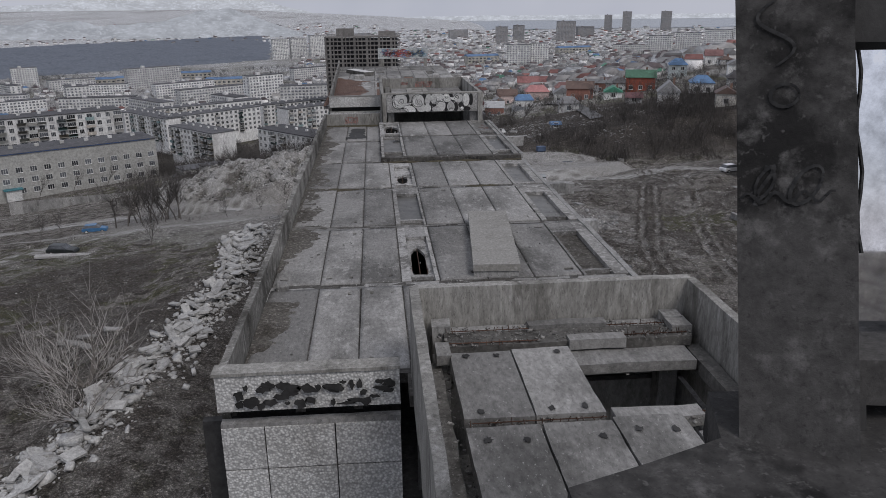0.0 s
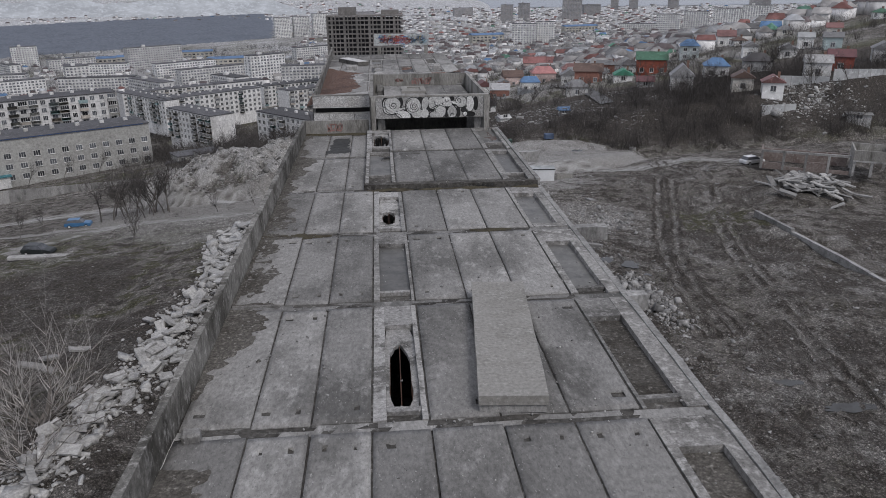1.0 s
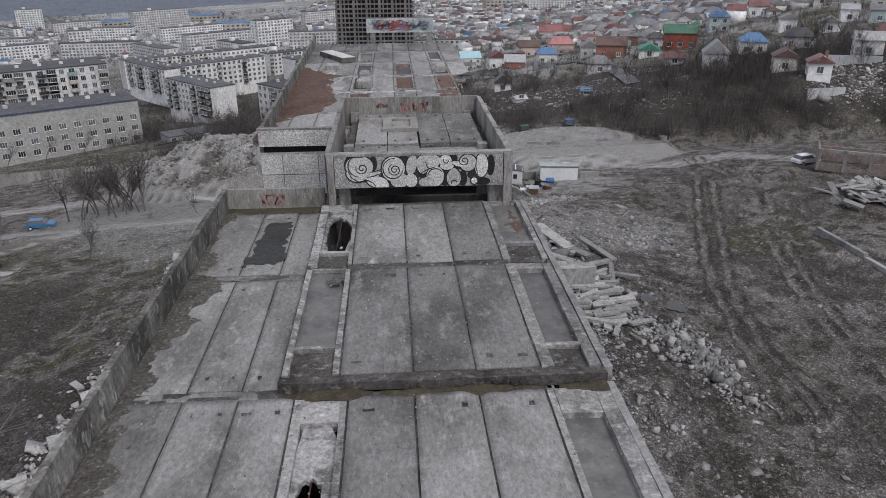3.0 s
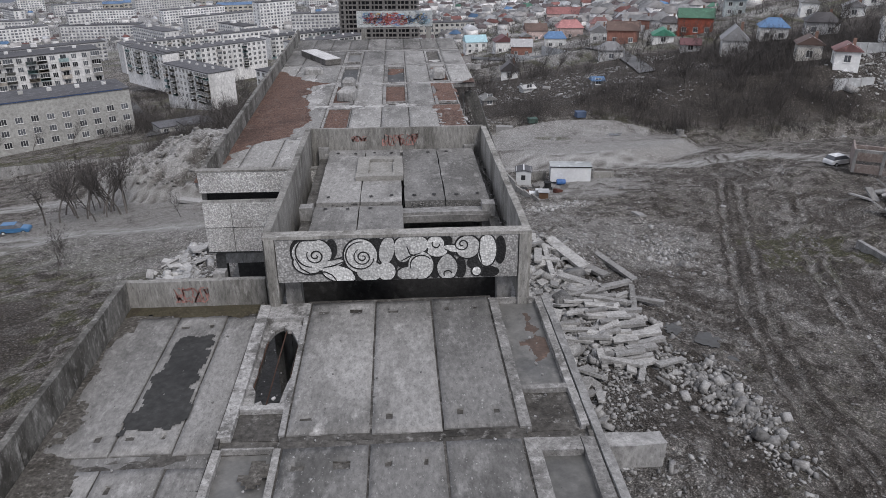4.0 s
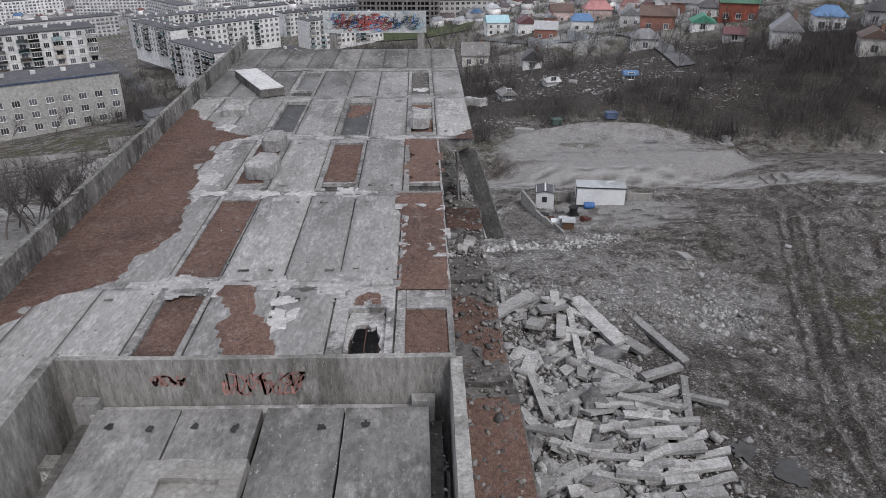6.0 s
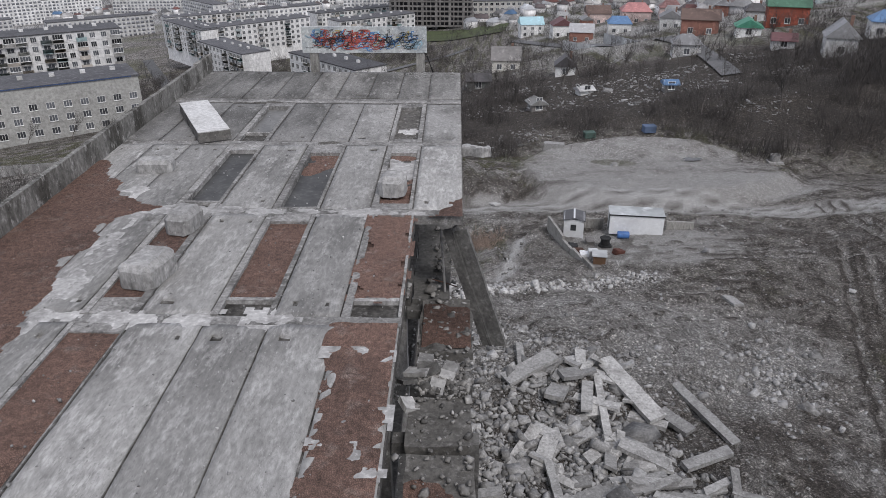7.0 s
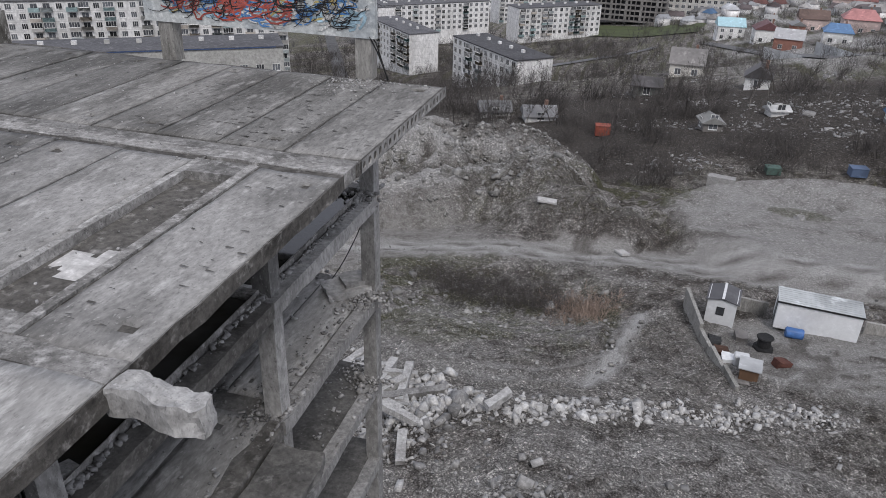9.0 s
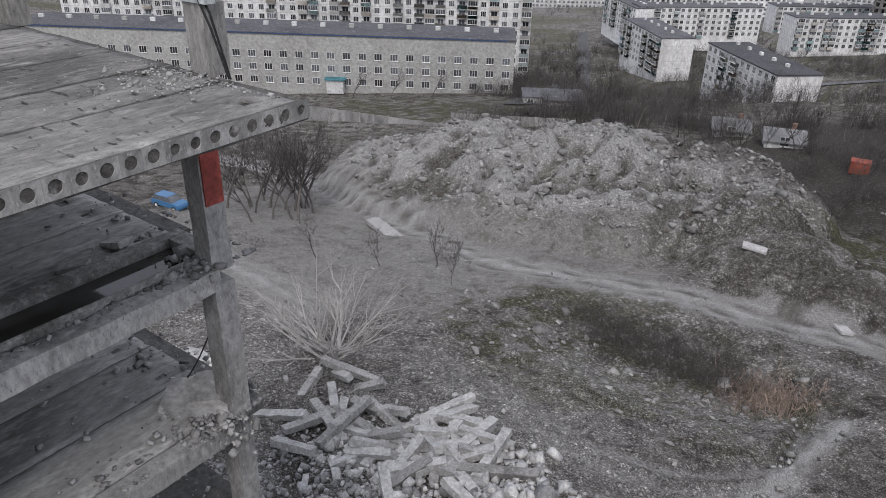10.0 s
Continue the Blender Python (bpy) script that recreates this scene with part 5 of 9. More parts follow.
layer("lime_crust", 5.2, 6.5, 90.6, 95.3, lambda x, y: min(x - 5.4, 6.28 - x, 0.2) + 0.1 * math.sin(y * 5) - 0.18 - 0.2 * abs(y - 91.9) - 0.1 * abs(x - 6.0), PALE, z=BED + 0.02, step=0.09, thick=0.03)
layer("gravel_layer", 5.0, 6.6, 71.6, 78.0, lambda x, y: min(x - 5.24, 6.6 - x) + 0.05, GRAVEL, z=ROOF + 0.01, thick=0.05)
layer("gravel_layer", 6.9, 8.02, 83.7, 85.6, lambda x, y: 0.9 * ((x - 7.3) * 1.6 - (y - 83.9)) + 0.15, GRAVEL, z=ROOF + 0.01, step=0.1, thick=0.04)
layer("gravel_layer", 5.2, 6.7, 78.7, 84.0, lambda x, y: min(x - 5.42, 6.52 - x, 83.85 - y, y - 79.0) + 0.02, GRAVEL, z=ROOF + 0.01, step=0.1, thick=0.03)
layer("gravel_layer", 6.85, 8.25, 81.4, 83.9, lambda x, y: min(83.8 - y, y - 81.6, 0.5), GRAVEL, z=21.03, thick=0.05)
layer("gravel_layer", 6.7, 8.25, 71.9, 77.2, lambda x, y: min(76.6 - y, y - 72.3, 0.35) - 0.15, GRAVEL, z=20.98, thick=0.05)
layer("gravel_layer", 6.8, 8.4, 66.8, 71.4, lambda x, y: min(71 - y, y - 67.2, 0.4), GRAVEL, z=21.03, thick=0.05)
layer("dirt_layer", -4.1, -1.2, 18.5, 30, lambda x, y: -3.2 - x - 0.45 + 0.5 * math.sin(y * 0.9 + 1) - (0.8 if 22.8 < y < 24.4 else 0), DIRT, z=ROOF + 0.012, step=0.11, thick=0.03, label="dry dirt and moss blown along the parapet")
layer("dirt_layer", -4.1, -2.3, 30.2, 54, lambda x, y: (-2.85 if y < 36 else -3.4) - x - 0.1 + 0.3 * math.sin(y * 0.7), DIRT, z=ROOF + 0.012, step=0.11, thick=0.03)
layer("dirt_layer", -4.1, -0.6, 35.2, 36.6, lambda x, y: 0.25 - abs(y - 35.95) * 1.2 - 0.12 * (x + 4.1), MOSS, z=ROOF + 0.012, step=0.11, thick=0.03)
layer("dirt_layer", -4.1, -0.6, 53.4, 54.5, lambda x, y: y - 53.9 , MOSS, z=ROOF + 0.012, step=0.11, thick=0.05)
for sx, sy, lx, ly in ((-3.3, 41.8, 0.9, 0.35), (4.4, 41.1, 0.35, 0.12), (2.0, 44.0, 0.3, 0.2), (-1.9, 43.3, 0.3, 0.3), (0.4, 47.2, 0.4, 0.5), (-2.9, 27.0, 0.5, 0.2), (4.9, 19.5, 0.4, 0.4), (1.6, 33.0, 0.3, 0.5), (2.9, 71.8, 0.9, 0.3), (-0.4, 96.0, 1.2, 0.25), (3.0, 90.1, 0.8, 0.25)):
    layer("dirt_layer", sx - 2 * lx, sx + 2 * lx, sy - 2 * ly, sy + 2 * ly, lambda x, y: 0.35 - 0.5 * abs(x - sx) / lx - 0.5 * abs(y - sy) / ly, DIRT, z=ROOF + (0.25 if 42.2 < sy < 54 and sx > -0.6 else 0.01), step=0.09, thick=0.015)
layer("rust_silt", 5.9, 6.6, 50.9, 53.9, lambda x, y: min(x - 6.12 - 0.1 * abs(y - 52.6), 6.42 - x, y - 51.2, 53.7 - y) - 0.02, surface("rusty_silt", (0.085, 0.06, 0.047), (0.065, 0.051, 0.043), (0.11, 0.072, 0.054), big=1.2, fine=6, rough=0.6), z=ROOF + 0.105, step=0.06, thick=0.006, label="rust-red stain on the wet silt")
layer("moss_patch", -0.5, 6.8, 41.6, 42.05, lambda x, y: 0.15 - abs(y - 41.9) + 0.1 * math.sin(x * 2), MOSS, z=ROOF + 0.01, step=0.1, thick=0.07)
layer("moss_patch", 2.8, 6.0, 35.8, 36.4, lambda x, y: -0.1 - abs(y - 36.1) + 0.2 * math.sin(x * 2.2), MOSS, z=ROOF + 0.01, step=0.1, thick=0.07)
layer("puddle_stain", -2.75, -1.3, 47.4, 53.4, lambda x, y: min(1.5 * (x + 2.5), 1.5 * (-1.55 - x), 0.9 * (52.9 - y), 0.5 * (y - 49.2)) - 0.06, WETC, z=ROOF + 0.05, step=0.05, thick=0.006, label="shallow dark rain puddle with silt on a slab")
layer("lime_crust", -3.0, -0.9, 76.5, 84, lambda x, y: 0.35 - abs(x + 1.6) * 0.9 - 0.08 * abs(y - 80), PALE, z=ROOF + 0.015, thick=0.02)
for y, xa, xb, k in ((72, -1.4, 4.6, 0.1), (78, -2.2, 4.0, 0.02), (84, -1.6, 6.6, 0.0)):
    layer("lime_crust", xa - 0.4, xb + 0.4, y - 0.75, y + 0.75, lambda u, v: k + 0.12 - 0.62 * abs(v - y) + 0.25 * min(0, u - xa, xb - u), PALE, z=ROOF + 0.014, step=0.1, thick=0.012)
layer("lime_crust", 1.6, 3.4, 67.6, 71.8, lambda u, v: 0.2 - 0.6 * abs(u - 2.45) - 0.18 * abs(v - 70.4), PALE, z=ROOF + 0.016, step=0.1, thick=0.012)
layer("lime_crust", 5.0, 6.7, 72.6, 77.0, lambda u, v: -0.18 + 0.1 * math.sin(v * 2.3), PALE, z=ROOF + 0.05, step=0.1, thick=0.012)
for x, y in ((4.5, 66.5), (1.2, 66.1), (-2.4, 85.4)):
    layer("lime_crust", x - 1.3, x + 1.3, y - 0.9, y + 0.9, lambda u, v: 0.3 - 0.45 * abs(u - x) - 0.7 * abs(v - y), PALE, z=ROOF + 0.012, thick=0.02)

# ---- loose things on the roof ----


def stacked_slab(x0, x1, y0, y1, z, turn, label):
    t = thing("stacked_slab", label, "concrete slab", pose((x0 + x1) / 2, (y0 + y1) / 2, z, 0, 0, turn))
    w, d = (x1 - x0) / 2, (y1 - y0) / 2
    part("lower_slab", worn_box(-w + .03, w - .03, -d + .05, d - .05, 0, 0.19, 0.5, 0.015, 2), OLDC, t)
    part("upper_slab", worn_box(-w, w, -d, d, 0.2, 0.42, 0.5, 0.012, 3), LID, t)


stacked_slab(2.36, 3.8, 24.6, 30.6, ROOF, -5.0, "two spare grey roof slabs stacked on the roof")
t = thing("loose_slab", "pale loose concrete slab lying skewed on the roof", "concrete slab", pose(-3.12, 92.2, ROOF, 0, 0, 27.5))
# sides painted dark for stain and underside shade, the top pale
part("slab_body", worn_box(-0.6, 0.6, -2.4, 2.4, 0.02, 0.4, 0.4, 0.02, 6), STAINED_SHADED, t)
part("pale_top", worn_box(-0.59, 0.59, -2.38, 2.38, 0.39, 0.43, 0.4, 0.012, 7), surface("pale_slab_top", (0.58, 0.575, 0.56), (0.4, 0.395, 0.38), (0.66, 0.655, 0.64), big=0.9, fine=7), t)


def concrete_block(x, y, w, d, h, turn, seed):
    bm = bmesh.new()
    add_box(bm, -w / 2, w / 2, -d / 2, d / 2, 0, h)
    cut = min(w, d, h) * 0.26
    bmesh.ops.bevel(bm, geom=[e for e in bm.edges if max(v.co.z for v in e.verts) > h * 0.5], offset=cut, segments=1, affect="EDGES")
    bmesh.ops.subdivide_edges(bm, edges=bm.edges[:], cuts=3, use_grid_fill=True)
    for v in bm.verts:
        v.co += noise.noise_vector(v.co * 2.4 + Vector((seed * 3.1, 0, 0))) * 0.035 + noise.noise_vector(v.co * 8) * 0.016
    ob = part("concrete_block", bm, OLDC)
    ob.matrix_basis = pose(x, y, ROOF - 0.02, 0, 0, turn)
    tagged(ob, "rough-cast lump of concrete standing on the roof", "concrete block", "blocks on the roof")


concrete_block(-0.28, 79.25, 0.95, 1.35, 0.62, -12, 1)
concrete_block(-0.42, 82.2, 0.75, 1.1, 0.6, -8, 2)
concrete_block(5.22, 85.1, 0.8, 1.0, 0.62, -5, 3)
concrete_block(-3.05, 86.9, 1.2, 0.7, 0.45, 5, 4)
concrete_block(4.4, 71.0, 0.55, 0.35, 0.12, 4, 5)
concrete_block(-3.6, 24.3, 0.4, 0.3, 0.2, 10, 6)

# gritty litter on the roof
n = 4200
px_, py_ = rng.uniform(-4.9, 6.4, n), rng.uniform(18, 101, n)
keep = ~((py_ > 54) & (py_ < 66)) & ~((px_ < -4.0) & (py_ < 64))
px_, py_ = px_[keep], py_[keep]
pz_ = np.full(len(px_), ROOF) + np.where((py_ > 42) & (py_ < 54.2) & (px_ > -0.6), 0.24, 0)
s_ = np.abs(rng.normal(0.012, 0.012, (len(px_), 1))) + 0.008
v_, f_ = chunks(np.stack([px_ - SKEW * (py_ - 36), py_, pz_ + s_[:, 0] * .2], -1), s_ * rng.uniform(0.6, 1.3, (len(px_), 3)))
mesh_np("grit", v_, f_, RUBBLE, "scattered crumbs of concrete on the roof", "debris")

# debris on the open floors of the far end
n = 5200
lv = rng.choice((21.0, 18.0, 15.0), n, p=(0.36, 0.4, 0.24))
py_ = np.where(rng.uniform(0, 1, n) < 0.55, rng.choice((84.2, 90.3, 96.4, 102.2), n) + rng.normal(0, 0.45, n), rng.uniform(66, 102.4, n))
py_ = np.clip(py_, 66, 102.7)
px_ = np.where(rng.uniform(0, 1, n) < 0.5, 6.0 - np.abs(rng.normal(0, 0.35, n)), rng.uniform(2.5, 8.2, n))
px_ = np.where((py_ > 84), np.minimum(px_, 6.3), px_)
pool = (px_ > 4.9) & (py_ > 90.6) & (lv > 20) & (py_ < 102)
px_ = np.where(pool, 6.15 - 0.12 * rng.uniform(0, 1, n), px_)
s_ = np.abs(rng.normal(0.0, 0.04, (n, 1))) + 0.015
tall_ = np.where((lv < 22) & (py_ > 84), 0.07, 0.0)
v_, f_ = chunks(np.stack([px_ - SKEW * (py_ - 36), py_, lv + tall_ + s_[:, 0] * .15], -1), s_ * rng.uniform(0.6, 1.6, (n, 3)) * np.array([1, 1, 0.5]), 0.5)
mesh_np("floor_rubble", v_, f_, RUBBLE, "broken concrete strewn on the open floors", "debris")
n = 520
px_, py_ = np.concatenate([5.9 + rng.normal(0, 0.55, n // 2), rng.uniform(4.6, 7.9, n // 2)]), np.concatenate([101.7 + rng.normal(0, 0.35, n // 2), 102.3 - np.abs(rng.normal(0, 0.12, n // 2))])
s_ = (np.abs(rng.normal(0.0, 0.016, (n, 1))) + 0.008) * np.where(np.arange(n) < n // 2, 1.35, 1.0)[:, None]
v_, f_ = chunks(np.stack([px_ - SKEW * (py_ - 36), py_, ROOF + s_[:, 0] * .2], -1), s_ * rng.uniform(0.6, 1.6, (n, 3)) * np.array([1, 1, 0.6]), 0.6)
mesh_np("edge_crumbs", v_, f_, RUBBLE, "crumbs of concrete along the broken roof edge", "debris")
for zf, n in ((21.05, 110), (18.05, 420), (15.05, 160)):
    s_ = np.abs(rng.normal(0, 0.05, (n, 1))) + 0.015
    away = np.abs(rng.normal(0, 0.4, (n, 1)))
    a_ = rng.uniform(0, 2 * math.pi, (n, 1))
    v_, f_ = chunks(np.concatenate([5.3 + away * np.cos(a_), 102.05 - np.abs(away * np.sin(a_)) * 1.3, zf + 0.22 * np.exp(-away / 0.3)], -1), s_ * rng.uniform(0.6, 1.6, (n, 3)), 0.8)
    mesh_np("joint_rubble", v_, f_, RUBBLE, "crumbled concrete heaped round a broken column joint", "debris")
n = 900
xs_, ys_ = rng.uniform(6.3, 7.9, n), np.where(rng.uniform(0, 1, n) < 0.5, 79.9 + rng.normal(0, 0.35, n), rng.uniform(67, 89, n))
s_ = np.abs(rng.normal(0, 0.06, (n, 1))) + 0.02
v_, f_ = chunks(np.stack([np.minimum(xs_, 7.75 - 0.01 * (ys_ - 66)), ys_, np.full(n, 21.04)], -1), s_ * rng.uniform(0.6, 1.6, (n, 3)) * np.array([1, 1, 0.6]), 0.6)
mesh_np("strip_rubble", v_, f_, DARKRUB, "dark broken concrete on the half-fallen side strip", "debris")
t = thing("broken_floor_piece", "large broken piece of floor slab lying on an open floor", "concrete slab", pose(4.72, 101.55, 18.08, 4, -5, 38))
part("piece", worn_box(-0.62, 0.62, -0.45, 0.45, 0.0, 0.24, 0.16, 0.07, 41), FRAGMENT, t)
part("upper_piece", worn_box(-0.1, 0.5, -0.3, 0.35, 0.22, 0.36, 0.16, 0.06, 42), FRAGMENT, t)
pts = [Vector((5.25, 102.0, 20.6)).lerp(Vector((4.1, 101.6, 18.15)), k / 10) - Vector((0, 0, 0.9 * (k / 10) * (1 - k / 10))) for k in range(11)]
bm = bmesh.new()
for p, q in zip(pts, pts[1:]):
    bmesh.ops.create_cone(bm, segments=5, radius1=0.014, radius2=0.014, depth=(q - p).length, matrix=Matrix.Translation((p + q) / 2) @ (q - p).to_track_quat("Z", "Y").to_matrix().to_4x4())
tagged(part("slack_cable", bm, PAINT_BLACK), "slack black cable hanging from a column", "cable")
r = random.Random(31)
for k in range(9):
    y, x = 79.95 + r.gauss(0, 0.4), r.uniform(6.3, 7.5)
    ob = part("broken_lump", worn_box(-r.uniform(.2, .5), .22, -.2, .2, 0, r.uniform(.1, .16), 0.15, 0.05, k), FRAGMENT if k % 3 else DAMP_SHADED)
    ob.matrix_basis = pose(x - 0.3, y, 21.0, r.gauss(0, 14), r.gauss(0, 18), r.uniform(0, 360))
    tagged(ob, "broken lump of concrete on an open floor", "concrete debris", "lumps on the floors")
for _ in range(12):
    y = r.choice((84.6, 90.3, 96.2, 101.6)) + r.gauss(0, 0.9)
    x, z = r.uniform(4.3, 5.9), r.choice((21.1, 18.1))
    ob = part("broken_lump", worn_box(-r.uniform(.1, .4), .18, -.14, .14, 0, r.uniform(.08, .13), 0.15, 0.03, _), OLDC)
    ob.matrix_basis = pose(lean(x, y), y, z - 0.03, r.gauss(0, 6), r.gauss(0, 8), r.uniform(0, 360))
    tagged(ob, "broken lump of concrete on an open floor", "concrete debris", "lumps on the floors")


# ---- painted signs ----
def spiral(cx, cy, r, turns_, start=0.0, n=40, inner=0.12):
    return [(cx + (inner + (1 - inner) * (1 - k / n)) * r * math.cos(start + turns_ * 2 * math.pi * k / n), cy + (inner + (1 - inner) * (1 - k / n)) * r * math.sin(start + turns_ * 2 * math.pi * k / n)) for k in range(n + 1)]


def disc(pts, to_place):
    bm = bmesh.new()
    bm.faces.new([bm.verts.new(to_place(x, y)) for x, y in pts])
    bmesh.ops.triangulate(bm, faces=bm.faces[:])
    return bm


sign = thing("painted_front_panel", "pebble-dashed panel sprayed with white swirls on black", "panel", pose(lean(-0.3, 54), 54.0, 24.9))
part("panel", worn_box(0.25, 6.42, -0.12, 0.1, 0.0, 1.2, 0.5, 0.006, 3), PEBBLE_GREY, sign)
part("coping", worn_box(-0.05, 6.75, -0.14, 0.22, 1.2, 1.28, 0.5, 0.012, 3), WALLC, sign)
for x in (-0.02, 6.45):
    part("pilaster", worn_box(x, x + 0.25, -0.16, 0.2, -0.95, 1.2, 0.4, 0.012, 5), WALLC, sign)
flat = lambda d: (lambda x, y: (x, d, y))


def oval(cx, cy, rx, ry, turn=0.0, n=28, point=0.0):
    c, s_ = math.cos(turn), math.sin(turn)
    pts = []
    for a in np.linspace(0, 2 * math.pi, n, endpoint=False):
        u, v = rx * math.cos(a) * (1 - point * max(0, math.sin(a)) ** 2), ry * math.sin(a)
        pts.append((cx + u * c - v * s_, min(1.185, max(0.015, cy + u * s_ + v * c))))
    return pts


# dark shadows behind the letters, then the white bodies, then their outlines
for k, pts in enumerate((oval(0.96, 0.87, 0.35, 0.40), oval(1.66, 0.92, 0.15, 0.28), oval(1.41, 0.35, 0.32, 0.13), oval(2.19, 0.49, 0.27, 0.42), oval(2.78, 0.96, 0.27, 0.24), oval(2.60, 0.06, 0.41, 0.13), oval(3.19, 0.63, 0.18, 0.42), oval(3.23, 0.03, 0.41, 0.10), oval(3.51, 0.59, 0.23, 0.30), oval(4.28, 0.41, 0.18, 0.41), oval(4.55, 1.06, 0.19, 0.16), oval(4.94, 0.29, 0.15, 0.31), oval(5.33, 0.42, 0.23, 0.18), oval(5.96, 0.77, 0.15, 0.40), oval(5.67, 0.16, 0.28, 0.16), oval(4.14, 0.77, 0.18, 0.27), oval(4.64, 0.70, 0.14, 0.24))):
    part("black_shadow", disc(pts, flat(-0.132 - 0.0004 * k)), PAINT_BLACK, sign)
bodies = (oval(1.16, 0.81, 0.50, 0.41), oval(1.02, 0.50, 0.35, 0.25, -0.35), oval(1.59, 0.48, 0.37, 0.11, 0.28), oval(1.82, 0.21, 0.44, 0.22, -0.3), oval(2.39, 0.70, 0.42, 0.47), oval(2.60, 0.27, 0.33, 0.29), oval(3.06, 0.84, 0.19, 0.39, -0.2), oval(3.03, 0.25, 0.23, 0.26), oval(3.69, 0.98, 0.43, 0.28), oval(3.47, 0.81, 0.21, 0.31), oval(3.92, 0.39, 0.32, 0.39), oval(3.62, 0.17, 0.31, 0.19), oval(4.30, 0.98, 0.22, 0.22), oval(4.35, 0.78, 0.25, 0.15), oval(4.60, 0.33, 0.26, 0.37, point=0.4), oval(5.12, 0.88, 0.31, 0.31), oval(4.78, 0.84, 0.28, 0.09, -0.2), oval(5.62, 0.77, 0.24, 0.44), oval(5.36, 0.19, 0.11, 0.12))
for k, pts in enumerate(bodies):
    mx, mz = sum(x for x, _ in pts) / len(pts), sum(z for _, z in pts) / len(pts)
    rim = [(x + 0.045 * (x - mx) / math.hypot(x - mx, z - mz), min(1.19, max(0.01, z + 0.045 * (z - mz) / math.hypot(x - mx, z - mz)))) for x, z in pts]
    part("black_shadow", disc(rim, flat(-0.1391 + 0.00002 * k)), PAINT_BLACK, sign)
    part("white_swirl", disc(pts, flat(-0.1396 - 0.0003 * k)), PAINT_WHITE, sign)
for k, pts in enumerate((spiral(1.25, 0.74, 0.23, 1.7, 2.6, 40, 0.12), spiral(1.16, 0.80, 0.46, 0.55, 1.2, 24, 0.8), spiral(2.44, 0.67, 0.24, 2.0, 2.0, 40, 0.12), spiral(2.39, 0.70, 0.40, 0.75, 1.4, 30, 0.85), spiral(3.92, 0.39, 0.30, 0.45, 0.6, 20, 0.9), spiral(4.99, 0.96, 0.19, 1.4, 3.0, 40, 0.12), spiral(4.33, 0.98, 0.12, 0.6, 2.6, 16, 0.6), spiral(4.60, 0.12, 0.12, 0.55, 0.2, 14, 0.7), [(0.73, 0.68), (0.86, 0.40), (1.09, 0.24), (1.46, 0.29), (1.64, 0.19), (1.74, -0.02)], [(1.55, 0.60), (1.73, 0.63), (1.92, 0.69)], [(1.41, 0.40), (1.68, 0.45), (2.00, 0.58)], [(3.57, 0.94), (3.64, 0.73), (3.82, 0.65)], [(3.41, 0.53), (3.64, 0.66), (3.92, 0.75)], [(4.53, 0.85), (4.78, 0.69), (5.05, 0.56)], [(2.14, 0.32), (2.23, 0.14), (2.23, -0.04)], [(5.44, 1.10), (5.41, 0.73), (5.49, 0.42)])):
    part("black_outline", ribbon([(x, max(0.03, min(1.17, z))) for x, z in pts], 0.04, flat(-0.1458 - 0.0003 * k)), PAINT_BLACK, sign)

board = thing("graffiti_board", "long board on two posts covered with coloured graffiti", "billboard", pose(lean(-0.2, 102), 102.05, ROOF, 0, 0, 1))
part("panel", worn_box(0, 6.45, -0.06, 0.12, 1.0, 2.3, 0.6, 0.01, 3), BOARD, board)
for x in (0.35, 5.9):
    part("post", worn_box(x, x + 0.42, -0.02, 0.36, -0.02, 1.0, 0.3, 0.02, 4), WALLC, board)
r = random.Random(11)
depth = 0.0755
for m, count, width in ((PAINT_TEAL, 30, 0.1), (PAINT_YELLOW, 8, 0.05), (PAINT_WHITE, 18, 0.08), (PAINT_BLUE, 36, 0.05), (PAINT_RED, 44, 0.05), (PAINT_BLACK, 56, 0.024)):
    for _ in range(count):
        cx, cy, a, b, p = r.uniform(0.4, 6.05), r.uniform(1.3, 2.0), r.uniform(0.12, 0.36), r.uniform(0.12, 0.26), r.uniform(0, 6)
        if m is PAINT_RED:
            cx = r.uniform(0.9, 4.3)
        pts = [(min(6.4, max(0.06, cx + a * math.cos(p + u * r.choice((3, 4, 5))) + 0.3 * (u - .5))), min(2.24, max(1.06, cy + b * math.sin(p + u * 5)))) for u in np.linspace(0, 1, 16)]
        depth += 0.00012
        part("sprayed_line", ribbon(pts, width, flat(-depth)), m, board)
bm = bmesh.new()
for k, pts in enumerate((((6.3, 1.1), (6.45, 0.9), (6.62, 0.4), (6.75, 0.0)), ((6.3, 1.05), (6.5, 0.7), (6.78, 0.02)))):
    for (xa, za), (xb, zb) in zip(pts, pts[1:]):
        a, b = Vector((xa, -0.05 * k, za)), Vector((xb, -0.05 * k, zb))
        bmesh.ops.create_cone(bm, segments=5, radius1=0.018, radius2=0.018, depth=(b - a).length, matrix=Matrix.Translation((a + b) / 2) @ (b - a).to_track_quat("Z", "Y").to_matrix().to_4x4())
part("hanging_cable", bm, PAINT_BLACK, board)


def scrawl(parent_place, x0, x1, z0, z1, material, count, seed, label):
    r = random.Random(seed)
    for k in range(count):
        cx = x0 + (x1 - x0) * (k + 0.5) / count
        h = (z1 - z0) / 2
        pts = [(cx + (x1 - x0) / count * 0.5 * math.sin(u * r.uniform(3, 6) + k), (z0 + z1) / 2 + h * math.cos(u * r.uniform(2, 5) + k * 2)) for u in np.linspace(0, 2, 16)]
        ob = part("sprayed_stroke", ribbon(pts, 0.045, flat(-0.0004 * k)), material, building, label)
        ob.matrix_basis = parent_place


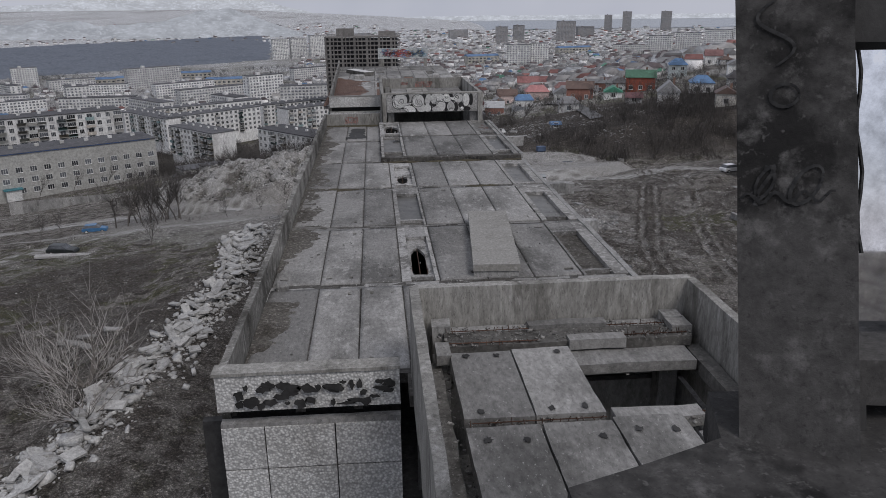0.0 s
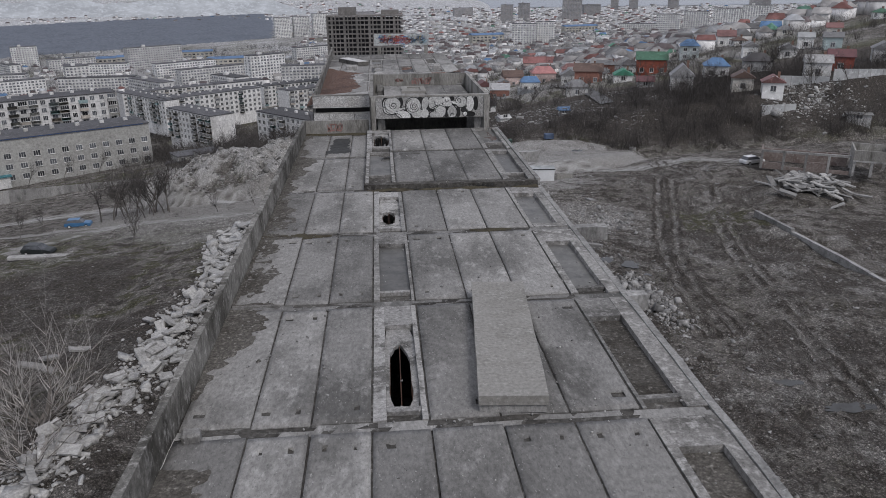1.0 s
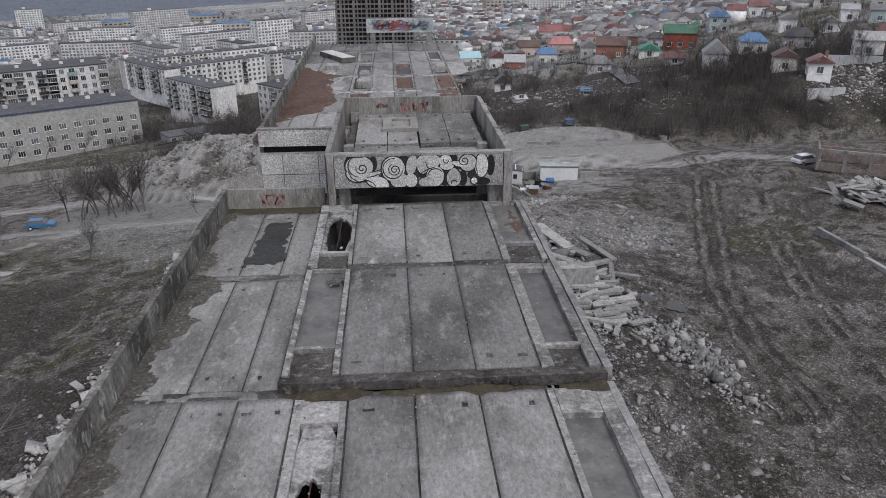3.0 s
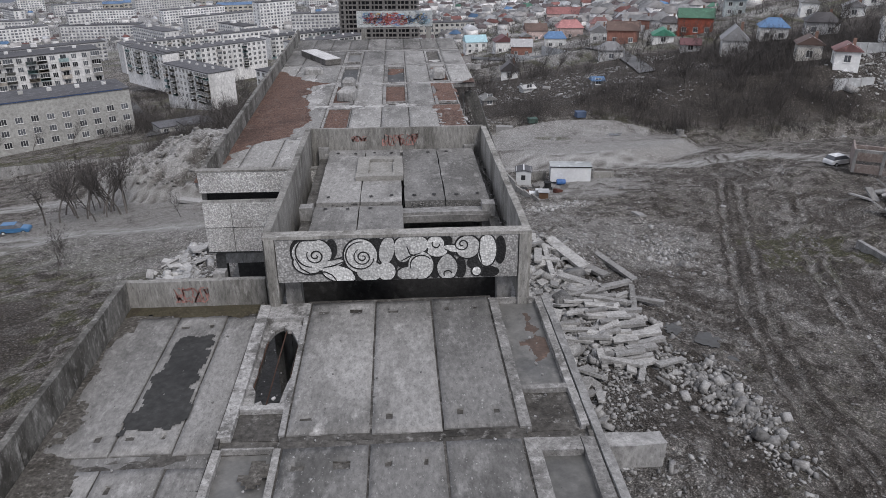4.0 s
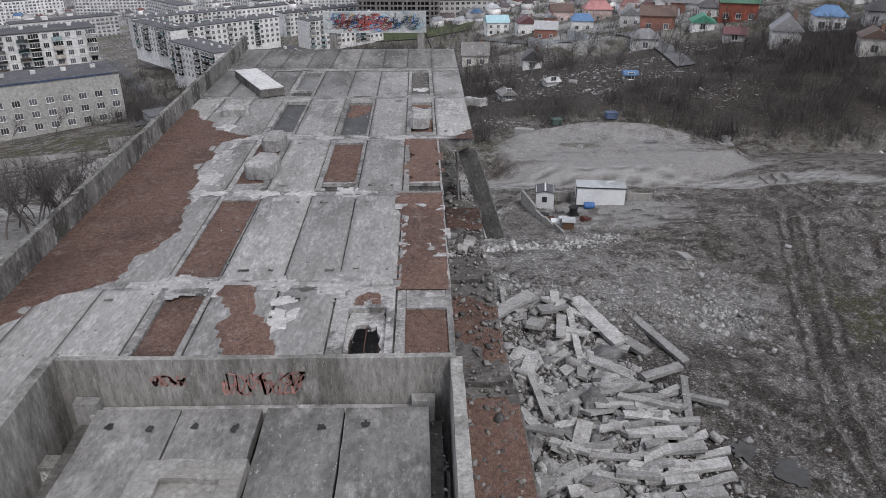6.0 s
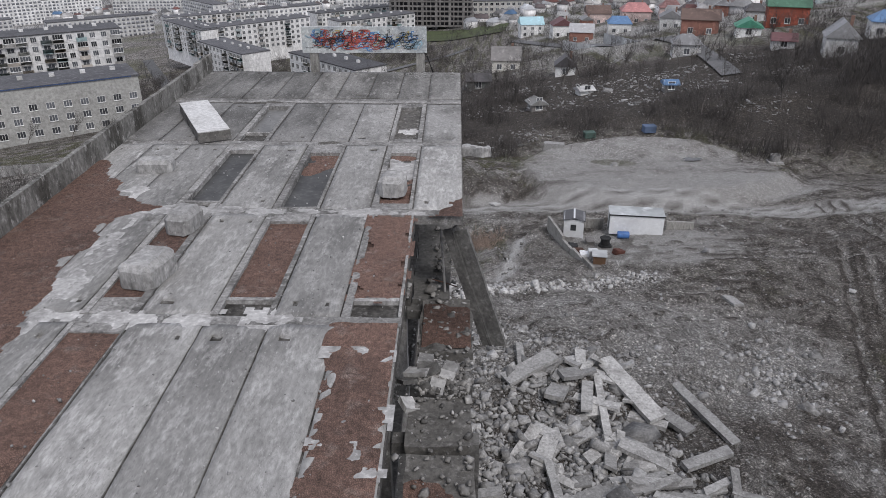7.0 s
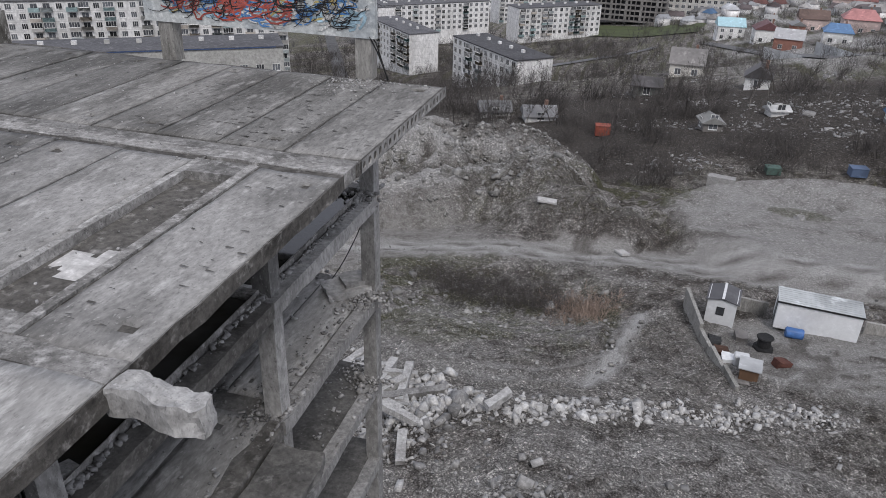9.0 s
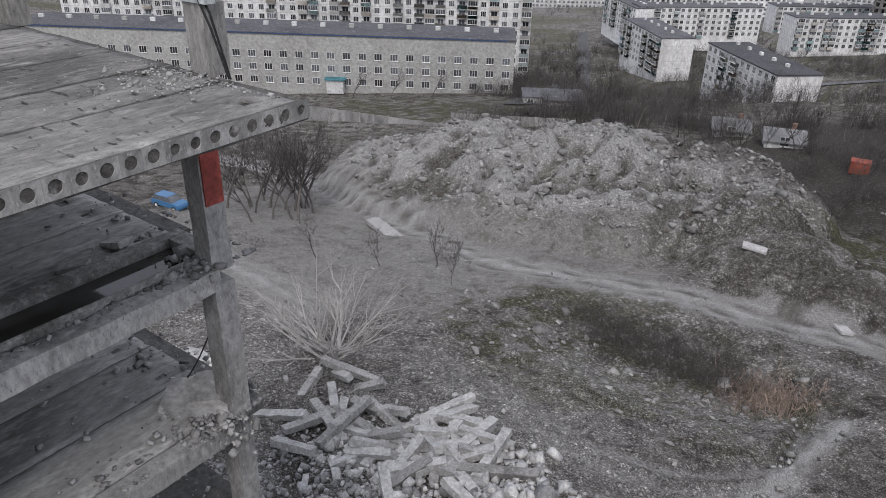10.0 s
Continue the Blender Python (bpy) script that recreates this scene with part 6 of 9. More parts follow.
scrawl(pose(lean(0, 65), 65.07, 25.3), 2.5, 3.9, 0.1, 0.55, FADED, 6, 3, "red sprayed scrawl on the wall")
scrawl(pose(lean(0, 65), 65.07, 25.3), 1.3, 1.9, 0.3, 0.5, FADED, 4, 4, "")
scrawl(pose(lean(0, 54.4), 54.38, ROOF), -2.9, -2.0, 0.15, 0.6, FADED, 4, 5, "")
scrawl(pose(lean(6.0, 90) + 0.225, 89.8, 21.0, 0, 0, 90), -0.1, 0.14, 0.3, 2.2, PAINT_BLACK, 3, 6, "")
part("graffiti", box(lean(6.15, 102) + 0.2, lean(6.15, 102) + 0.226, 101.88, 102.22, 22.15, 23.0), PAINT_RED, building)

# black flaked coat on the near wing's end panel
bm = bmesh.new()
r = random.Random(5)
for k in range(46):
    x = r.uniform(-3.6, -0.5)
    z = 24.42 + r.uniform(-0.28, 0.25)
    join(bm, disc(jagged(x, z, r.uniform(0.05, 0.22), r.uniform(0.04, 0.13), 12, k, 0.5, 2), flat(16.625 - 0.0007 * k)))
tagged(part("flaked_patch", bm, DARKC, building), kind="stuff")

# ---- the storey the flight leaves: a post, a floor edge and a window frame ----
ruin = thing("upper_storey_corner", "dark concrete post over a broken floor edge", "concrete frame", pose(1.44, 7.16, 29.74, 0, 0, -4.6))
lean_post = pose(0, 0, 0, -18.7, 0, 0)
square_post = lean_post @ pose(0, 0, 0, 0, 0, -23)
part("post", worn_box(0.0, 0.575, 0.0, 0.42, -0.1, 3.2, 0.35, 0.008, 3), DARKPOST, ruin).matrix_basis = square_post
part("jamb", worn_box(0.54, 0.625, 0.0, 0.3, 0.55, 3.0, 0.35, 0.008, 4), DARKJAMB, ruin).matrix_basis = lean_post
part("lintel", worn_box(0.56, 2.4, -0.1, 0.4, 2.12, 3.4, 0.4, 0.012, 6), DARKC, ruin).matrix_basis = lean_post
part("sill", worn_box(0.5, 2.4, 0.0, 0.7, -0.26, 0.0, 0.3, 0.014, 7), DARKPOST, ruin).matrix_basis = lean_post @ pose(0, 0.0, 0.42, 14, 0, 0)
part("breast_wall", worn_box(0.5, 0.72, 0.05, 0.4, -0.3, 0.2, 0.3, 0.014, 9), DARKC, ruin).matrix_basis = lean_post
# tilted mirror added to bring the sky's brightness into the opening
pane = part("window_pane", box(0.0, 0.9, -0.004, 0.004, -0.82, 0.82), SKY_MIRROR, ruin, "added tilted mirror reflecting sky beside the post")
pane.matrix_basis = Matrix.Translation(lean_post @ Vector((0.64, 0.2, 1.41))) @ pose(0, 0, 0, -8.4, 0, -4.0)
for k, pts in enumerate(([(0.24 + 0.07 * math.cos(u), 1.84 + 0.06 * math.sin(u)) for u in np.linspace(0, 6.5, 18)], [(0.2 + 0.09 * math.sin(u * 1.6), 2.0 + 0.09 * u) for u in np.linspace(0, 4, 18)],
                         [(0.14 + 0.05 * math.sin(2 * u), 1.38 + 0.09 * math.cos(u * 1.5)) for u in np.linspace(0, 6, 20)], [(0.34 + 0.08 * math.cos(u), 1.36 + 0.1 * math.sin(u + 0.6)) for u in np.linspace(0, 6.2, 18)], [(0.02 + 0.065 * u, 1.3 + 0.03 * math.sin(u * 3)) for u in np.linspace(0, 7, 20)])):
    part("sprayed_stroke", ribbon(pts, 0.02, flat(-0.012 - 0.0005 * k)), PAINT_BLACK, ruin).matrix_basis = square_post
bm = bmesh.new()
pts = [Vector((0.655 + 0.015 * math.sin(k * 1.3), -0.02, 2.1 - 0.11 * k)) for k in range(11)]
for p, q in zip(pts, pts[1:]):
    bmesh.ops.create_cone(bm, segments=6, radius1=0.012, radius2=0.012, depth=(q - p).length, matrix=Matrix.Translation((p + q) / 2) @ (q - p).to_track_quat("Z", "Y").to_matrix().to_4x4())
part("hanging_cable", bm, PAINT_BLACK, ruin).matrix_basis = lean_post
bm = bmesh.new()
top = [bm.verts.new((x, y, 0.0)) for x, y in ((-1.0, -0.42), (-0.55, -0.22), (-0.1, 0.0), (0.0, 0.5), (2.6, 0.5), (2.6, -1.6), (-0.9, -1.5))]
bot = [bm.verts.new((v.co.x, v.co.y, -0.3)) for v in top]
bm.faces.new(top)
bm.faces.new(bot[::-1])
for k in range(len(top)):
    bm.faces.new((top[k - 1], bot[k - 1], bot[k], top[k]))
bmesh.ops.recalc_face_normals(bm, faces=bm.faces[:])
part("floor_edge", bm, DARKPOST, ruin)
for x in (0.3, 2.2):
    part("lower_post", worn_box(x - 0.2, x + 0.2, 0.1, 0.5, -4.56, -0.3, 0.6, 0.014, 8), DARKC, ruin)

# ---- the bays settle to their true pitch, which is a little uneven along the building ----
DRAWN = (5.9, 14.0, 16.5, 16.8, 18, 24, 30, 36, 42, 48, 54, 55, 58.5, 64.5, 65.2, 66, 72, 78, 84, 90, 96.35, 102.4)
BUILT = (6.5, 14.62, 17.1, 17.62, 18.85, 24.4, 30.35, 36.35, 42.05, 48.25, 54.05, 54.95, 58.3, 64.25, 64.6, 65.1, 71.0, 77.3, 83.45, 90.0, 96.25, 102.1)


def pitch(y):
    y = np.asarray(y, float)
    return np.interp(y, DRAWN, BUILT) + np.minimum(y - DRAWN[0], 0) + np.maximum(y - DRAWN[-1], 0)


def settle(ob):
    """Moves and stretches one mesh along the building to the true lines of its bay."""
    me, m = ob.data, ob.matrix_basis
    co = np.empty(len(me.vertices) * 3, np.float32)
    me.vertices.foreach_get("co", co)
    co = co.reshape(-1, 3)
    if all(abs(m[a][b] - (a == b)) < 1e-6 for a in range(3) for b in range(3)):
        co[:, 1] = pitch(co[:, 1] + m[1][3]) - m[1][3]
        me.vertices.foreach_set("co", co.ravel())
        me.update()
        return
    ys = co @ np.array(m)[1, :3] + m[1][3]
    y0, y1 = float(ys.min()), float(ys.max())
    w0, w1 = float(pitch(y0)), float(pitch(y1))
    k = (w1 - w0) / (y1 - y0)
    axis = 0 if abs(m[1][0]) > 0.7 else 1
    ob.scale[axis] *= k
    ob.location.y = w0 - k * (y0 - m[1][3])


for ob in building.children_recursive:
    settle(ob)
for ob in [o for o in scene.objects if o.type in ("MESH", "EMPTY") and o.parent is None and o.name.split(".")[0] in ("hatch_frame", "grit", "floor_rubble", "edge_crumbs", "ledge_crumbs", "strip_rubble", "joint_rubble", "broken_lump", "painted_front_panel")]:
    if ob.type == "MESH" and ob.matrix_basis.translation.length < 1e-6:
        settle(ob)
    else:
        ob.location.y = float(pitch(ob.location.y))

# ---- rubble on the ground ----
def drop(x, y, up=0.0):
    return np.stack([x, y, lie(x, y) + up], -1)


def scatter(name, x, y, size, material, label, flat_=1.0, tilt=math.pi, up=0.2, rough=0.12, category="debris"):
    n = len(x)
    s = size[:, None] * rng.uniform(0.4, 1.6, (n, 3)) * np.array([1, 1, flat_])
    p = drop(x, y)
    p[:, 2] += s[:, 2] * up
    v, f = chunks(p, s, tilt, rough)
    return mesh_np(name, v, f, material, label, category)


def sizes(n, typical, spread=0.8, least=0.04):
    return least + typical * np.exp(rng.normal(0, spread, n)) * 0.7


def clear(x, y):
    return ~((x > -5.6) & (x < 7.0) & (y > 3) & (y < 103)) & ~((x > 15.5) & (x < 33) & (y > 126) & (y < 143))


n = 60000
x, y = rng.uniform(-34, 54, n), rng.uniform(40, 150, n)
patchy = waves(x, y, 0.22, 2) + 0.8 * waves(x, y, 0.9, 5) + 0.5 * waves(x, y, 2.6, 3) - 0.4 * (x < -6)
k = clear(x, y) & (patchy > rng.uniform(-0.5, 1.2, n)) & (road_distance(x, y, ROADS[0]) > 2.2)
scatter("gravel_stones", x[k], y[k], sizes(k.sum(), 0.06, 0.65, 0.03), DARKRUB, "loose stones and crushed concrete on bare ground", 0.5, 0.5)
n = 15000
x, y = 7.4 + np.abs(rng.normal(0, 6.5, n)), rng.uniform(58, 112, n)
k = clear(x, y) & (y < 112 - 0.15 * (x - 8)) & (waves(x, y, 0.5, 4) + 0.6 * waves(x, y, 1.7, 2) > rng.uniform(-1.1, 0.5, n))
scatter("rubble_field", x[k], y[k], sizes(k.sum(), 0.13, 0.65), RUBBLE, "field of crushed concrete rubble beside the building", 0.6, 0.6)
n = 9000
a, q = rng.uniform(0, 2 * math.pi, n), np.sqrt(rng.uniform(0, 1, n))
x, y = MOUND[0] + 0.97 * MOUND[2] * q * np.cos(a), MOUND[1] + 0.97 * MOUND[3] * q * np.sin(a)
k = waves(x, y, 0.6, 2) + 0.6 * waves(x, y, 1.9, 6) > rng.uniform(-0.9, 0.6, n)
scatter("mound_stones", x[k], y[k], sizes(k.sum(), 0.16, 0.6), LUMP, "stones and earth lumps on the spoil mound", 0.6, 0.7)
n = 1000
u = rng.uniform(0, 1, n) ** 0.8
row_x, row_y = 1.4 + 25.2 * u + rng.normal(0, 0.5, n), np.interp(u, (0, .1, .25, .5, .8, 1), (118.8, 118.0, 118.4, 122.1, 125.4, 127.1)) + rng.normal(0, 0.6, n) * (1.9 - u)
size = sizes(n, 0.25, 0.5) * (1.35 - 0.75 * u)
for a, m in ((0, PALERUB), (1, FRAGMENT), (2, RUBBLE)):
    scatter("stone_row", row_x[a::3], row_y[a::3], size[a::3], m, "row of pale broken stones along the terrace edge", 0.7, rough=0.16, up=0.2)
n = 1500
x, y = -3.5 + rng.normal(0, 4.2, n), 115.5 + rng.normal(0, 2.6, n)
k = (y > 103.4) & (y < 121) & (x < 7)
scatter("fallen_stones", x[k], y[k], sizes(k.sum(), 0.2, 0.55), RUBBLE, "broken concrete fallen at the end of the building", 0.6, rough=0.24, up=0.4)
n = 700
x, y = rng.uniform(-8, 3, n), 117.5 + rng.normal(0, 2.4, n)
k = y > 103.6
scatter("fallen_stones", x[k], y[k], sizes(k.sum(), 0.26, 0.5), PALERUB, "pale lumps of broken concrete among the beams", 0.65, rough=0.2, up=0.4)
n = 1300
u = rng.uniform(0, 1, n)
scatter("stone_pile", np.interp(u, (0, .35, .7, 1), (22.8, 25.9, 26.3, 26.8)) + rng.normal(0, 1.0, n), np.interp(u, (0, .35, .7, 1), (83.1, 82.1, 78.2, 72.2)) + rng.normal(0, 1.3, n), sizes(n, 0.22, 0.5), RUBBLE, "pile of rubble stones by the tracks", 0.6, up=0.5)
n = 4200
x, y = 16.8 + rng.normal(0, 3.0, n), 92.5 + rng.normal(0, 7.5, n)
k = clear(x, y) & (x > 8)
scatter("crushed_slabs", x[k], y[k], sizes(k.sum(), 0.23, 0.6), RUBBLE, "crushed concrete lying between the fallen slabs", 0.45, 0.8, 0.5, rough=0.1)
n = 3800
x, y = 7.6 + np.abs(rng.normal(0, 4.2, n)), 91 + rng.normal(0, 8.5, n)
k = clear(x, y)
scatter("wall_rubble", x[k], y[k], sizes(k.sum(), 0.24, 0.55), RUBBLE, "dense broken brick and concrete at the foot of the building", 0.5, 0.9, 0.6, rough=0.1)
n = 30000
x, y = rng.uniform(11, 62, n), rng.uniform(46, 148, n)
k = clear(x, y) & (fbm(x, y, 0.14, 3, 4) * 0.6 + fbm(x, y, 0.7, 2, 6) * 0.5 > rng.uniform(0.5, 1.0, n))
scatter("scattered_debris", x[k], y[k], sizes(k.sum(), 0.075, 0.65), RUBBLE, "pale bits of concrete strewn over the mud", 0.5, 0.4)
n = 300
scatter("stone_cluster", 30.7 + rng.normal(0, 2.4, n), 109.8 + rng.normal(0, 3.0, n), sizes(n, 0.26, 0.5), RUBBLE, "loose pale stones on the muddy slope", 0.7)
for k, (x, y, rx_, ry_) in enumerate(((35, 57.8, 2.2, 0.7), (25.2, 89.9, 0.8, 1.0), (27.3, 87.8, 1.0, 1.4), (32.2, 62.1, 1.6, 0.6), (28.3, 85.1, 0.6, 0.5), (41.5, 169, 1.6, 0.8))):
    bm = bmesh.new()
    z = max(height(x + a, y + b_) for a in (-rx_, 0, rx_) for b_ in (-ry_, 0, ry_)) + 0.02
    bm.faces.new([bm.verts.new((a, b_, z)) for a, b_ in jagged(x, y, rx_, ry_, 30, k, 0.35, 2)])
    tagged(part("puddle", bm, WATER), "shallow rain puddle in churned mud", "puddle", "rain puddles")
# the long heap on the other side
HEAP_X, HEAP_U = (-26.5, -22.6, -20.2, -19.6, -22), (0, 0.16, 0.35, 0.6, 1)
n = 3800
u = rng.uniform(0, 1, n) ** 1.15
scatter("heap_rubble", np.interp(u, HEAP_U, HEAP_X) + rng.normal(0, 1.35, n), 44 + 74 * u, sizes(n, 0.24, 0.6), PALERUB, "long heap of pale broken concrete along the wall", 0.5, 0.6, 0.5)
n = 1200
a, q = rng.uniform(0, 2 * math.pi, n), np.sqrt(rng.uniform(0, 1, n))
x, y = MOUND[0] + 0.92 * MOUND[2] * q * np.cos(a), MOUND[1] + 0.92 * MOUND[3] * q * np.sin(a)
scatter("spoil_lumps", x, y, sizes(n, 0.34, 0.55), LUMP, "large crumbling lumps of earth and concrete on the spoil mound", 0.55, 0.5, 0.05, rough=0.3)
n = 900
scatter("spoil_lumps", 2 + rng.normal(0, 9, n), 137 + rng.normal(0, 5, n), sizes(n, 0.16, 0.6), LUMP, "crumbling clods of earth on the rough ground", 0.5, 0.5, 0.1)

frag_meshes = {}


def fragment(place, L, W, T, turn, tilt_x, tilt_y, group, label, name="broken_slab", material=None):
    key = (round(L * 2) / 2, round(W * 4) / 4, round(T * 10) / 10, random.randrange(3), name, (material or FRAGMENT).name)
    if key not in frag_meshes:
        bm = worn_box(-L / 2, L / 2, -W / 2, W / 2, -T / 2, T / 2, 0.55, 0.05, len(frag_meshes))
        for v in bm.verts:
            if abs(v.co.x) > L * 0.38:
                v.co.x += 0.22 * noise.noise(Vector((v.co.y * 2, len(frag_meshes), 0)))
        me = bpy.data.meshes.new(name)
        bm.normal_update(); bm.to_mesh(me); bm.free()
        me.materials.append(material or FRAGMENT)
        frag_meshes[key] = me
    ob = new(name, frag_meshes[key])
    ob.matrix_basis = pose(*place, tilt_x, tilt_y, turn)
    return tagged(ob, label, "concrete debris", group)


r = random.Random(21)
SLABBY = "broken pale concrete floor slab lying in the rubble"
for _ in range(150):
    y = r.uniform(62, 108)
    x = 9.5 + 0.1 * (y - 62) + r.gauss(2.0, 2.4)
    x = max(x, 8.6)
    L = r.choice((1.0, 1.0, 1.5, 1.5, 2.0, 2.5, 3.0))
    fragment((x, y, height(x, y) + 0.2 + 0.25 * r.random()), L, r.choice((0.5, 0.75, 1.0)), 0.2, r.gauss(15, 50), r.gauss(0, 12), r.gauss(0, 14), "slabs in the rubble", SLABBY)
for x, y, L, W, turn, ty in ((18.8, 104.3, 6.2, 1.4, -64, 7), (23.8, 103.6, 6.4, 0.75, -66, 4), (16.6, 102, 6.5, 0.5, -92, 3), (23.1, 94.7, 4.6, 0.5, -100, 14), (22.5, 98.5, 4.0, 0.75, 30, 6), (24.4, 94.9, 3.0, 0.5, -20, 3), (20, 93.4, 4.0, 0.5, -18, 2), (19.3, 90.1, 3.5, 0.75, 4, 2), (17.4, 90.4, 1.5, 0.75, -39, 2), (20.4, 88.7, 3.5, 0.75, 4, -2),
                             (21.2, 87.1, 4.0, 0.75, 12, 2), (20.2, 84.6, 3.5, 0.75, 13, 0), (18.6, 82.5, 3.0, 0.5, -17, 3), (17.5, 86.6, 2.5, 0.75, -6, 2), (19.6, 101.9, 2.5, 0.75, -16, 6), (18.3, 97.5, 3.0, 1.0, -29, 8), (13.9, 88.8, 2.5, 0.5, -24, 2), (21.6, 102.5, 2.5, 1.0, -50, 5), (21.4, 91.6, 3.0, 0.5, 8, 3), (21.5, 85.9, 3.5, 0.5, 20, 2),
                             (12.1, 105, 4.0, 1.25, 30, -12), (13.7, 102.8, 2.0, 1.25, 70, 12), (14.8, 104.5, 1.5, 1.0, 20, 6), (12.8, 94.3, 5.0, 0.5, 95, 4), (11.6, 77.1, 4.0, 0.5, 100, 6), (13.3, 74.4, 3.5, 0.5, 110, 4)):
    fragment((x, y, height(x, y) + 0.55), L, W, 0.3, turn, 0, ty, "slabs in the rubble", "long pale precast slab tipped on the rubble heap", "fallen_slab")
for _ in range(85):
    x, y = 65 + r.gauss(0, 3.3), 117 + r.gauss(0, 1.9)
    fragment((x, y, height(x, y) + 0.3 + r.random() * 0.8), r.choice((2.0, 2.5, 3.0)), r.choice((0.5, 1.0)), 0.2, r.gauss(-35, 20), r.gauss(0, 14), r.gauss(8, 18), "slabs of the far heap", "grey floor slab dumped on a heap")
for _ in range(70):
    x, y = -4.0 + r.gauss(0, 3.6), 119.0 + r.gauss(0, 1.9)
    fragment((x, y, height(x, y) + 0.2 + r.random() * 0.5), r.choice((2.0, 2.5, 3.0, 4.0)), 0.5, 0.4, r.gauss(30, 50), r.gauss(0, 8), r.gauss(0, 12), "beams behind the building", "pale broken concrete beam lying on rubble", "broken_beam", r.choice((PALERUB, FRAGMENT)))
for _ in range(170):
    u = r.random() ** 1.1
    x, y = float(np.interp(u, HEAP_U, HEAP_X)) + r.gauss(0, 1.1), 44 + 74 * u
    fragment((x, y, height(x, y) + 0.25 + 0.5 * r.random()), r.choice((1.0, 1.0, 1.5, 2.0)), r.choice((0.5, 0.75, 1.0)), 0.2, r.uniform(0, 180), r.gauss(0, 16), r.gauss(0, 16), "slabs of the long heap", "pale broken slab on the long heap", "heap_slab", PALERUB)
for x, y, turn in ((-31.5, 71, 20), (-29.6, 70, -10), (-30.4, 72.2, 70), (-28, 73, 40)):
    fragment((x, y, height(x, y) + 0.3), 2.0, 0.75, 0.2, turn, 8, 20, "slabs of the long heap", "pale broken slab on the long heap")
for _ in range(60):
    x, y = 19 + r.gauss(0, 1.6), 90 + r.uniform(-7.5, 7)
    x = max(9, x)
    fragment((x, y, height(x, y) + 0.2 + r.random() * 0.6), r.choice((2.0, 2.5, 3.0)), 0.5, 0.2, r.gauss(8, 14), r.gauss(0, 6), r.gauss(0, 7), "slabs in the rubble", SLABBY)
fragment((-30.9, 147.8, height(-30.9, 147.8) + 0.25), 6.0, 1.5, 0.4, -20, 0, 0, "", "long pale concrete slab beside the dirt road", "concrete_slab")
fragment((-47, 108, height(-47, 108) + 0.35), 8.0, 1.25, 0.3, 12, 0, 4, "", "long dark plank of concrete by the parking place", "concrete_slab")
for x, y in ((11.4, 152.6), (31.8, 121.5), (3.1, 156.7)):
    fragment((x, y, height(x, y) + 0.15), 2.0, 1.0, 0.2, r.uniform(0, 180), 5, 5, "", "pale slab fragment lying on bare ground")


# ---- bare trees and scrub ----
def branch_mesh(seed, height_, spread, solid=False, levels=4, trunk=0.14, droop=0.0, forks=4, start=0.25, reach=1.0):
    r = random.Random(seed)
    trunk_bm, crown_bm = bmesh.new(), bmesh.new()

    def tube(bm, a, b, ra, rb, sides):
        d = (b - a)
        if d.length < 1e-4:
            return
        q = d.to_track_quat("Z", "Y")
        rings = []
        if sides < 3:
            w = q @ Vector((max(ra, 0.018), 0, 0))
            bm.faces.new((bm.verts.new(a - w), bm.verts.new(a + w), bm.verts.new(b)))
            return
        for c, rad in ((a, ra), (b, rb)):
            rings.append([bm.verts.new(c + q @ Vector((rad * math.cos(2 * math.pi * k / sides), rad * math.sin(2 * math.pi * k / sides), 0))) for k in range(sides)])
        for k in range(sides):
            bm.faces.new((rings[0][k - 1], rings[0][k], rings[1][k], rings[1][k - 1]))

    def grow(p, d, length, rad, level):
        bm = trunk_bm if level == 0 else crown_bm
        steps = 4 if level < 2 else (2 if level < levels else 1)
        for s in range(steps):
            d2 = (d + Vector((r.gauss(0, 0.14), r.gauss(0, 0.14), r.gauss(0, 0.08) + 0.06 - droop * level * 0.05))).normalized()
            e = p + d2 * length / steps
            tube(bm, p, e, rad * (1 - 0.6 * s / steps), rad * (1 - 0.6 * (s + 1) / steps), 6 if level == 0 else (4 if level == 1 else (3 if solid else 2)))
            if level < levels and (s + 1) / steps > start:
                for _ in range(forks if level else forks):
                    side = Vector((r.gauss(0, 1), r.gauss(0, 1), r.gauss(0.1, 0.5))).normalized()
                    grow(e, (d2 * (0.9 - 0.3 * spread) + side * spread).normalized(), length * r.uniform(0.38, 0.62) * (reach if level == 0 else 1 + 0.15 * (reach - 1)), rad * (1 - 0.6 * (s + 1) / steps) * 0.6, level + 1)
            p, d = e, d2

    grow(Vector((0, 0, -0.1)), Vector((r.gauss(0, .06), r.gauss(0, .06), 1)), height_ * 0.55, trunk, 0)
    return trunk_bm, crown_bm


def make_tree(label, seed, h, spread, mats, **more):
    t = thing("bare_tree", label, "tree", pose(0, 0, -500))
    a, b = branch_mesh(seed, h, spread, **more)
    part("trunk", a, mats[0], t)
    part("crown", b, mats[1], t)
    return t


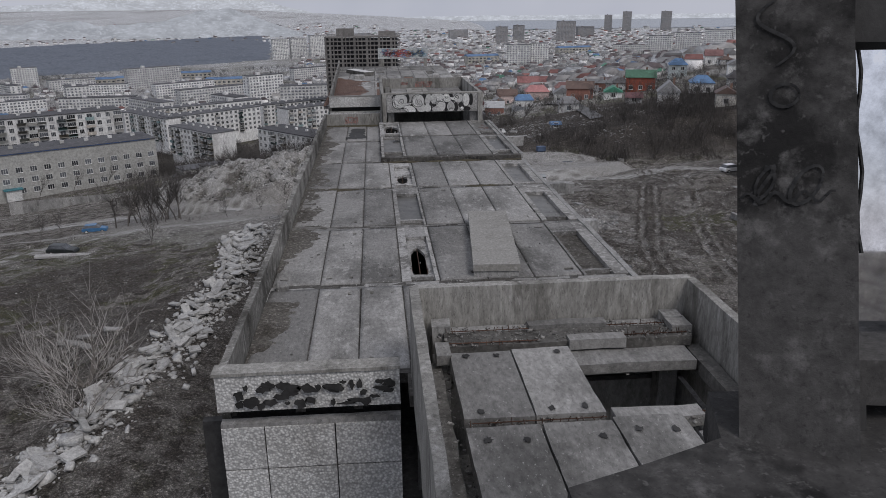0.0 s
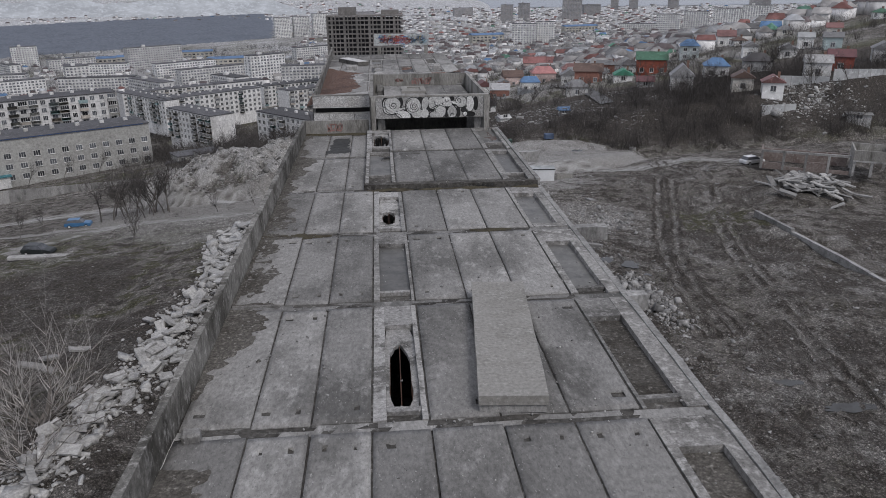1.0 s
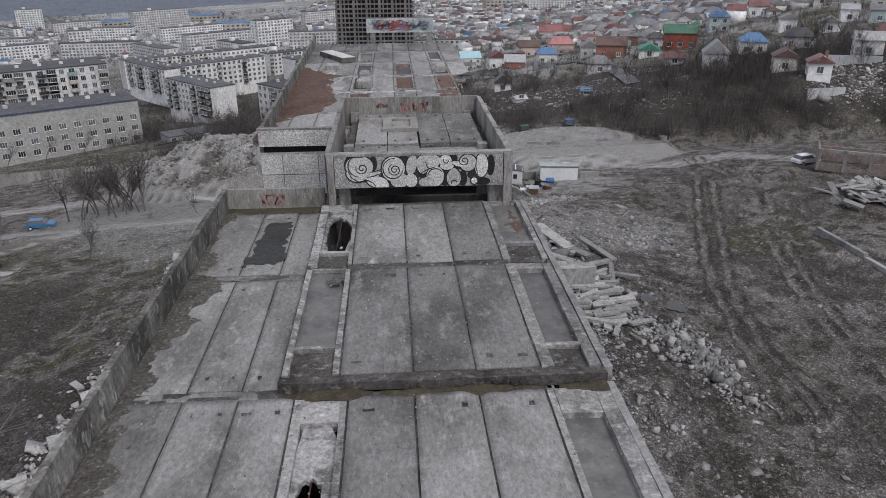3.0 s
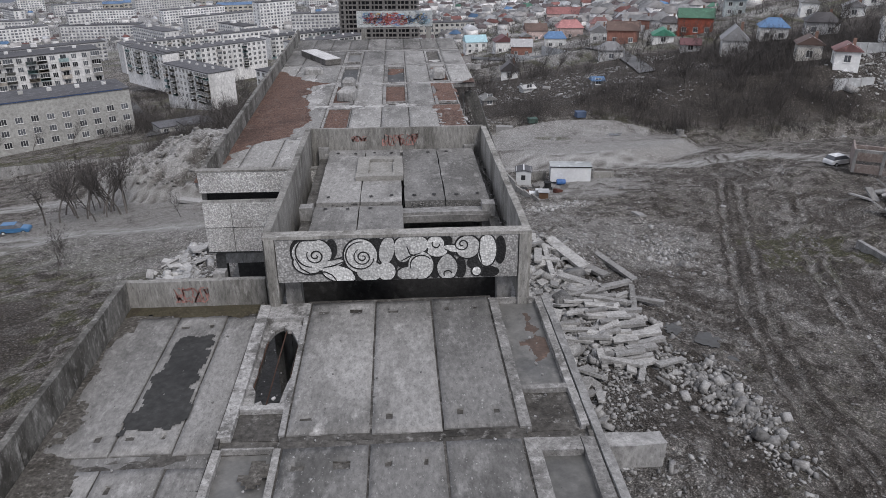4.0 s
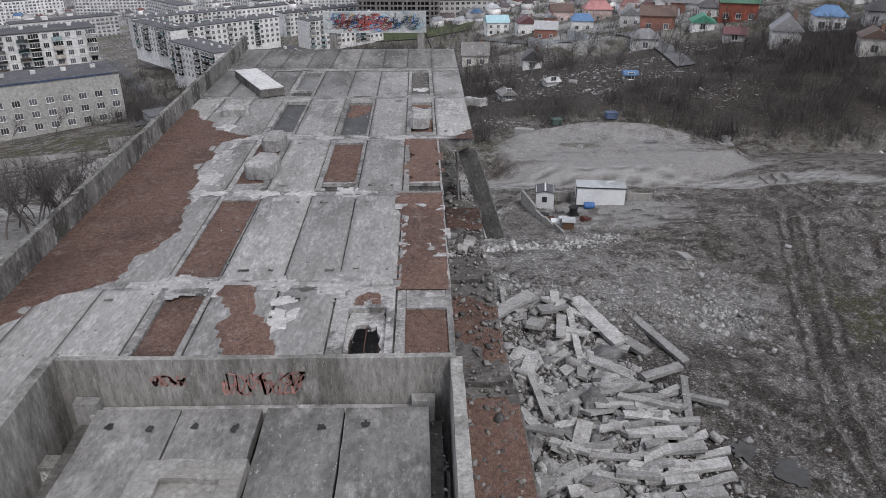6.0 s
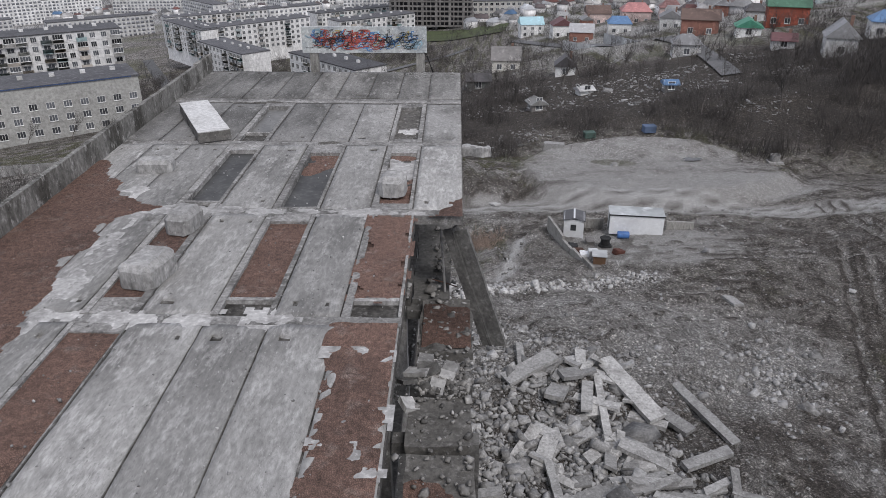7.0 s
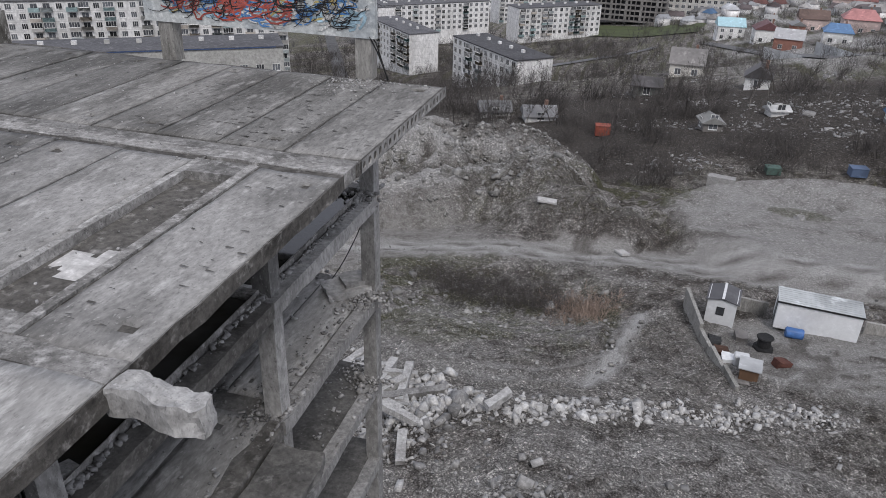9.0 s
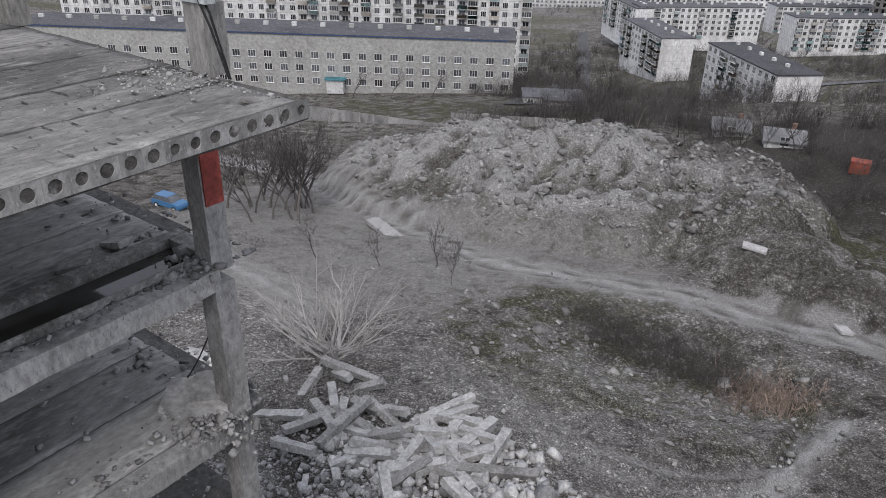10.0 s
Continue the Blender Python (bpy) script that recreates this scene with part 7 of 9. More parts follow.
def spread_bush(label, seed, stems, reach, mats):
    """A low bush of long arching limbs that fork into thin twigs."""
    r = random.Random(seed)
    t = thing("spreading_bush", label, "bush", pose(0, 0, -500))
    limb, twig = bmesh.new(), bmesh.new()

    def tube(bm, a, b, ra, rb, sides):
        q = (b - a).to_track_quat("Z", "Y")
        ring = [[bm.verts.new(c + q @ Vector((rad * math.cos(2 * math.pi * k / sides), rad * math.sin(2 * math.pi * k / sides), 0))) for k in range(sides)] for c, rad in ((a, ra), (b, rb))]
        for k in range(sides):
            bm.faces.new((ring[0][k - 1], ring[0][k], ring[1][k], ring[1][k - 1]))

    def run(p, d, length, rad, level):
        steps = 6 if level == 0 else 3
        for k in range(steps):
            d = (d + Vector((r.gauss(0, 0.16), r.gauss(0, 0.16), r.gauss(0.03, 0.12)))).normalized()
            e = p + d * length / steps
            tube(limb if level == 0 else twig, p, e, rad * (1 - 0.85 * k / steps), rad * (1 - 0.85 * (k + 1) / steps), 4 if level == 0 else 3)
            if level < 2 and k > 0:
                for _ in range(2 if level == 0 else 1):
                    side = Vector((r.gauss(0, 1), r.gauss(0, 1), r.gauss(0.3, 0.6))).normalized()
                    run(e, (d + 0.75 * side).normalized(), length * r.uniform(0.3, 0.5), rad * (1 - 0.85 * k / steps) * 0.5, level + 1)
            p = e

    for k in range(stems):
        a, up = r.uniform(0, 2 * math.pi), r.uniform(0.15, 1.3)
        run(Vector((r.gauss(0, 0.15), r.gauss(0, 0.15), -0.1)), Vector((math.cos(a), math.sin(a), up)).normalized(), reach * r.uniform(0.6, 1.1), 0.06 * r.uniform(0.6, 1.3), 0)
    part("trunk", limb, mats[0], t)
    part("crown", twig, mats[1], t)
    return t


bush_a = spread_bush("low spreading bare bush with long pale limbs", 5, 22, 3.6, (PALETREE, PALETREE))
bush_b = spread_bush("tangled bare bush growing beside the rubble heap", 6, 24, 4.0, (BARK, PALETREE))
tree_a = make_tree("tall bare tree with fine upright twigs", 3, 9.0, 0.5, (BARK, TWIG), levels=3, forks=3, trunk=0.12, start=0.45)
tree_b = make_tree("bare young tree with thin dark twigs", 5, 6.0, 0.5, (BARK, TWIG), levels=3, forks=3, trunk=0.08)
r = random.Random(4)


def plant_at(kind, x, y, s=1.0):
    t = copy_thing(kind, pose(x, y, height(x, y) - 0.05, 0, 0, r.uniform(0, 360)))
    t.scale = (s, s, s)


plant_at(bush_b, -25.9, 60.2, 1.9); plant_at(bush_b, -30.5, 64.5, 1.1); plant_at(bush_b, -24.2, 54.5, 1.1)
plant_at(bush_a, -14.8, 123.6, 2.0); plant_at(bush_a, -18.5, 128, 0.8)
for _ in range(22):
    plant_at(tree_a, -46 + r.gauss(0, 3.5), 146 + r.gauss(0, 3), r.uniform(0.9, 1.35))
for x, y in ((-36.3, 112), (-38, 118), (-60, 138), (-62, 133), (-30, 137), (-20, 142), (-24, 139), (-16, 139)):
    plant_at(tree_b, x, y, r.uniform(0.7, 1.1))
for _ in range(280):
    x, y = r.uniform(-50, 130), r.uniform(165, 250)
    if y < np.interp(x, EDGE_X, EDGE_Y) + 4:
        continue
    if x < 5 and y < 205:
        continue
    plant_at(r.choice((tree_a, tree_b)), x, y, r.uniform(0.6, 1.1))
for _ in range(60):
    plant_at(r.choice((tree_a, tree_b)), r.uniform(-140, -40), r.uniform(232, 400), r.uniform(0.8, 1.3))
for x, y in ((-84, 226), (-92, 221), (-100, 217)):
    plant_at(tree_a, x, y, 0.9)
for o in (tree_a, tree_b, bush_a, bush_b):
    for c in list(o.children):
        bpy.data.objects.remove(c)
    bpy.data.objects.remove(o)


def thicket(name, x, y, tall, material, label, twigs=38, blade=0.03, wide=0.9):
    """Brushwood: clumps of thin forked stems."""
    n = len(x)
    base = drop(x, y, -0.1)
    cl = np.repeat(np.arange(n), twigs)
    m = len(cl)
    hgt = tall[cl] * rng.uniform(0.5, 1.15, m)
    a = rng.uniform(0, 2 * math.pi, m)
    off = rng.normal(0, 0.55 * wide, (m, 2))
    out = rng.uniform(0.05, 0.7, m) * hgt * wide ** 0.5
    p0 = base[cl] + np.stack([off[:, 0], off[:, 1], np.zeros(m)], -1)
    p1 = p0 + np.stack([out * np.cos(a), out * np.sin(a), hgt], -1)
    vs, fs = [], []
    count = 0
    for q0, q1, w in ((p0, p1, blade), *[(p0 + (p1 - p0) * t, p0 + (p1 - p0) * t + np.stack([rng.normal(0, .28, m) * hgt, rng.normal(0, .28, m) * hgt, rng.uniform(.15, .45, m) * hgt], -1), blade * 0.7) for t in (0.35, 0.55, 0.75)]):
        b = rng.uniform(0, 2 * math.pi, m)
        sidev = np.stack([np.cos(b), np.sin(b), np.zeros(m)], -1) * (w * hgt[:, None] * 0.4 + 0.006)
        vs.append(np.stack([q0 - sidev, q0 + sidev, q1], 1).reshape(-1, 3))
        fs.append(np.arange(m * 3).reshape(-1, 3) + count)
        count += m * 3
    return mesh_np(name, np.concatenate(vs), np.concatenate(fs), material, label, "bushes")


def field_points(n, x0, x1, y0, y1, test):
    x, y = rng.uniform(x0, x1, n), rng.uniform(y0, y1, n)
    k = test(x, y)
    return x[k], y[k]


PLOTS = ((40, 198), (33, 217), (44, 246), (62, 240), (13, 206), (9, 236), (68, 226), (71, 208), (47, 217), (24, 252), (59, 188), (17, 186), (52, 205), (27, 203), (57, 222), (84, 214), (20, 222))
x, y = field_points(9500, -70, 150, 142, 262, lambda x, y: (bell(x, y, *MOUND, 0.1) < 0.05) & (bell(x, y, 33, 165, 19, 16) <= 0) & (y > np.interp(x, EDGE_X, EDGE_Y) + 2 * waves(x, y, 0.4, 3)) & (fbm(x, y, 0.06, 3, 2) > 0.12) & (y < 238 - 0.22 * np.maximum(x - 20, 0)) & ~((x > 24) & (x < 60) & (y > 197) & (y < 232) & (waves(x, y, 0.3, 6) > -0.55)) & ~((x < -55) & (y < 232)) & (bell(x, y, 103, 187, 16, 9) < 0.1) & (road_distance(x, y, ROADS[0]) > 4) & (fbm(x, y, 0.11, 3, 6) < 0.56 + 0.3 * (y < 190)) & ~np.any([np.hypot((x - a) / 1.5, y - b_) < 3.4 for a, b_ in PLOTS], axis=0))
thicket("brushwood", x, y, 1.2 + 4.4 * rng.uniform(0, 1, len(x)) ** 2 * (0.4 + fbm(x, y, 0.09, 3, 4)), TWIG, "dense dark leafless thicket in the valley", 24, 0.018, 1.6)
n = 420
scatter("slope_rubble", 103 + rng.normal(0, 6, n), 187 + rng.normal(0, 3.5, n), sizes(n, 0.4, 0.5), PALERUB, "pale broken stones dumped on the far slope", 0.5, 0.5)
n = 90
scatter("stone_heap", 85 + rng.normal(0, 2.6, n), 168 + rng.normal(0, 0.9, n), sizes(n, 0.35, 0.5), PALERUB, "small heap of pale stones by the dirt road", 0.6, 0.5, 0.4)
x, y = field_points(2600, -170, 0, 236, 470, lambda x, y: (waves(x, y, 0.08, 3) > -0.2))
x2, y2 = field_points(520, -82, -22, 236, 312, lambda x, y: (waves(x, y, 0.1, 5) > -0.5))
x, y = np.concatenate([x, x2]), np.concatenate([y, y2])
thicket("yard_bushes", x, y, rng.uniform(2.0, 5.0, len(x)), TWIG, "leafless bushes and trees between the apartment blocks", 26, 0.016, 1.8)
x, y = field_points(2700, 0, 420, 240, 600, lambda x, y: (waves(x, y, 0.1, 4) > -0.3))
thicket("garden_bushes", x, y, rng.uniform(1.8, 5.2, len(x)), TWIG, "bare garden shrubs and fruit trees among the houses", 20, 0.022, 1.6)
n = 420
scatter("garden_clutter", 42 + rng.normal(0, 9, n), 213 + rng.normal(0, 9, n), sizes(n, 0.24, 0.6), RUBBLE, "pale boards and junk lying in the garden plots", 0.3, 0.3)
for k, (a, b_) in enumerate(PLOTS):
    n = 70
    x, y = a + rng.normal(0, 3.2, n), b_ + rng.normal(0, 2.4, n)
    size = np.minimum(sizes(n, 0.17, 0.5), 0.3)
    p = drop(x, y)
    long_way = rng.uniform(0, 1, n) < 0.35
    s_ = size[:, None] * np.stack([np.where(long_way, rng.uniform(3, 6, n), rng.uniform(0.5, 2.5, n)), rng.uniform(0.5, 1.2, n), rng.uniform(0.2, 1.6, n)], -1)
    p[:, 2] += s_[:, 2] * 0.3
    v_, f_ = chunks(p, s_, 0.2, 0.1)
    mesh_np("garden_clutter", v_, f_, RUBBLE, "pale boards, sheets and junk lying in a garden plot", "debris")
x, y = field_points(700, -75, 45, 84, 160, lambda x, y: clear(x, y) & (waves(x, y, 0.25, 7) > 0.45) & ((x < -9) | (bell(x, y, 3, 140, 14, 9) > 0.1)))
thicket("dry_weeds", x, y, rng.uniform(0.3, 1.0, len(x)), TWIG, "dry brown weeds and low shrubs", 22, 0.03, 1.3)
x, y = field_points(420, -8, 10, 136, 145, lambda x, y: (road_distance(x, y, ROADS[0]) > 3.5) & (bell(x, y, 1.5, 140.8, 9, 3.6) + 0.4 * waves(x, y, 0.7, 4) > 0.35))
thicket("hollow_scrub", x, y, rng.uniform(0.4, 1.3, len(x)), TWIG, "dark leafless scrub in the hollow below the dirt road", 26, 0.02, 1.2)
x, y = 9.2 + rng.normal(0, 1.2, 60), 139.6 + rng.normal(0, 1.1, 60)
thicket("brush_heap", x, y, rng.uniform(0.4, 1.0, 60), surface("dead_brush", (0.27, 0.21, 0.17), (0.17, 0.13, 0.105), (0.37, 0.3, 0.25), big=0.1, fine=3, spread=0.35, island=True), "heap of rusty brown cut brushwood", 22, 0.09, 1.6)


# ---- vehicles and the builder's yard ----
def car(x, y, turn, colour, label, up=0.0):
    t = thing("car", label, "car", pose(x, y, height(x, y) + up, 0, 0, turn))
    paint = tint("car_paint", colour, 0.3)
    body = bmesh.new()
    prof = ((-2.15, 0.35), (-2.2, 0.75), (-2.05, 0.98), (-1.0, 1.02), (1.15, 0.98), (2.0, 0.85), (2.15, 0.6), (2.1, 0.32))
    sides = [[body.verts.new((px, s * 0.86, pz)) for px, pz in prof] for s in (-1, 1)]
    body.faces.new(sides[0]); body.faces.new(sides[1][::-1])
    for k in range(len(prof)):
        body.faces.new((sides[0][k - 1], sides[1][k - 1], sides[1][k], sides[0][k]))
    bmesh.ops.recalc_face_normals(body, faces=body.faces[:])
    bmesh.ops.bevel(body, geom=body.edges[:], offset=0.06, segments=2, affect="EDGES")
    part("body", body, paint, t)
    cab = bmesh.new()
    lo, hi = ((-1.95, 1.0), (1.05, 1.0)), ((-1.6, 1.5), (0.3, 1.5))
    v = [[cab.verts.new((px, s * w, pz)) for (px, pz), w in ((lo[0], .8), (lo[1], .8), (hi[1], .66), (hi[0], .66))] for s in (-1, 1)]
    cab.faces.new(v[0]); cab.faces.new(v[1][::-1])
    for k in range(4):
        cab.faces.new((v[0][k - 1], v[1][k - 1], v[1][k], v[0][k]))
    bmesh.ops.recalc_face_normals(cab, faces=cab.faces[:])
    part("cabin_glass", cab, GLASS_DARK, t)
    part("car_roof", box(-1.62, 0.32, -0.68, 0.68, 1.47, 1.54, 0.03), paint, t)
    for wx in (-1.35, 1.35):
        for wy in (-0.8, 0.8):
            bm = bmesh.new()
            bmesh.ops.create_cone(bm, cap_ends=True, segments=18, radius1=0.33, radius2=0.33, depth=0.22, matrix=pose(wx, wy, 0.33, 90))
            wheel = part("wheel", bm, PAINT_BLACK, t)
            bm = bmesh.new()
            bmesh.ops.create_cone(bm, cap_ends=True, segments=12, radius1=0.2, radius2=0.2, depth=0.25, matrix=pose(wx, wy, 0.33, 90))
            part("rim", bm, FRAME_WHITE, wheel)


car(63.6, 133.4, 18, (0.78, 0.79, 0.79), "white car parked on the dirt road")
car(-54.5, 138.5, 8, (0.06, 0.16, 0.3), "blue car parked on the dirt road")
car(-48.8, 111.5, -8, (0.03, 0.035, 0.035), "dark car parked by the rough verge")

WHITE_SHEET = surface("white_sheet_metal", (0.62, 0.63, 0.63), (0.5, 0.5, 0.5), (0.68, 0.69, 0.69), big=0.3, fine=3, rough=0.5, bump=0.05, contrast=0.08)
site = thing("site_container", "white windowless site container with a ribbed roof", "container", pose(23.9, 139.3, height(26.2, 139) + 0.05, 0, 0, -6))
part("body", box(0, 5.9, 0, 2.4, 0.0, 2.35, 0.02), WHITE_SHEET, site)
roof = part("container_roof", box(-0.08, 5.98, -0.08, 2.48, 2.35, 2.45), tint("grey_roof_sheet", (0.42, 0.44, 0.44), 0.5), site)
for k in range(7):
    part("roof_rib", box(0.0, 5.9, 0.15 + k * 0.33, 0.2 + k * 0.33, 2.45, 2.48), tint("grey_roof_sheet", (0.42, 0.44, 0.44), 0.5), roof)
part("dark_trim", box(-0.1, 6.0, -0.1, -0.06, 2.28, 2.42), PAINT_BLACK, site)
part("door", box(-0.02, 0.0, 0.5, 1.6, 0.05, 2.0), tint("dark_door", (0.1, 0.11, 0.11), 0.5), site)
bm = bmesh.new()
bmesh.ops.create_cone(bm, cap_ends=True, segments=20, radius1=0.42, radius2=0.42, depth=1.3, matrix=pose(0, 0, 0.42, 0, 90))
bmesh.ops.bevel(bm, geom=[e for e in bm.edges if e.is_boundary or len(e.link_faces) == 2 and e.calc_face_angle() > 1], offset=0.06, segments=2, affect="EDGES")
barrel = part("blue_tank", bm, tint("blue_plastic", (0.06, 0.14, 0.33), 0.4))
barrel.matrix_basis = pose(25.3, 138.3, height(25.3, 138.3), 0, 0, -4)
tagged(barrel, "blue plastic water tank lying by the container", "tank")
kiosk = thing("guard_cabin", "small white guard cabin with one window and a dark roof", "cabin", pose(18.7, 138.7, height(19.7, 139.2) + 0.02, 0, 0, -8))
part("body", box(0, 2.2, 0, 2.5, 0, 2.25, 0.02), WHITE_SHEET, kiosk)
bm = bmesh.new()
pts = ((-0.15, 2.2), (1.1, 2.5), (2.35, 2.2))
f0 = [bm.verts.new((a, -0.15, b)) for a, b in pts]; f1 = [bm.verts.new((a, 2.65, b)) for a, b in pts]
g0 = [bm.verts.new((a, -0.15, b - 0.07)) for a, b in pts]; g1 = [bm.verts.new((a, 2.65, b - 0.07)) for a, b in pts]
for k in (0, 1):
    bm.faces.new((f0[k], f0[k + 1], f1[k + 1], f1[k])); bm.faces.new((g0[k + 1], g0[k], g1[k], g1[k + 1])); bm.faces.new((g0[k], g0[k + 1], f0[k + 1], f0[k])); bm.faces.new((f1[k], f1[k + 1], g1[k + 1], g1[k]))
part("cabin_roof", bm, tint("dark_felt", (0.09, 0.09, 0.095), 0.8), kiosk)
part("roof_strip", box(1.0, 1.2, -0.16, 2.66, 2.5, 2.53), WHITE_SHEET, kiosk)
w = part("window", box(0.75, 1.35, -0.04, 0.0, 0.95, 1.65), PAINT_BLACK, kiosk)
part("pane", box(0.82, 1.28, -0.055, -0.04, 1.02, 1.58), GLASS_DARK, w)
for k, (xa, ya, xb, yb, h) in enumerate(((17.3, 141.2, 18.3, 135.7, 1.9), (18.3, 135.7, 19, 133.1, 0.9), (19, 133.1, 19.7, 130.5, 0.8), (19.7, 130.5, 20.4, 128.1, 0.6), (21.3, 142.1, 23.7, 141.8, 1.3), (30.7, 140.9, 33.7, 140.6, 1.0))):
    L = math.hypot(xb - xa, yb - ya)
    ob = part("yard_wall", worn_box(0, L, -0.14, 0.14, -0.3, h, 0.5, 0.03, k), WALLC)
    ob.matrix_basis = pose(xa, ya, min(height(xa, ya), height(xb, yb)), 0, 0, math.degrees(math.atan2(yb - ya, xb - xa)))
    tagged(ob, "low grey concrete block wall of the builders yard", "wall", "yard walls")
hut = thing("dog_kennel", "brown wooden kennel with a pale sheet roof", "kennel", pose(21.3, 130.4, height(21.3, 130.4), 0, 0, -8))
part("body", box(-0.6, 0.6, -0.6, 0.7, 0.1, 1.0, 0.02), tint("brown_boards", (0.17, 0.1, 0.06)), hut)
part("kennel_roof", box(-0.75, 0.75, -0.75, 0.9, 1.0, 1.07), tint("pale_sheet", (0.45, 0.46, 0.46)), hut)
part("pallet", box(-0.8, 1.0, -1.1, 0.7, -0.05, 0.1), tint("grey_boards", (0.2, 0.19, 0.18)), hut)
tank = part("white_tank", box(-0.5, 0.5, -0.4, 0.4, 0, 0.9, 0.08), WHITE_SHEET)
tank.matrix_basis = pose(20.9, 131.9, height(20.9, 131.9)); tagged(tank, "white plastic water cube beside the kennel", "tank")
stove = thing("rusty_machine", "dark round machine standing on a tyre", "machine", pose(22.7, 135, height(22.7, 135)))
for n_, z_, rr, dd in (("tyre", 0.2, 0.75, 0.4), ("drum", 0.75, 0.5, 0.7), ("lid", 1.15, 0.65, 0.1)):
    bm = bmesh.new()
    bmesh.ops.create_cone(bm, cap_ends=True, segments=16, radius1=rr, radius2=rr * 0.92, depth=dd, matrix=pose(0, 0, z_))
    bmesh.ops.bevel(bm, geom=bm.edges[:], offset=0.05, segments=2, affect="EDGES")
    part(n_, bm, PAINT_BLACK, stove)
scoop = part("excavator_bucket", worn_box(-0.55, 0.55, -0.35, 0.35, 0, 0.5, 0.2, 0.12, 3), surface("red_rust", (0.095, 0.04, 0.03), fine=6))
scoop.matrix_basis = pose(23.6, 132.6, height(23.6, 132.6), 0, 15, 30); tagged(scoop, "rust-red digger bucket lying on the ground", "bucket")
for x, y, m, lab in ((19.3, 134.9, PAINT_BLACK, "heap of dark scrap by the yard wall"), (19.7, 133.4, RUST, "heap of dark scrap by the yard wall"), (20.1, 132.3, WHITE_SHEET, "white bathtub by the yard wall"), (21.3, 136.3, tint("grey_boards", (0.2, 0.19, 0.18)), "grey boards on the yard floor")):
    ob = part("scrap", worn_box(-0.45, 0.45, -0.5, 0.5, 0, 0.5, 0.2, 0.14, int(x * 7)), m)
    ob.matrix_basis = pose(x, y, height(x, y)); tagged(ob, lab, "scrap")


def well_ring(x, y, rad, h, label):
    t = thing("concrete_ring", label, "concrete ring", pose(x, y, height(x, y)))
    bm = bmesh.new()
    n = 20
    rings = [[bm.verts.new((q * math.cos(2 * math.pi * k / n), q * math.sin(2 * math.pi * k / n), z)) for k in range(n)] for q, z in ((rad, -0.1), (rad, h), (rad * 0.8, h), (rad * 0.8, 0.1))]
    for p, q in zip(rings, rings[1:]):
        for k in range(n):
            bm.faces.new((p[k - 1], p[k], q[k], q[k - 1]))
    part("ring", bm, OLDC, t)
    part("foot", worn_box(-rad * 1.5, rad * 1.5, -rad * 1.3, rad * 1.3, -0.2, 0.12, 0.5, 0.04, 2), OLDC, t)


well_ring(55.5, 173, 0.75, 1.1, "grey concrete well ring on a square foot")
well_ring(29.3, 165.1, 0.4, 0.5, "small concrete manhole ring on the gravel pad")
for x, y, w, d, h, col, lab, nm in ((38.3, 183.4, 2.0, 1.5, 1.1, (0.1, 0.14, 0.22), "blue metal bin at the thicket's edge", "metal_bin"), (28.4, 183, 1.8, 1.4, 0.9, (0.08, 0.13, 0.11), "green metal bin at the thicket's edge", "metal_bin"), (5.3, 199.4, 2.3, 1.7, 1.6, (0.26, 0.07, 0.045), "orange-red metal box in the bushes", "metal_box")):
    t = thing(nm, lab, "bin", pose(x, y, height(x, y), 0, 0, 8))
    part("body", box(-w / 2, w / 2, -d / 2, d / 2, 0, h, 0.05), tint("bin_paint", col), t)
    part("rim", box(-w / 2 - .05, w / 2 + .05, -d / 2 - .05, d / 2 + .05, h, h + 0.08, 0.02), tint("bin_paint", col), t)
ob = part("culvert_head", worn_box(-1.6, 1.6, -0.6, 0.6, -0.4, 0.9, 0.4, 0.06, 5), OLDC)
ob.matrix_basis = pose(21.7, 175.5, height(21.7, 175.5), 0, 0, -10); tagged(ob, "grey concrete culvert head in the bank", "culvert")

# long low wall and roofless ruin beyond the tracks
wall_pts = ((52.2, 108.4), (53.2, 100.0), (54.2, 90.9), (54.6, 79.4), (54.6, 68.1))
for k, ((xa, ya), (xb, yb)) in enumerate(zip(wall_pts, wall_pts[1:])):
    L = math.hypot(xb - xa, yb - ya)
    ob = part("retaining_wall", worn_box(0, L - 0.05, -0.25, 0.25, -1, 1.0, 0.8, 0.04, k), OLDC)
    ob.matrix_basis = pose(xa, ya, min(height(xa, ya), height(xb, yb)), 0, 0, math.degrees(math.atan2(yb - ya, xb - xa)))
    tagged(ob, "low concrete foundation wall half buried in earth", "wall", "foundation walls")
ruin2 = thing("roofless_ruin", "roofless single-storey ruin of brick and concrete posts", "ruin", pose(62.5, 128.6, height(64, 127) + 0.45, 0, 0, -28))
ruin2.scale = (0.93, 1.0, 1.0)
BRICKY = surface("old_brick", (0.24, 0.2, 0.18), (0.15, 0.11, 0.1), (0.34, 0.32, 0.3), big=0.5, fine=5)
for k in range(5):
    part("post", worn_box(k * 3.6, k * 3.6 + 0.4, -0.2, 0.2, 0, 3.1, 0.5, 0.03, k), OLDC, ruin2)
for k in range(4):
    part("wall", worn_box(k * 3.6 + 0.4, k * 3.6 + 3.6, -0.12, 0.12, 0, (1.1, 0.5, 1.6, 0.6)[k], 0.5, 0.05, k), BRICKY, ruin2)
    part("beam", worn_box(k * 3.6, k * 3.6 + 3.6, -0.2, 0.2, 2.8, 3.15, 0.5, 0.03, k), OLDC, ruin2)
part("wall", worn_box(0, 0.25, 0.2, 6, 0, 2.9, 0.6, 0.05, 9), BRICKY, ruin2)
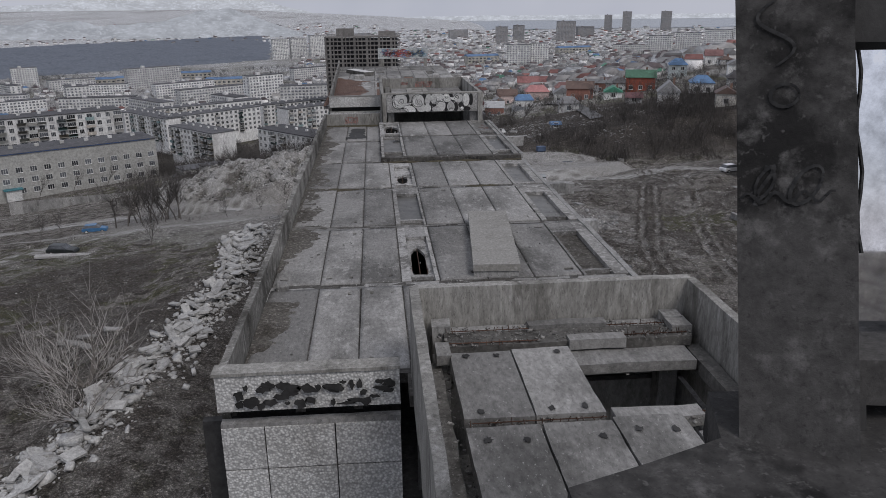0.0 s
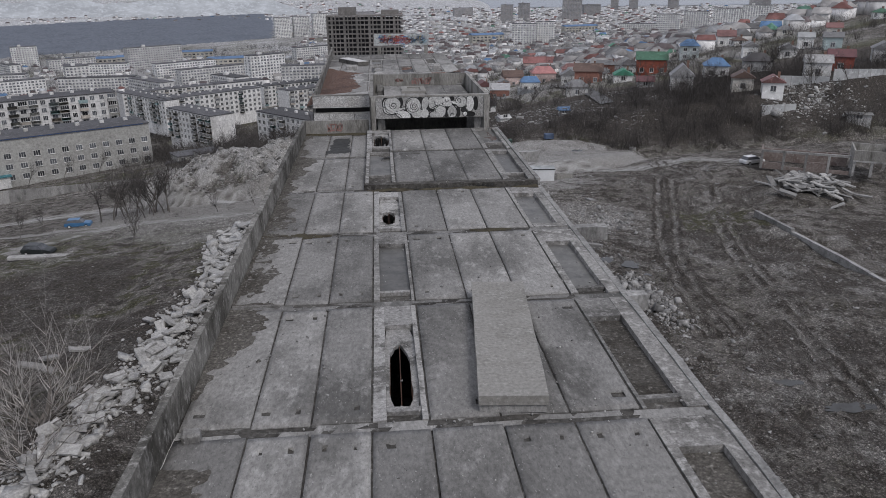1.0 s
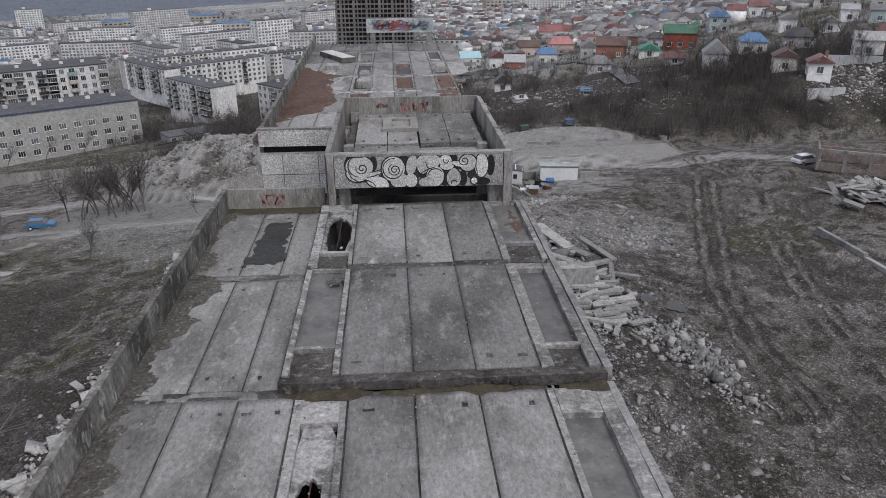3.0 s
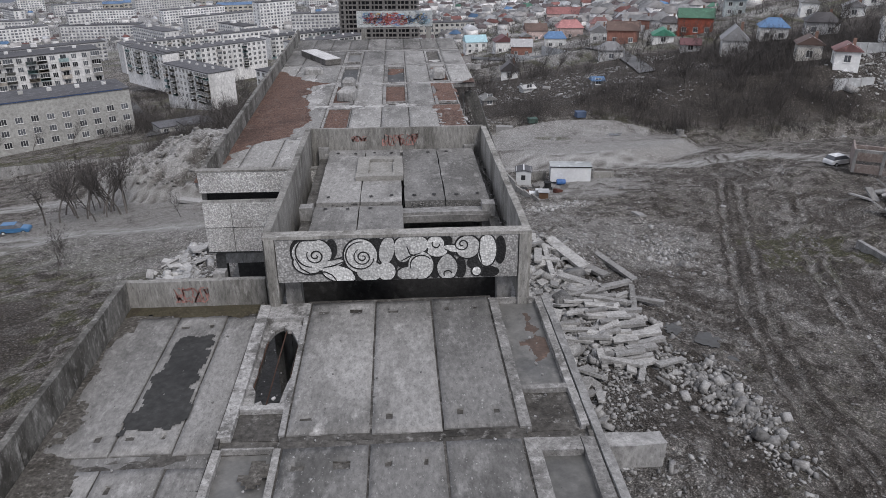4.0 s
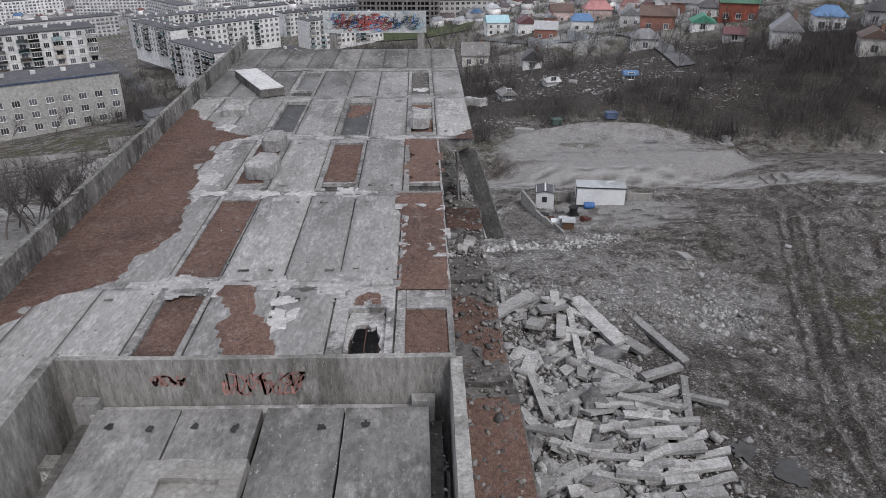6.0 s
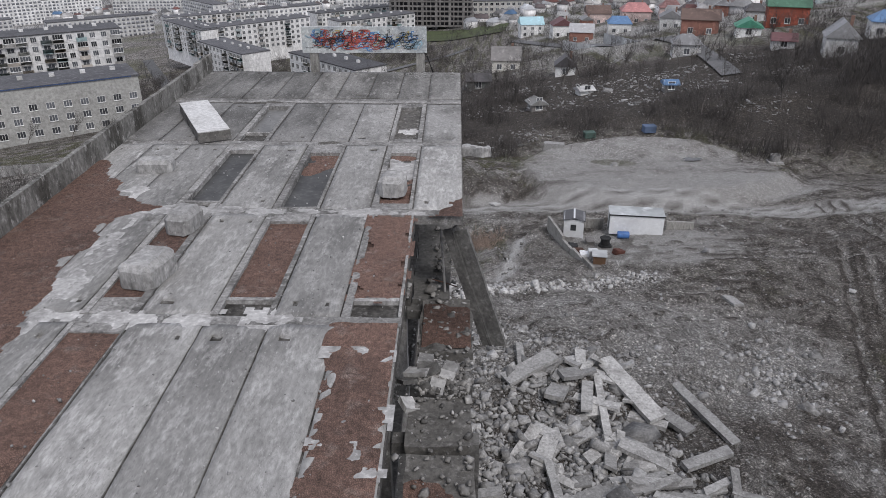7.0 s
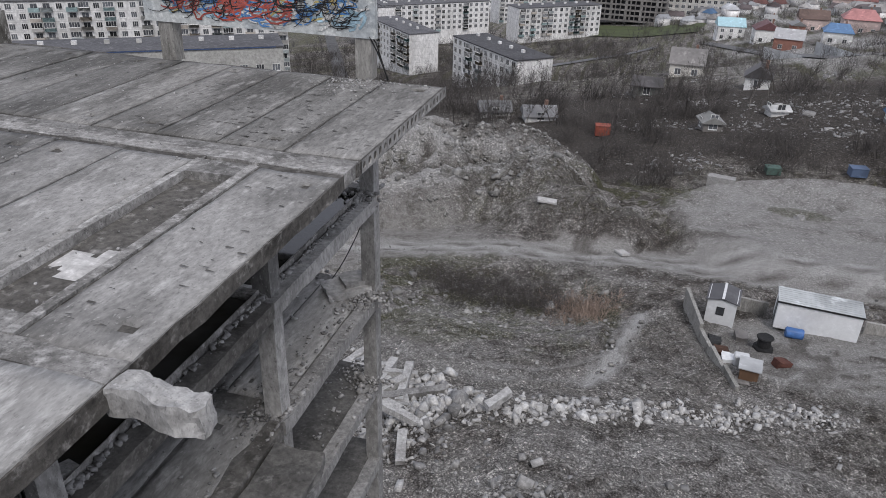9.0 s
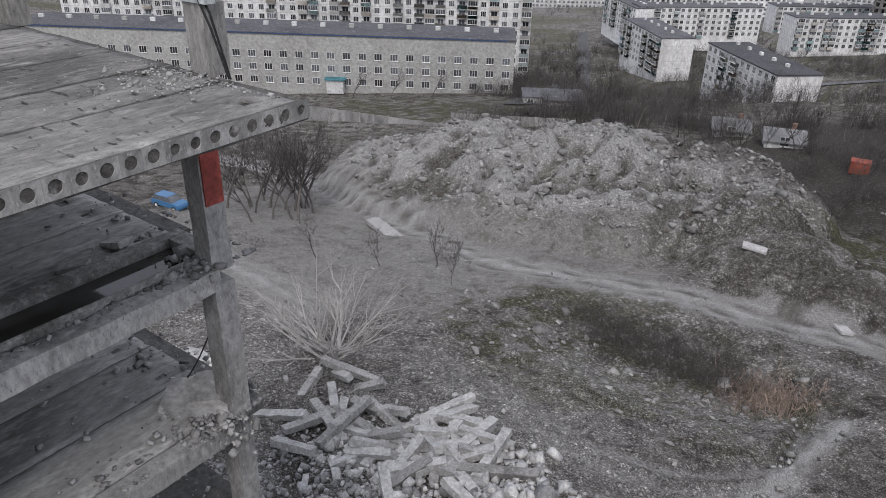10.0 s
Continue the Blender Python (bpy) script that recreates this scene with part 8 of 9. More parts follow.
part("wall", worn_box(0, 14.4, 5.9, 6.2, 0, 2.2, 0.6, 0.05, 10), BRICKY, ruin2)
for q in ((14.6, 20.5, -0.6, -0.3), (14.6, 20.5, 5.5, 5.8), (14.6, 14.9, -0.3, 5.5), (20.2, 20.5, -0.3, 5.5)):
    part("upper_wall", worn_box(*q, 2.6, 4.2, 0.6, 0.03, 11), WALLC, ruin2)
for q in ((14.7, -0.4), (20.0, -0.4), (14.7, 5.4), (20.0, 5.4), (17.4, -0.4)):
    part("post", worn_box(q[0], q[0] + 0.4, q[1], q[1] + 0.4, 0, 2.6, 0.5, 0.03, 3), OLDC, ruin2)
part("floor_slab", worn_box(14.6, 20.5, -0.6, 5.8, 2.35, 2.6, 0.8, 0.03, 3), OLDC, ruin2)

# ---- houses of the hillside ----
WIN = {}


def window_mesh(w, h, bars=2, frame_=0.09):
    """A window set in a wall facing -y: a proud white frame with mullions and a sill round a dark pane."""
    key = (w, h, bars)
    if key in WIN:
        return WIN[key]
    xs, zs = [-w / 2 - frame_, -w / 2], [-frame_ - 0.06, 0, h, h + frame_]
    for k in range(1, bars):
        xs += [-w / 2 + w * k / bars - 0.04, -w / 2 + w * k / bars + 0.04]
    xs += [w / 2, w / 2 + frame_]
    bm = bmesh.new()
    v = [[bm.verts.new((x, -0.02, z)) for x in xs] for z in zs]
    rim, sill = [], []
    for b in range(3):
        for a in range(len(xs) - 1):
            f = bm.faces.new((v[b][a], v[b][a + 1], v[b + 1][a + 1], v[b + 1][a]))
            glass = b == 1 and a % 2 == 1
            f.material_index = 1 if glass else 0
            if not glass:
                rim.append(f)
    grown = bmesh.ops.extrude_face_region(bm, geom=rim)["geom"]
    bmesh.ops.delete(bm, geom=rim, context="FACES_ONLY")
    for q in grown:
        if isinstance(q, bmesh.types.BMVert):
            q.co.y -= 0.06
            if q.co.z < -frame_ * 0.5:
                q.co.y -= 0.08
    for f in bm.faces:
        if f.normal.y == 0 and not (f.material_index == 1):
            f.material_index = 0
    me = bpy.data.meshes.new("window")
    bm.normal_update(); bm.to_mesh(me); bm.free()
    me.materials.append(FRAME_WHITE); me.materials.append(GLASS_DARK)
    WIN[key] = me
    return me


def put_window(parent, w, h, m, bars=2):
    o = new("window", window_mesh(w, h, bars))
    o.parent = parent
    o.matrix_basis = m
    return o


def gable_roof(w, d, h, rise, over=0.4, hip=0.0, along_x=True):
    bm = bmesh.new()
    W, D = w / 2 + over, d / 2 + over
    if along_x:
        a, b = Vector((-W + hip, 0, h + rise)), Vector((W - hip, 0, h + rise))
    else:
        a, b = Vector((0, -D + hip, h + rise)), Vector((0, D - hip, h + rise))
    c = [Vector((-W, -D, h)), Vector((W, -D, h)), Vector((W, D, h)), Vector((-W, D, h))]
    lo = [bm.verts.new(q) for q in c]
    up = [bm.verts.new(q + Vector((0, 0, 0.16))) for q in c]
    ra, rb = bm.verts.new(a), bm.verts.new(b)
    bm.faces.new(lo[::-1])
    for k in range(4):
        bm.faces.new((lo[k - 1], lo[k], up[k], up[k - 1]))
    if along_x:
        bm.faces.new((up[0], up[1], rb, ra)); bm.faces.new((up[2], up[3], ra, rb)); bm.faces.new((up[1], up[2], rb)); bm.faces.new((up[3], up[0], ra))
    else:
        bm.faces.new((up[1], up[2], rb, ra)); bm.faces.new((up[3], up[0], ra, rb)); bm.faces.new((up[0], up[1], ra)); bm.faces.new((up[2], up[3], rb))
    bmesh.ops.recalc_face_normals(bm, faces=bm.faces[:])
    return bm


def house(x, y, w, d, h, turn, wall, roof, label, hip=0.0, rise=None, along_x=True, chimney=True, z=None):
    k = 0.78 if x > 50 and y < 300 else 0.9
    w, d, h, hip, rise = w * k, d * k, h * k, hip * k, rise * k if rise else None
    t = thing("house", label, "house", pose(x, y, (height(x, y) if z is None else z) - 0.3, 0, 0, turn), "hillside houses")
    part("wall", box(-w / 2, w / 2, -d / 2, d / 2, -2.5, h + 0.02), tint("house_wall", wall, 0.9), t)
    rise = rise or min(w, d) * 0.36
    part("roof", gable_roof(w, d, h, rise, 0.4, hip, along_x), tint("house_roof", roof, 0.6), t)
    if not hip:
        bm = bmesh.new()
        for s in (-1, 1):
            e = (w / 2 - 0.02) * s if along_x else (d / 2 - 0.02) * s
            o = d / 2 if along_x else w / 2
            q = [(e, -o, h), (e, o, h), (e, 0, h + rise * 0.93)] if along_x else [(-o, e, h), (o, e, h), (0, e, h + rise * 0.93)]
            bm.faces.new([bm.verts.new(v) for v in q])
        part("gable", bm, tint("house_wall", wall, 0.9), t)
    storeys = max(1, int(h / 2.7))
    n = max(1, int(w / 3.2))
    for s in range(storeys):
        for k in range(n):
            put_window(t, 1.2, 1.3, pose(-w / 2 + w * (k + 0.5) / n, -d / 2, 0.9 + s * 2.7))
        for k in range(max(1, int(d / 4))):
            put_window(t, 1.1, 1.3, pose(-w / 2, -d / 2 + d * (k + 0.5) / max(1, int(d / 4)), 0.9 + s * 2.7, 0, 0, -90))
    if not hip and not along_x:
        put_window(t, 1.0, 1.1, pose(0, -d / 2, h + rise * 0.25))
    if chimney:
        part("chimney", box(w * 0.18, w * 0.18 + 0.6, 0.3, 0.9, h, h + rise + 0.7), tint("house_wall", (0.22, 0.14, 0.11), 0.9), t)
    return t


WHITE_W, CREAM, BRICK_W, PINK, GREYW = (0.8, 0.8, 0.78), (0.6, 0.58, 0.53), (0.27, 0.135, 0.105), (0.56, 0.45, 0.42), (0.54, 0.54, 0.53)
MAROON, REDR, GREENR, BLUER, CYANR, GREYR, DARKR, BROWNR = (0.14, 0.07, 0.072), (0.22, 0.12, 0.112), (0.07, 0.15, 0.1), (0.11, 0.2, 0.34), (0.35, 0.52, 0.56), (0.2, 0.2, 0.2), (0.09, 0.085, 0.085), (0.13, 0.09, 0.075)
house(39, 430, 12, 10, 6.5, 6, WHITE_W, CYANR, "white two-storey house with a pale cyan roof")
house(49.6, 396, 10, 9, 5.8, 4, WHITE_W, MAROON, "white house with a maroon metal roof", along_x=False)
house(53.2, 362, 10, 9, 4.5, -10, BRICK_W, (0.4, 0.4, 0.4), "red brick house with a pale grey roof")
house(67, 359, 9.5, 8, 4.5, -6, WHITE_W, BLUER, "white house with a bright blue roof", 2.0)
house(68.8, 420, 12, 10, 5.5, 0, PINK, BROWNR, "pinkish house with a brown roof")
house(78.5, 385, 13, 10, 5.5, -4, PINK, (0.42, 0.2, 0.19), "pink house with a pink metal roof", 3.0)
house(79.5, 333, 8, 8, 4.5, -12, GREYW, GREYR, "grey gabled house under construction", along_x=False)
house(70, 268, 12, 9, 5.4, -14, BRICK_W, BROWNR, "brown brick house with a brown tiled roof")
house(78.2, 255, 7.5, 7, 3.2, -14, WHITE_W, (0.07, 0.24, 0.16), "white cottage with a green roof", along_x=False)
house(90, 262, 12.5, 9, 6.2, -16, (0.3, 0.09, 0.06), GREENR, "large red brick house with a green metal roof")
house(77.5, 231, 6, 5.5, 2.6, -16, GREYW, MAROON, "low grey house with a maroon roof")
house(83, 217, 7.6, 7.6, 4.9, -18, GREYW, (0.26, 0.26, 0.26), "unplastered grey house with a steep gable", along_x=False, rise=4.2)
house(59.3, 241, 8, 7.5, 3.8, -10, GREYW, GREYR, "grey block house with a dark hipped roof", 3.0)
house(18.4, 262, 8, 7, 3.4, -2, CREAM, (0.22, 0.21, 0.2), "cream dacha with a steep grey roof", rise=3.6)
house(30.9, 237, 5, 5, 2.9, -6, WHITE_W, DARKR, "small white dacha with a dark roof", along_x=False, rise=2.6)
house(10.7, 236, 6, 5, 2.5, 0, (0.14, 0.15, 0.14), DARKR, "dark wooden garden house", chimney=False)
house(21.2, 202, 3.2, 3.6, 1.9, 12, (0.18, 0.17, 0.16), (0.2, 0.2, 0.19), "grey wooden garden shed", along_x=False, chimney=False)
house(31.7, 212, 3.2, 2.6, 1.2, 20, WHITE_W, (0.5, 0.5, 0.49), "low white garden shelter", chimney=False)
house(46.5, 204, 2.6, 2.6, 1.8, 0, (0.2, 0.2, 0.2), BLUER, "small shed with a blue tarpaulin roof", chimney=False)
house(114, 203, 8, 7, 4.8, -24, WHITE_W, (0.36, 0.36, 0.35), "large white house with a pale grey roof")
house(122.5, 207, 8, 7, 4.8, -26, (0.26, 0.08, 0.06), MAROON, "red brick house with a maroon roof")
house(92, 199, 6.5, 6.5, 4.4, -20, CREAM, BROWNR, "beige two-storey house with a brown roof", along_x=False)
house(95.5, 190, 6.2, 6, 3.8, -22, WHITE_W, REDR, "white house with a red roof", along_x=False)
house(109, 226, 10, 8, 4.2, -22, GREYW, DARKR, "wide house with a large dark grey roof", 3.4)
house(98, 229, 8.6, 8, 4.4, -18, WHITE_W, BLUER, "white house with a blue hipped roof", 3.0)
house(90, 375, 9, 8, 4.5, -10, PINK, REDR, "pink house with a red roof", 2.5)
house(104, 516, 26, 12, 5.0, -8, PINK, (0.3, 0.14, 0.13), "long hall with a faded red roof", chimney=False)
house(80, 290, 7, 7, 4.2, -14, WHITE_W, GREYR, "white house with a grey roof")
house(90, 284, 7, 7, 4.6, -14, GREYW, DARKR, "grey house with a dark roof", 2.4)
house(124, 314, 8, 8, 6.2, -18, (0.45, 0.5, 0.5), BLUER, "tall pale house with a blue roof", 3)
house(122, 258, 6, 7, 5.0, -20, WHITE_W, GREYR, "narrow white house with a grey roof", along_x=False)
house(149, 336, 8, 8, 4.6, -20, WHITE_W, REDR, "white house with a red roof")
house(128, 245, 7, 6, 3.8, -24, WHITE_W, (0.3, 0.3, 0.3), "white cottage with a grey roof", along_x=False)
house(141, 258, 6, 6, 4.6, -24, WHITE_W, (0.4, 0.41, 0.41), "white house with a pale roof")
house(145, 249, 7, 6, 4.8, -26, (0.42, 0.5, 0.5), GREYR, "pale turquoise house with a grey roof")
house(157, 269, 6, 6, 4.0, -26, CREAM, REDR, "cream house with a red roof")
house(137, 211, 7, 7, 4.4, -28, GREYW, GREYR, "plain grey gabled house with garden", along_x=False)
house(112, 179, 6.5, 4, 2.3, -26, GREYW, (0.22, 0.22, 0.21), "flat grey garage in a bank", rise=0.3, chimney=False)
house(-3, 300, 14, 6, 2.8, 10, GREYW, DARKR, "long low grey shed with a dark roof", rise=1.0, chimney=False)
house(-7, 213, 6, 5, 1.5, 18, GREYW, GREYR, "low house with a grey roof in the hollow")
house(-16, 217, 6, 5, 1.6, 20, GREYW, GREYR, "low grey house in the hollow")
r = random.Random(9)
for k in range(46):
    x, y = r.uniform(60, 330), r.uniform(310, 540)
    if abs(x - 0.32 * y) > 150 or any((x - o.location.x) ** 2 + (y - o.location.y) ** 2 < 150 for o in scene.objects if o.name.startswith("house") and o.parent is None):
        continue
    colour = r.choice((("white", WHITE_W), ("cream", CREAM), ("grey", GREYW), ("red brick", BRICK_W), ("pink", PINK), ("white", WHITE_W)))
    rf = r.choice((("grey", GREYR), ("dark", DARKR), ("brown", BROWNR), ("pale grey", (0.32, 0.32, 0.31)), ("blue", BLUER), ("green", GREENR), ("red", REDR), ("grey", GREYR)))
    house(x, y, r.uniform(5, 7.5), r.uniform(5, 6.5), r.choice((2.6, 2.8, 4.6)), r.uniform(-30, 10), colour[1], rf[1], colour[0] + " house with a " + rf[0] + " roof on the hillside", r.choice((0, 0, 2.4)), along_x=r.random() < 0.6)
# pale fences along the lowest houses
FENCE = tint("pale_fence", (0.46, 0.47, 0.47), 0.8)
for k, (xa, ya, xb, yb) in enumerate(((42, 330, 54, 318), (54, 318, 64, 300), (100, 196, 112, 192), (112, 192, 128, 190), (90, 183, 100, 184), (-95, 190, -60, 200), (-60, 200, -40, 212))):
    L = math.hypot(xb - xa, yb - ya)
    t = thing("fence", "pale sheet fence along the gardens" if k < 5 else "grey concrete panel fence below the clinic", "fence", pose(xa, ya, (height(xa, ya) + height(xb, yb)) / 2, 0, 0, math.degrees(math.atan2(yb - ya, xb - xa))), "garden fences")
    for q in range(int(L / 3)):
        part("panel", box(q * 3 + 0.06, q * 3 + 2.94, -0.05, 0.05, -1.5, 1.9), FENCE if k < 5 else OLDC, t)
        part("post", box(q * 3 - 0.06, q * 3 + 0.06, -0.1, 0.1, -1.5, 2.0), OLDC, t)


# ---- apartment blocks ----
PANELW = surface("panel_block_wall", (0.7, 0.695, 0.68), (0.5, 0.495, 0.48), (0.8, 0.795, 0.78), big=0.1, fine=1.2, bump=0.1, stretch=(1, 1, 0.5), spread=0.08)
BEIGEW = surface("beige_brick_wall", (0.39, 0.388, 0.365), (0.32, 0.317, 0.297), (0.44, 0.438, 0.415), big=0.1, fine=1.5, bump=0.1, spread=0.05)
FELT = surface("roof_felt", (0.1, 0.1, 0.105), (0.07, 0.07, 0.075), (0.16, 0.16, 0.165), big=0.15, fine=1.5)
BALC = [tint("balcony_panel", c) for c in ((0.56, 0.56, 0.54), (0.42, 0.46, 0.46), (0.48, 0.44, 0.39), (0.3, 0.4, 0.4), (0.42, 0.41, 0.39))]
balcony_cache = {}


def balcony_mesh(w, m_index):
    """A balcony tray: floor and three breast walls in one piece."""
    key = (w, m_index)
    if key not in balcony_cache:
        bm = bmesh.new()
        add_box(bm, -w / 2, w / 2, -1.0, 0.0, -0.12, 1.05)
        bm.faces.ensure_lookup_table()
        top = [f for f in bm.faces if all(v.co.z > 1 for v in f.verts)]
        bmesh.ops.inset_region(bm, faces=top, thickness=0.07)
        down = bmesh.ops.extrude_face_region(bm, geom=top)["geom"]
        bmesh.ops.delete(bm, geom=top, context="FACES_ONLY")
        for q in down:
            if isinstance(q, bmesh.types.BMVert):
                q.co.z -= 1.02
        me = bpy.data.meshes.new("balcony")
        bm.normal_update(); bm.to_mesh(me); bm.free()
        me.materials.append(BALC[m_index])
        balcony_cache[key] = me
    return balcony_cache[key]


def block(x, y, z, turn, length, depth, storeys, label, wall=None, storey=2.8, pitch=3.2, balconies=0.35, win=(1.5, 1.5, 3), seed=1, sides=True, vents=True, blank_top=0):
    """A flat-roofed block whose front runs from its corner along +x and faces -y."""
    t = thing("apartment_block" if balconies else "clinic", label, "building", pose(x, y, z, 0, 0, turn), "town blocks")
    H = storeys * storey + 0.9
    wall = wall or PANELW
    part("wall", box(0, length, 0, depth, -6, H), wall, t)
    rf = part("roof", box(-0.25, length + 0.25, -0.25, depth + 0.25, H, H + 0.35), FELT, t)
    r = random.Random(seed)
    if vents:
        for k in range(int(length / 7)):
            part("vent", box(k * 7 + 3, k * 7 + 4.2, depth * 0.55, depth * 0.55 + 0.8, H + 0.35, H + 1.2), wall if r.random() < 0.5 else FRAME_WHITE, rf)
    n = int(length / pitch)
    column_kind = [r.random() < balconies for _ in range(n)]
    for k in range(n):
        cx = (k + 0.5) * length / n
        for s in range(storeys - blank_top):
            zz = 0.9 + s * storey
            if column_kind[k]:
                bw = round(pitch * 0.92, 1)
                o = new("balcony", balcony_mesh(bw, r.randrange(5)))
                o.parent = t
                o.matrix_basis = pose(cx, -0.01, zz + 0.1)
                if r.random() < 0.6:
                    g = new("balcony_glazing", window_mesh(bw - 0.2, 1.4, 4))
                    g.parent = o
                    g.matrix_basis = pose(0, -0.93, 1.1)
                else:
                    put_window(t, 1.8, 1.9, pose(cx, 0, zz + 0.4), 2)
            else:
                put_window(t, win[0], win[1], pose(cx, 0, zz + 0.75), win[2])
    if sides:
        m = max(1, int(depth / 4))
        for k in range(m):
            for s in range(storeys):
                if r.random() < 0.55:
                    put_window(t, 1.2, win[1], pose(length, (k + 0.5) * depth / m, 0.9 + s * storey + 0.75, 0, 0, 90), 2)
    # panel seams
    if balconies:
        for s in range(1, storeys):
            part("seam", box(-0.02, length + 0.02, -0.02, depth + 0.02, 0.85 + s * storey, 0.9 + s * storey), tint("seam_grey", (0.3, 0.3, 0.29)), t)
    return t


turn_a = math.degrees(math.atan2(243 - 206, -75.5 + 132))
ca, sa = math.cos(radians(turn_a)), math.sin(radians(turn_a))
clinic = block(-75.5 - 118 * ca, 243 - 118 * sa, -21.8, turn_a, 120, 15, 4, "four-storey beige clinic with rows of white windows", BEIGEW, 3.05, 3.7, 0.0, (1.7, 1.45, 3), 2, blank_top=1)
part("blue_eave", box(-0.3, 118.3, -0.3, 0.1, 13.1, 13.35), tint("blue_edge", (0.05, 0.08, 0.16)), clinic)
part("entrance", box(76, 80, -2.2, 0, 0, 3.2), FRAME_WHITE, clinic)
part("entrance_awning", box(75.5, 80.5, -2.6, 0, 3.2, 3.45), tint("teal_awning", (0.1, 0.3, 0.34)), clinic)
for x, y, L, d, h in ((-62, 229, 13, 7, 1.9), (-54, 224, 8, 6, 2.3)):
    t = thing("annex", "low flat-roofed grey annex with a cluttered roof", "building", pose(x, y, height(x, y) - 0.5, 0, 0, turn_a))
    part("wall", box(0, L, 0, d, -3, h), BEIGEW, t)
    part("roof", box(-0.2, L + 0.2, -0.2, d + 0.2, h, h + 0.3), FELT, t)
    for k in range(int(L / 3)):
        put_window(t, 1.2, 1.1, pose(1.5 + 3 * k, 0, 0.5))
block(-103 - 150 * ca, 302 - 150 * sa, -33, turn_a, 150, 12, 9, "long nine-storey panel block with mixed balconies", None, 2.8, 3.3, 0.42, seed=4)
turn_d = math.degrees(math.atan2(303 - 331, -29 + 56))
cd, sd = math.cos(radians(turn_d)), math.sin(radians(turn_d))
block(-56, 331, -35, turn_d, 40, 13, 5, "grey five-storey panel block with a blank end wall", None, 2.8, 3.2, 0.4, seed=6, sides=False)
block(-112, 396, -43, turn_d, 40, 13, 5, "five-storey panel block with glazed balconies", None, 2.8, 3.2, 0.45, seed=8, sides=False)
block(-160, 480, -47, turn_d, 46, 13, 5, "five-storey panel block with a bare white end wall", None, 2.8, 3.2, 0.45, seed=9, sides=False)
block(-126.5, 449, -46.4, 42, 62, 13, 5, "five-storey panel block along the street", None, 2.8, 3.2, 0.3, seed=10)
block(-40, 590, -53, 4, 46, 14, 3, "white school building with wide windows", tint("school_wall", (0.5, 0.49, 0.46)), 3.3, 3.4, 0.0, (2.4, 1.7, 3), 11)
block(12, 566, -47, 6, 40, 12, 4, "pale four-storey school wing", tint("school_wall", (0.5, 0.49, 0.46)), 3.3, 3.4, 0.0, (2.0, 1.7, 2), 12)
block(-60, 470, -46, 40, 50, 13, 5, "five-storey panel block along the street", None, 2.8, 3.2, 0.3, seed=13)
block(-190, 560, -58, 35, 70, 13, 5, "five-storey panel block along the street", None, 2.8, 3.2, 0.3, seed=14)
block(-90, 560, -55, 38, 70, 13, 5, "five-storey panel block along the street", None, 2.8, 3.2, 0.3, seed=15)
# sports field of the school
bm = bmesh.new()
corners = ((-32, 500), (28, 478), (34, 520), (-24, 545))
rows = []
for v in range(13):
    row = []
    for u in range(13):
        a, b = u / 12, v / 12
        x = (corners[0][0] * (1 - a) + corners[1][0] * a) * (1 - b) + (corners[3][0] * (1 - a) + corners[2][0] * a) * b
        y = (corners[0][1] * (1 - a) + corners[1][1] * a) * (1 - b) + (corners[3][1] * (1 - a) + corners[2][1] * a) * b
        row.append(bm.verts.new((x, y, height(x, y) + 0.5)))
    rows.append(row)
for p, q in zip(rows, rows[1:]):
    for k in range(12):
        bm.faces.new((p[k], p[k + 1], q[k + 1], q[k]))
tagged(part("sports_field", bm, surface("worn_turf", (0.07, 0.085, 0.04), (0.05, 0.06, 0.03), (0.11, 0.115, 0.06), big=0.1, fine=1)), "worn green school sports field", "sports field", kind="structure")
# streets between the blocks
ASPHALT = surface("old_asphalt", (0.13, 0.13, 0.13), (0.09, 0.09, 0.09), (0.2, 0.2, 0.195), big=0.1, fine=2)


def street(points, width, label):
    bm = bmesh.new()
    last = None
    dense = []
    for (x0, y0), (x1, y1) in zip(points, points[1:]):
        k = max(2, int(math.hypot(x1 - x0, y1 - y0) / 6))
        dense += [(x0 + (x1 - x0) * i / k, y0 + (y1 - y0) * i / k) for i in range(k)]
    dense.append(points[-1])
    for i, (x, y) in enumerate(dense):
        xa, ya = dense[max(0, i - 1)]
        xb, yb = dense[min(len(dense) - 1, i + 1)]
        L = math.hypot(xb - xa, yb - ya)
        nx, ny = -(yb - ya) / L * width / 2, (xb - xa) / L * width / 2
        pair = [bm.verts.new((x + s * nx, y + s * ny, height(x + s * nx, y + s * ny) + 0.35)) for s in (1, -1)]
        if last:
            bm.faces.new((last[0], last[1], pair[1], pair[0]))
        last = pair
    bmesh.ops.recalc_face_normals(bm, faces=bm.faces[:])
    tagged(part("road", bm, ASPHALT), label, "road", kind="structure")


street(((-62, 226), (-70, 262), (-92, 320), (-140, 420), (-190, 520)), 6, "grey asphalt street climbing between blocks")
street(((-92, 330), (-50, 360), (10, 430)), 5, "grey asphalt street climbing between blocks")
street(((60, 210), (64, 250), (52, 330), (30, 420)), 4, "pale lane between the garden plots")


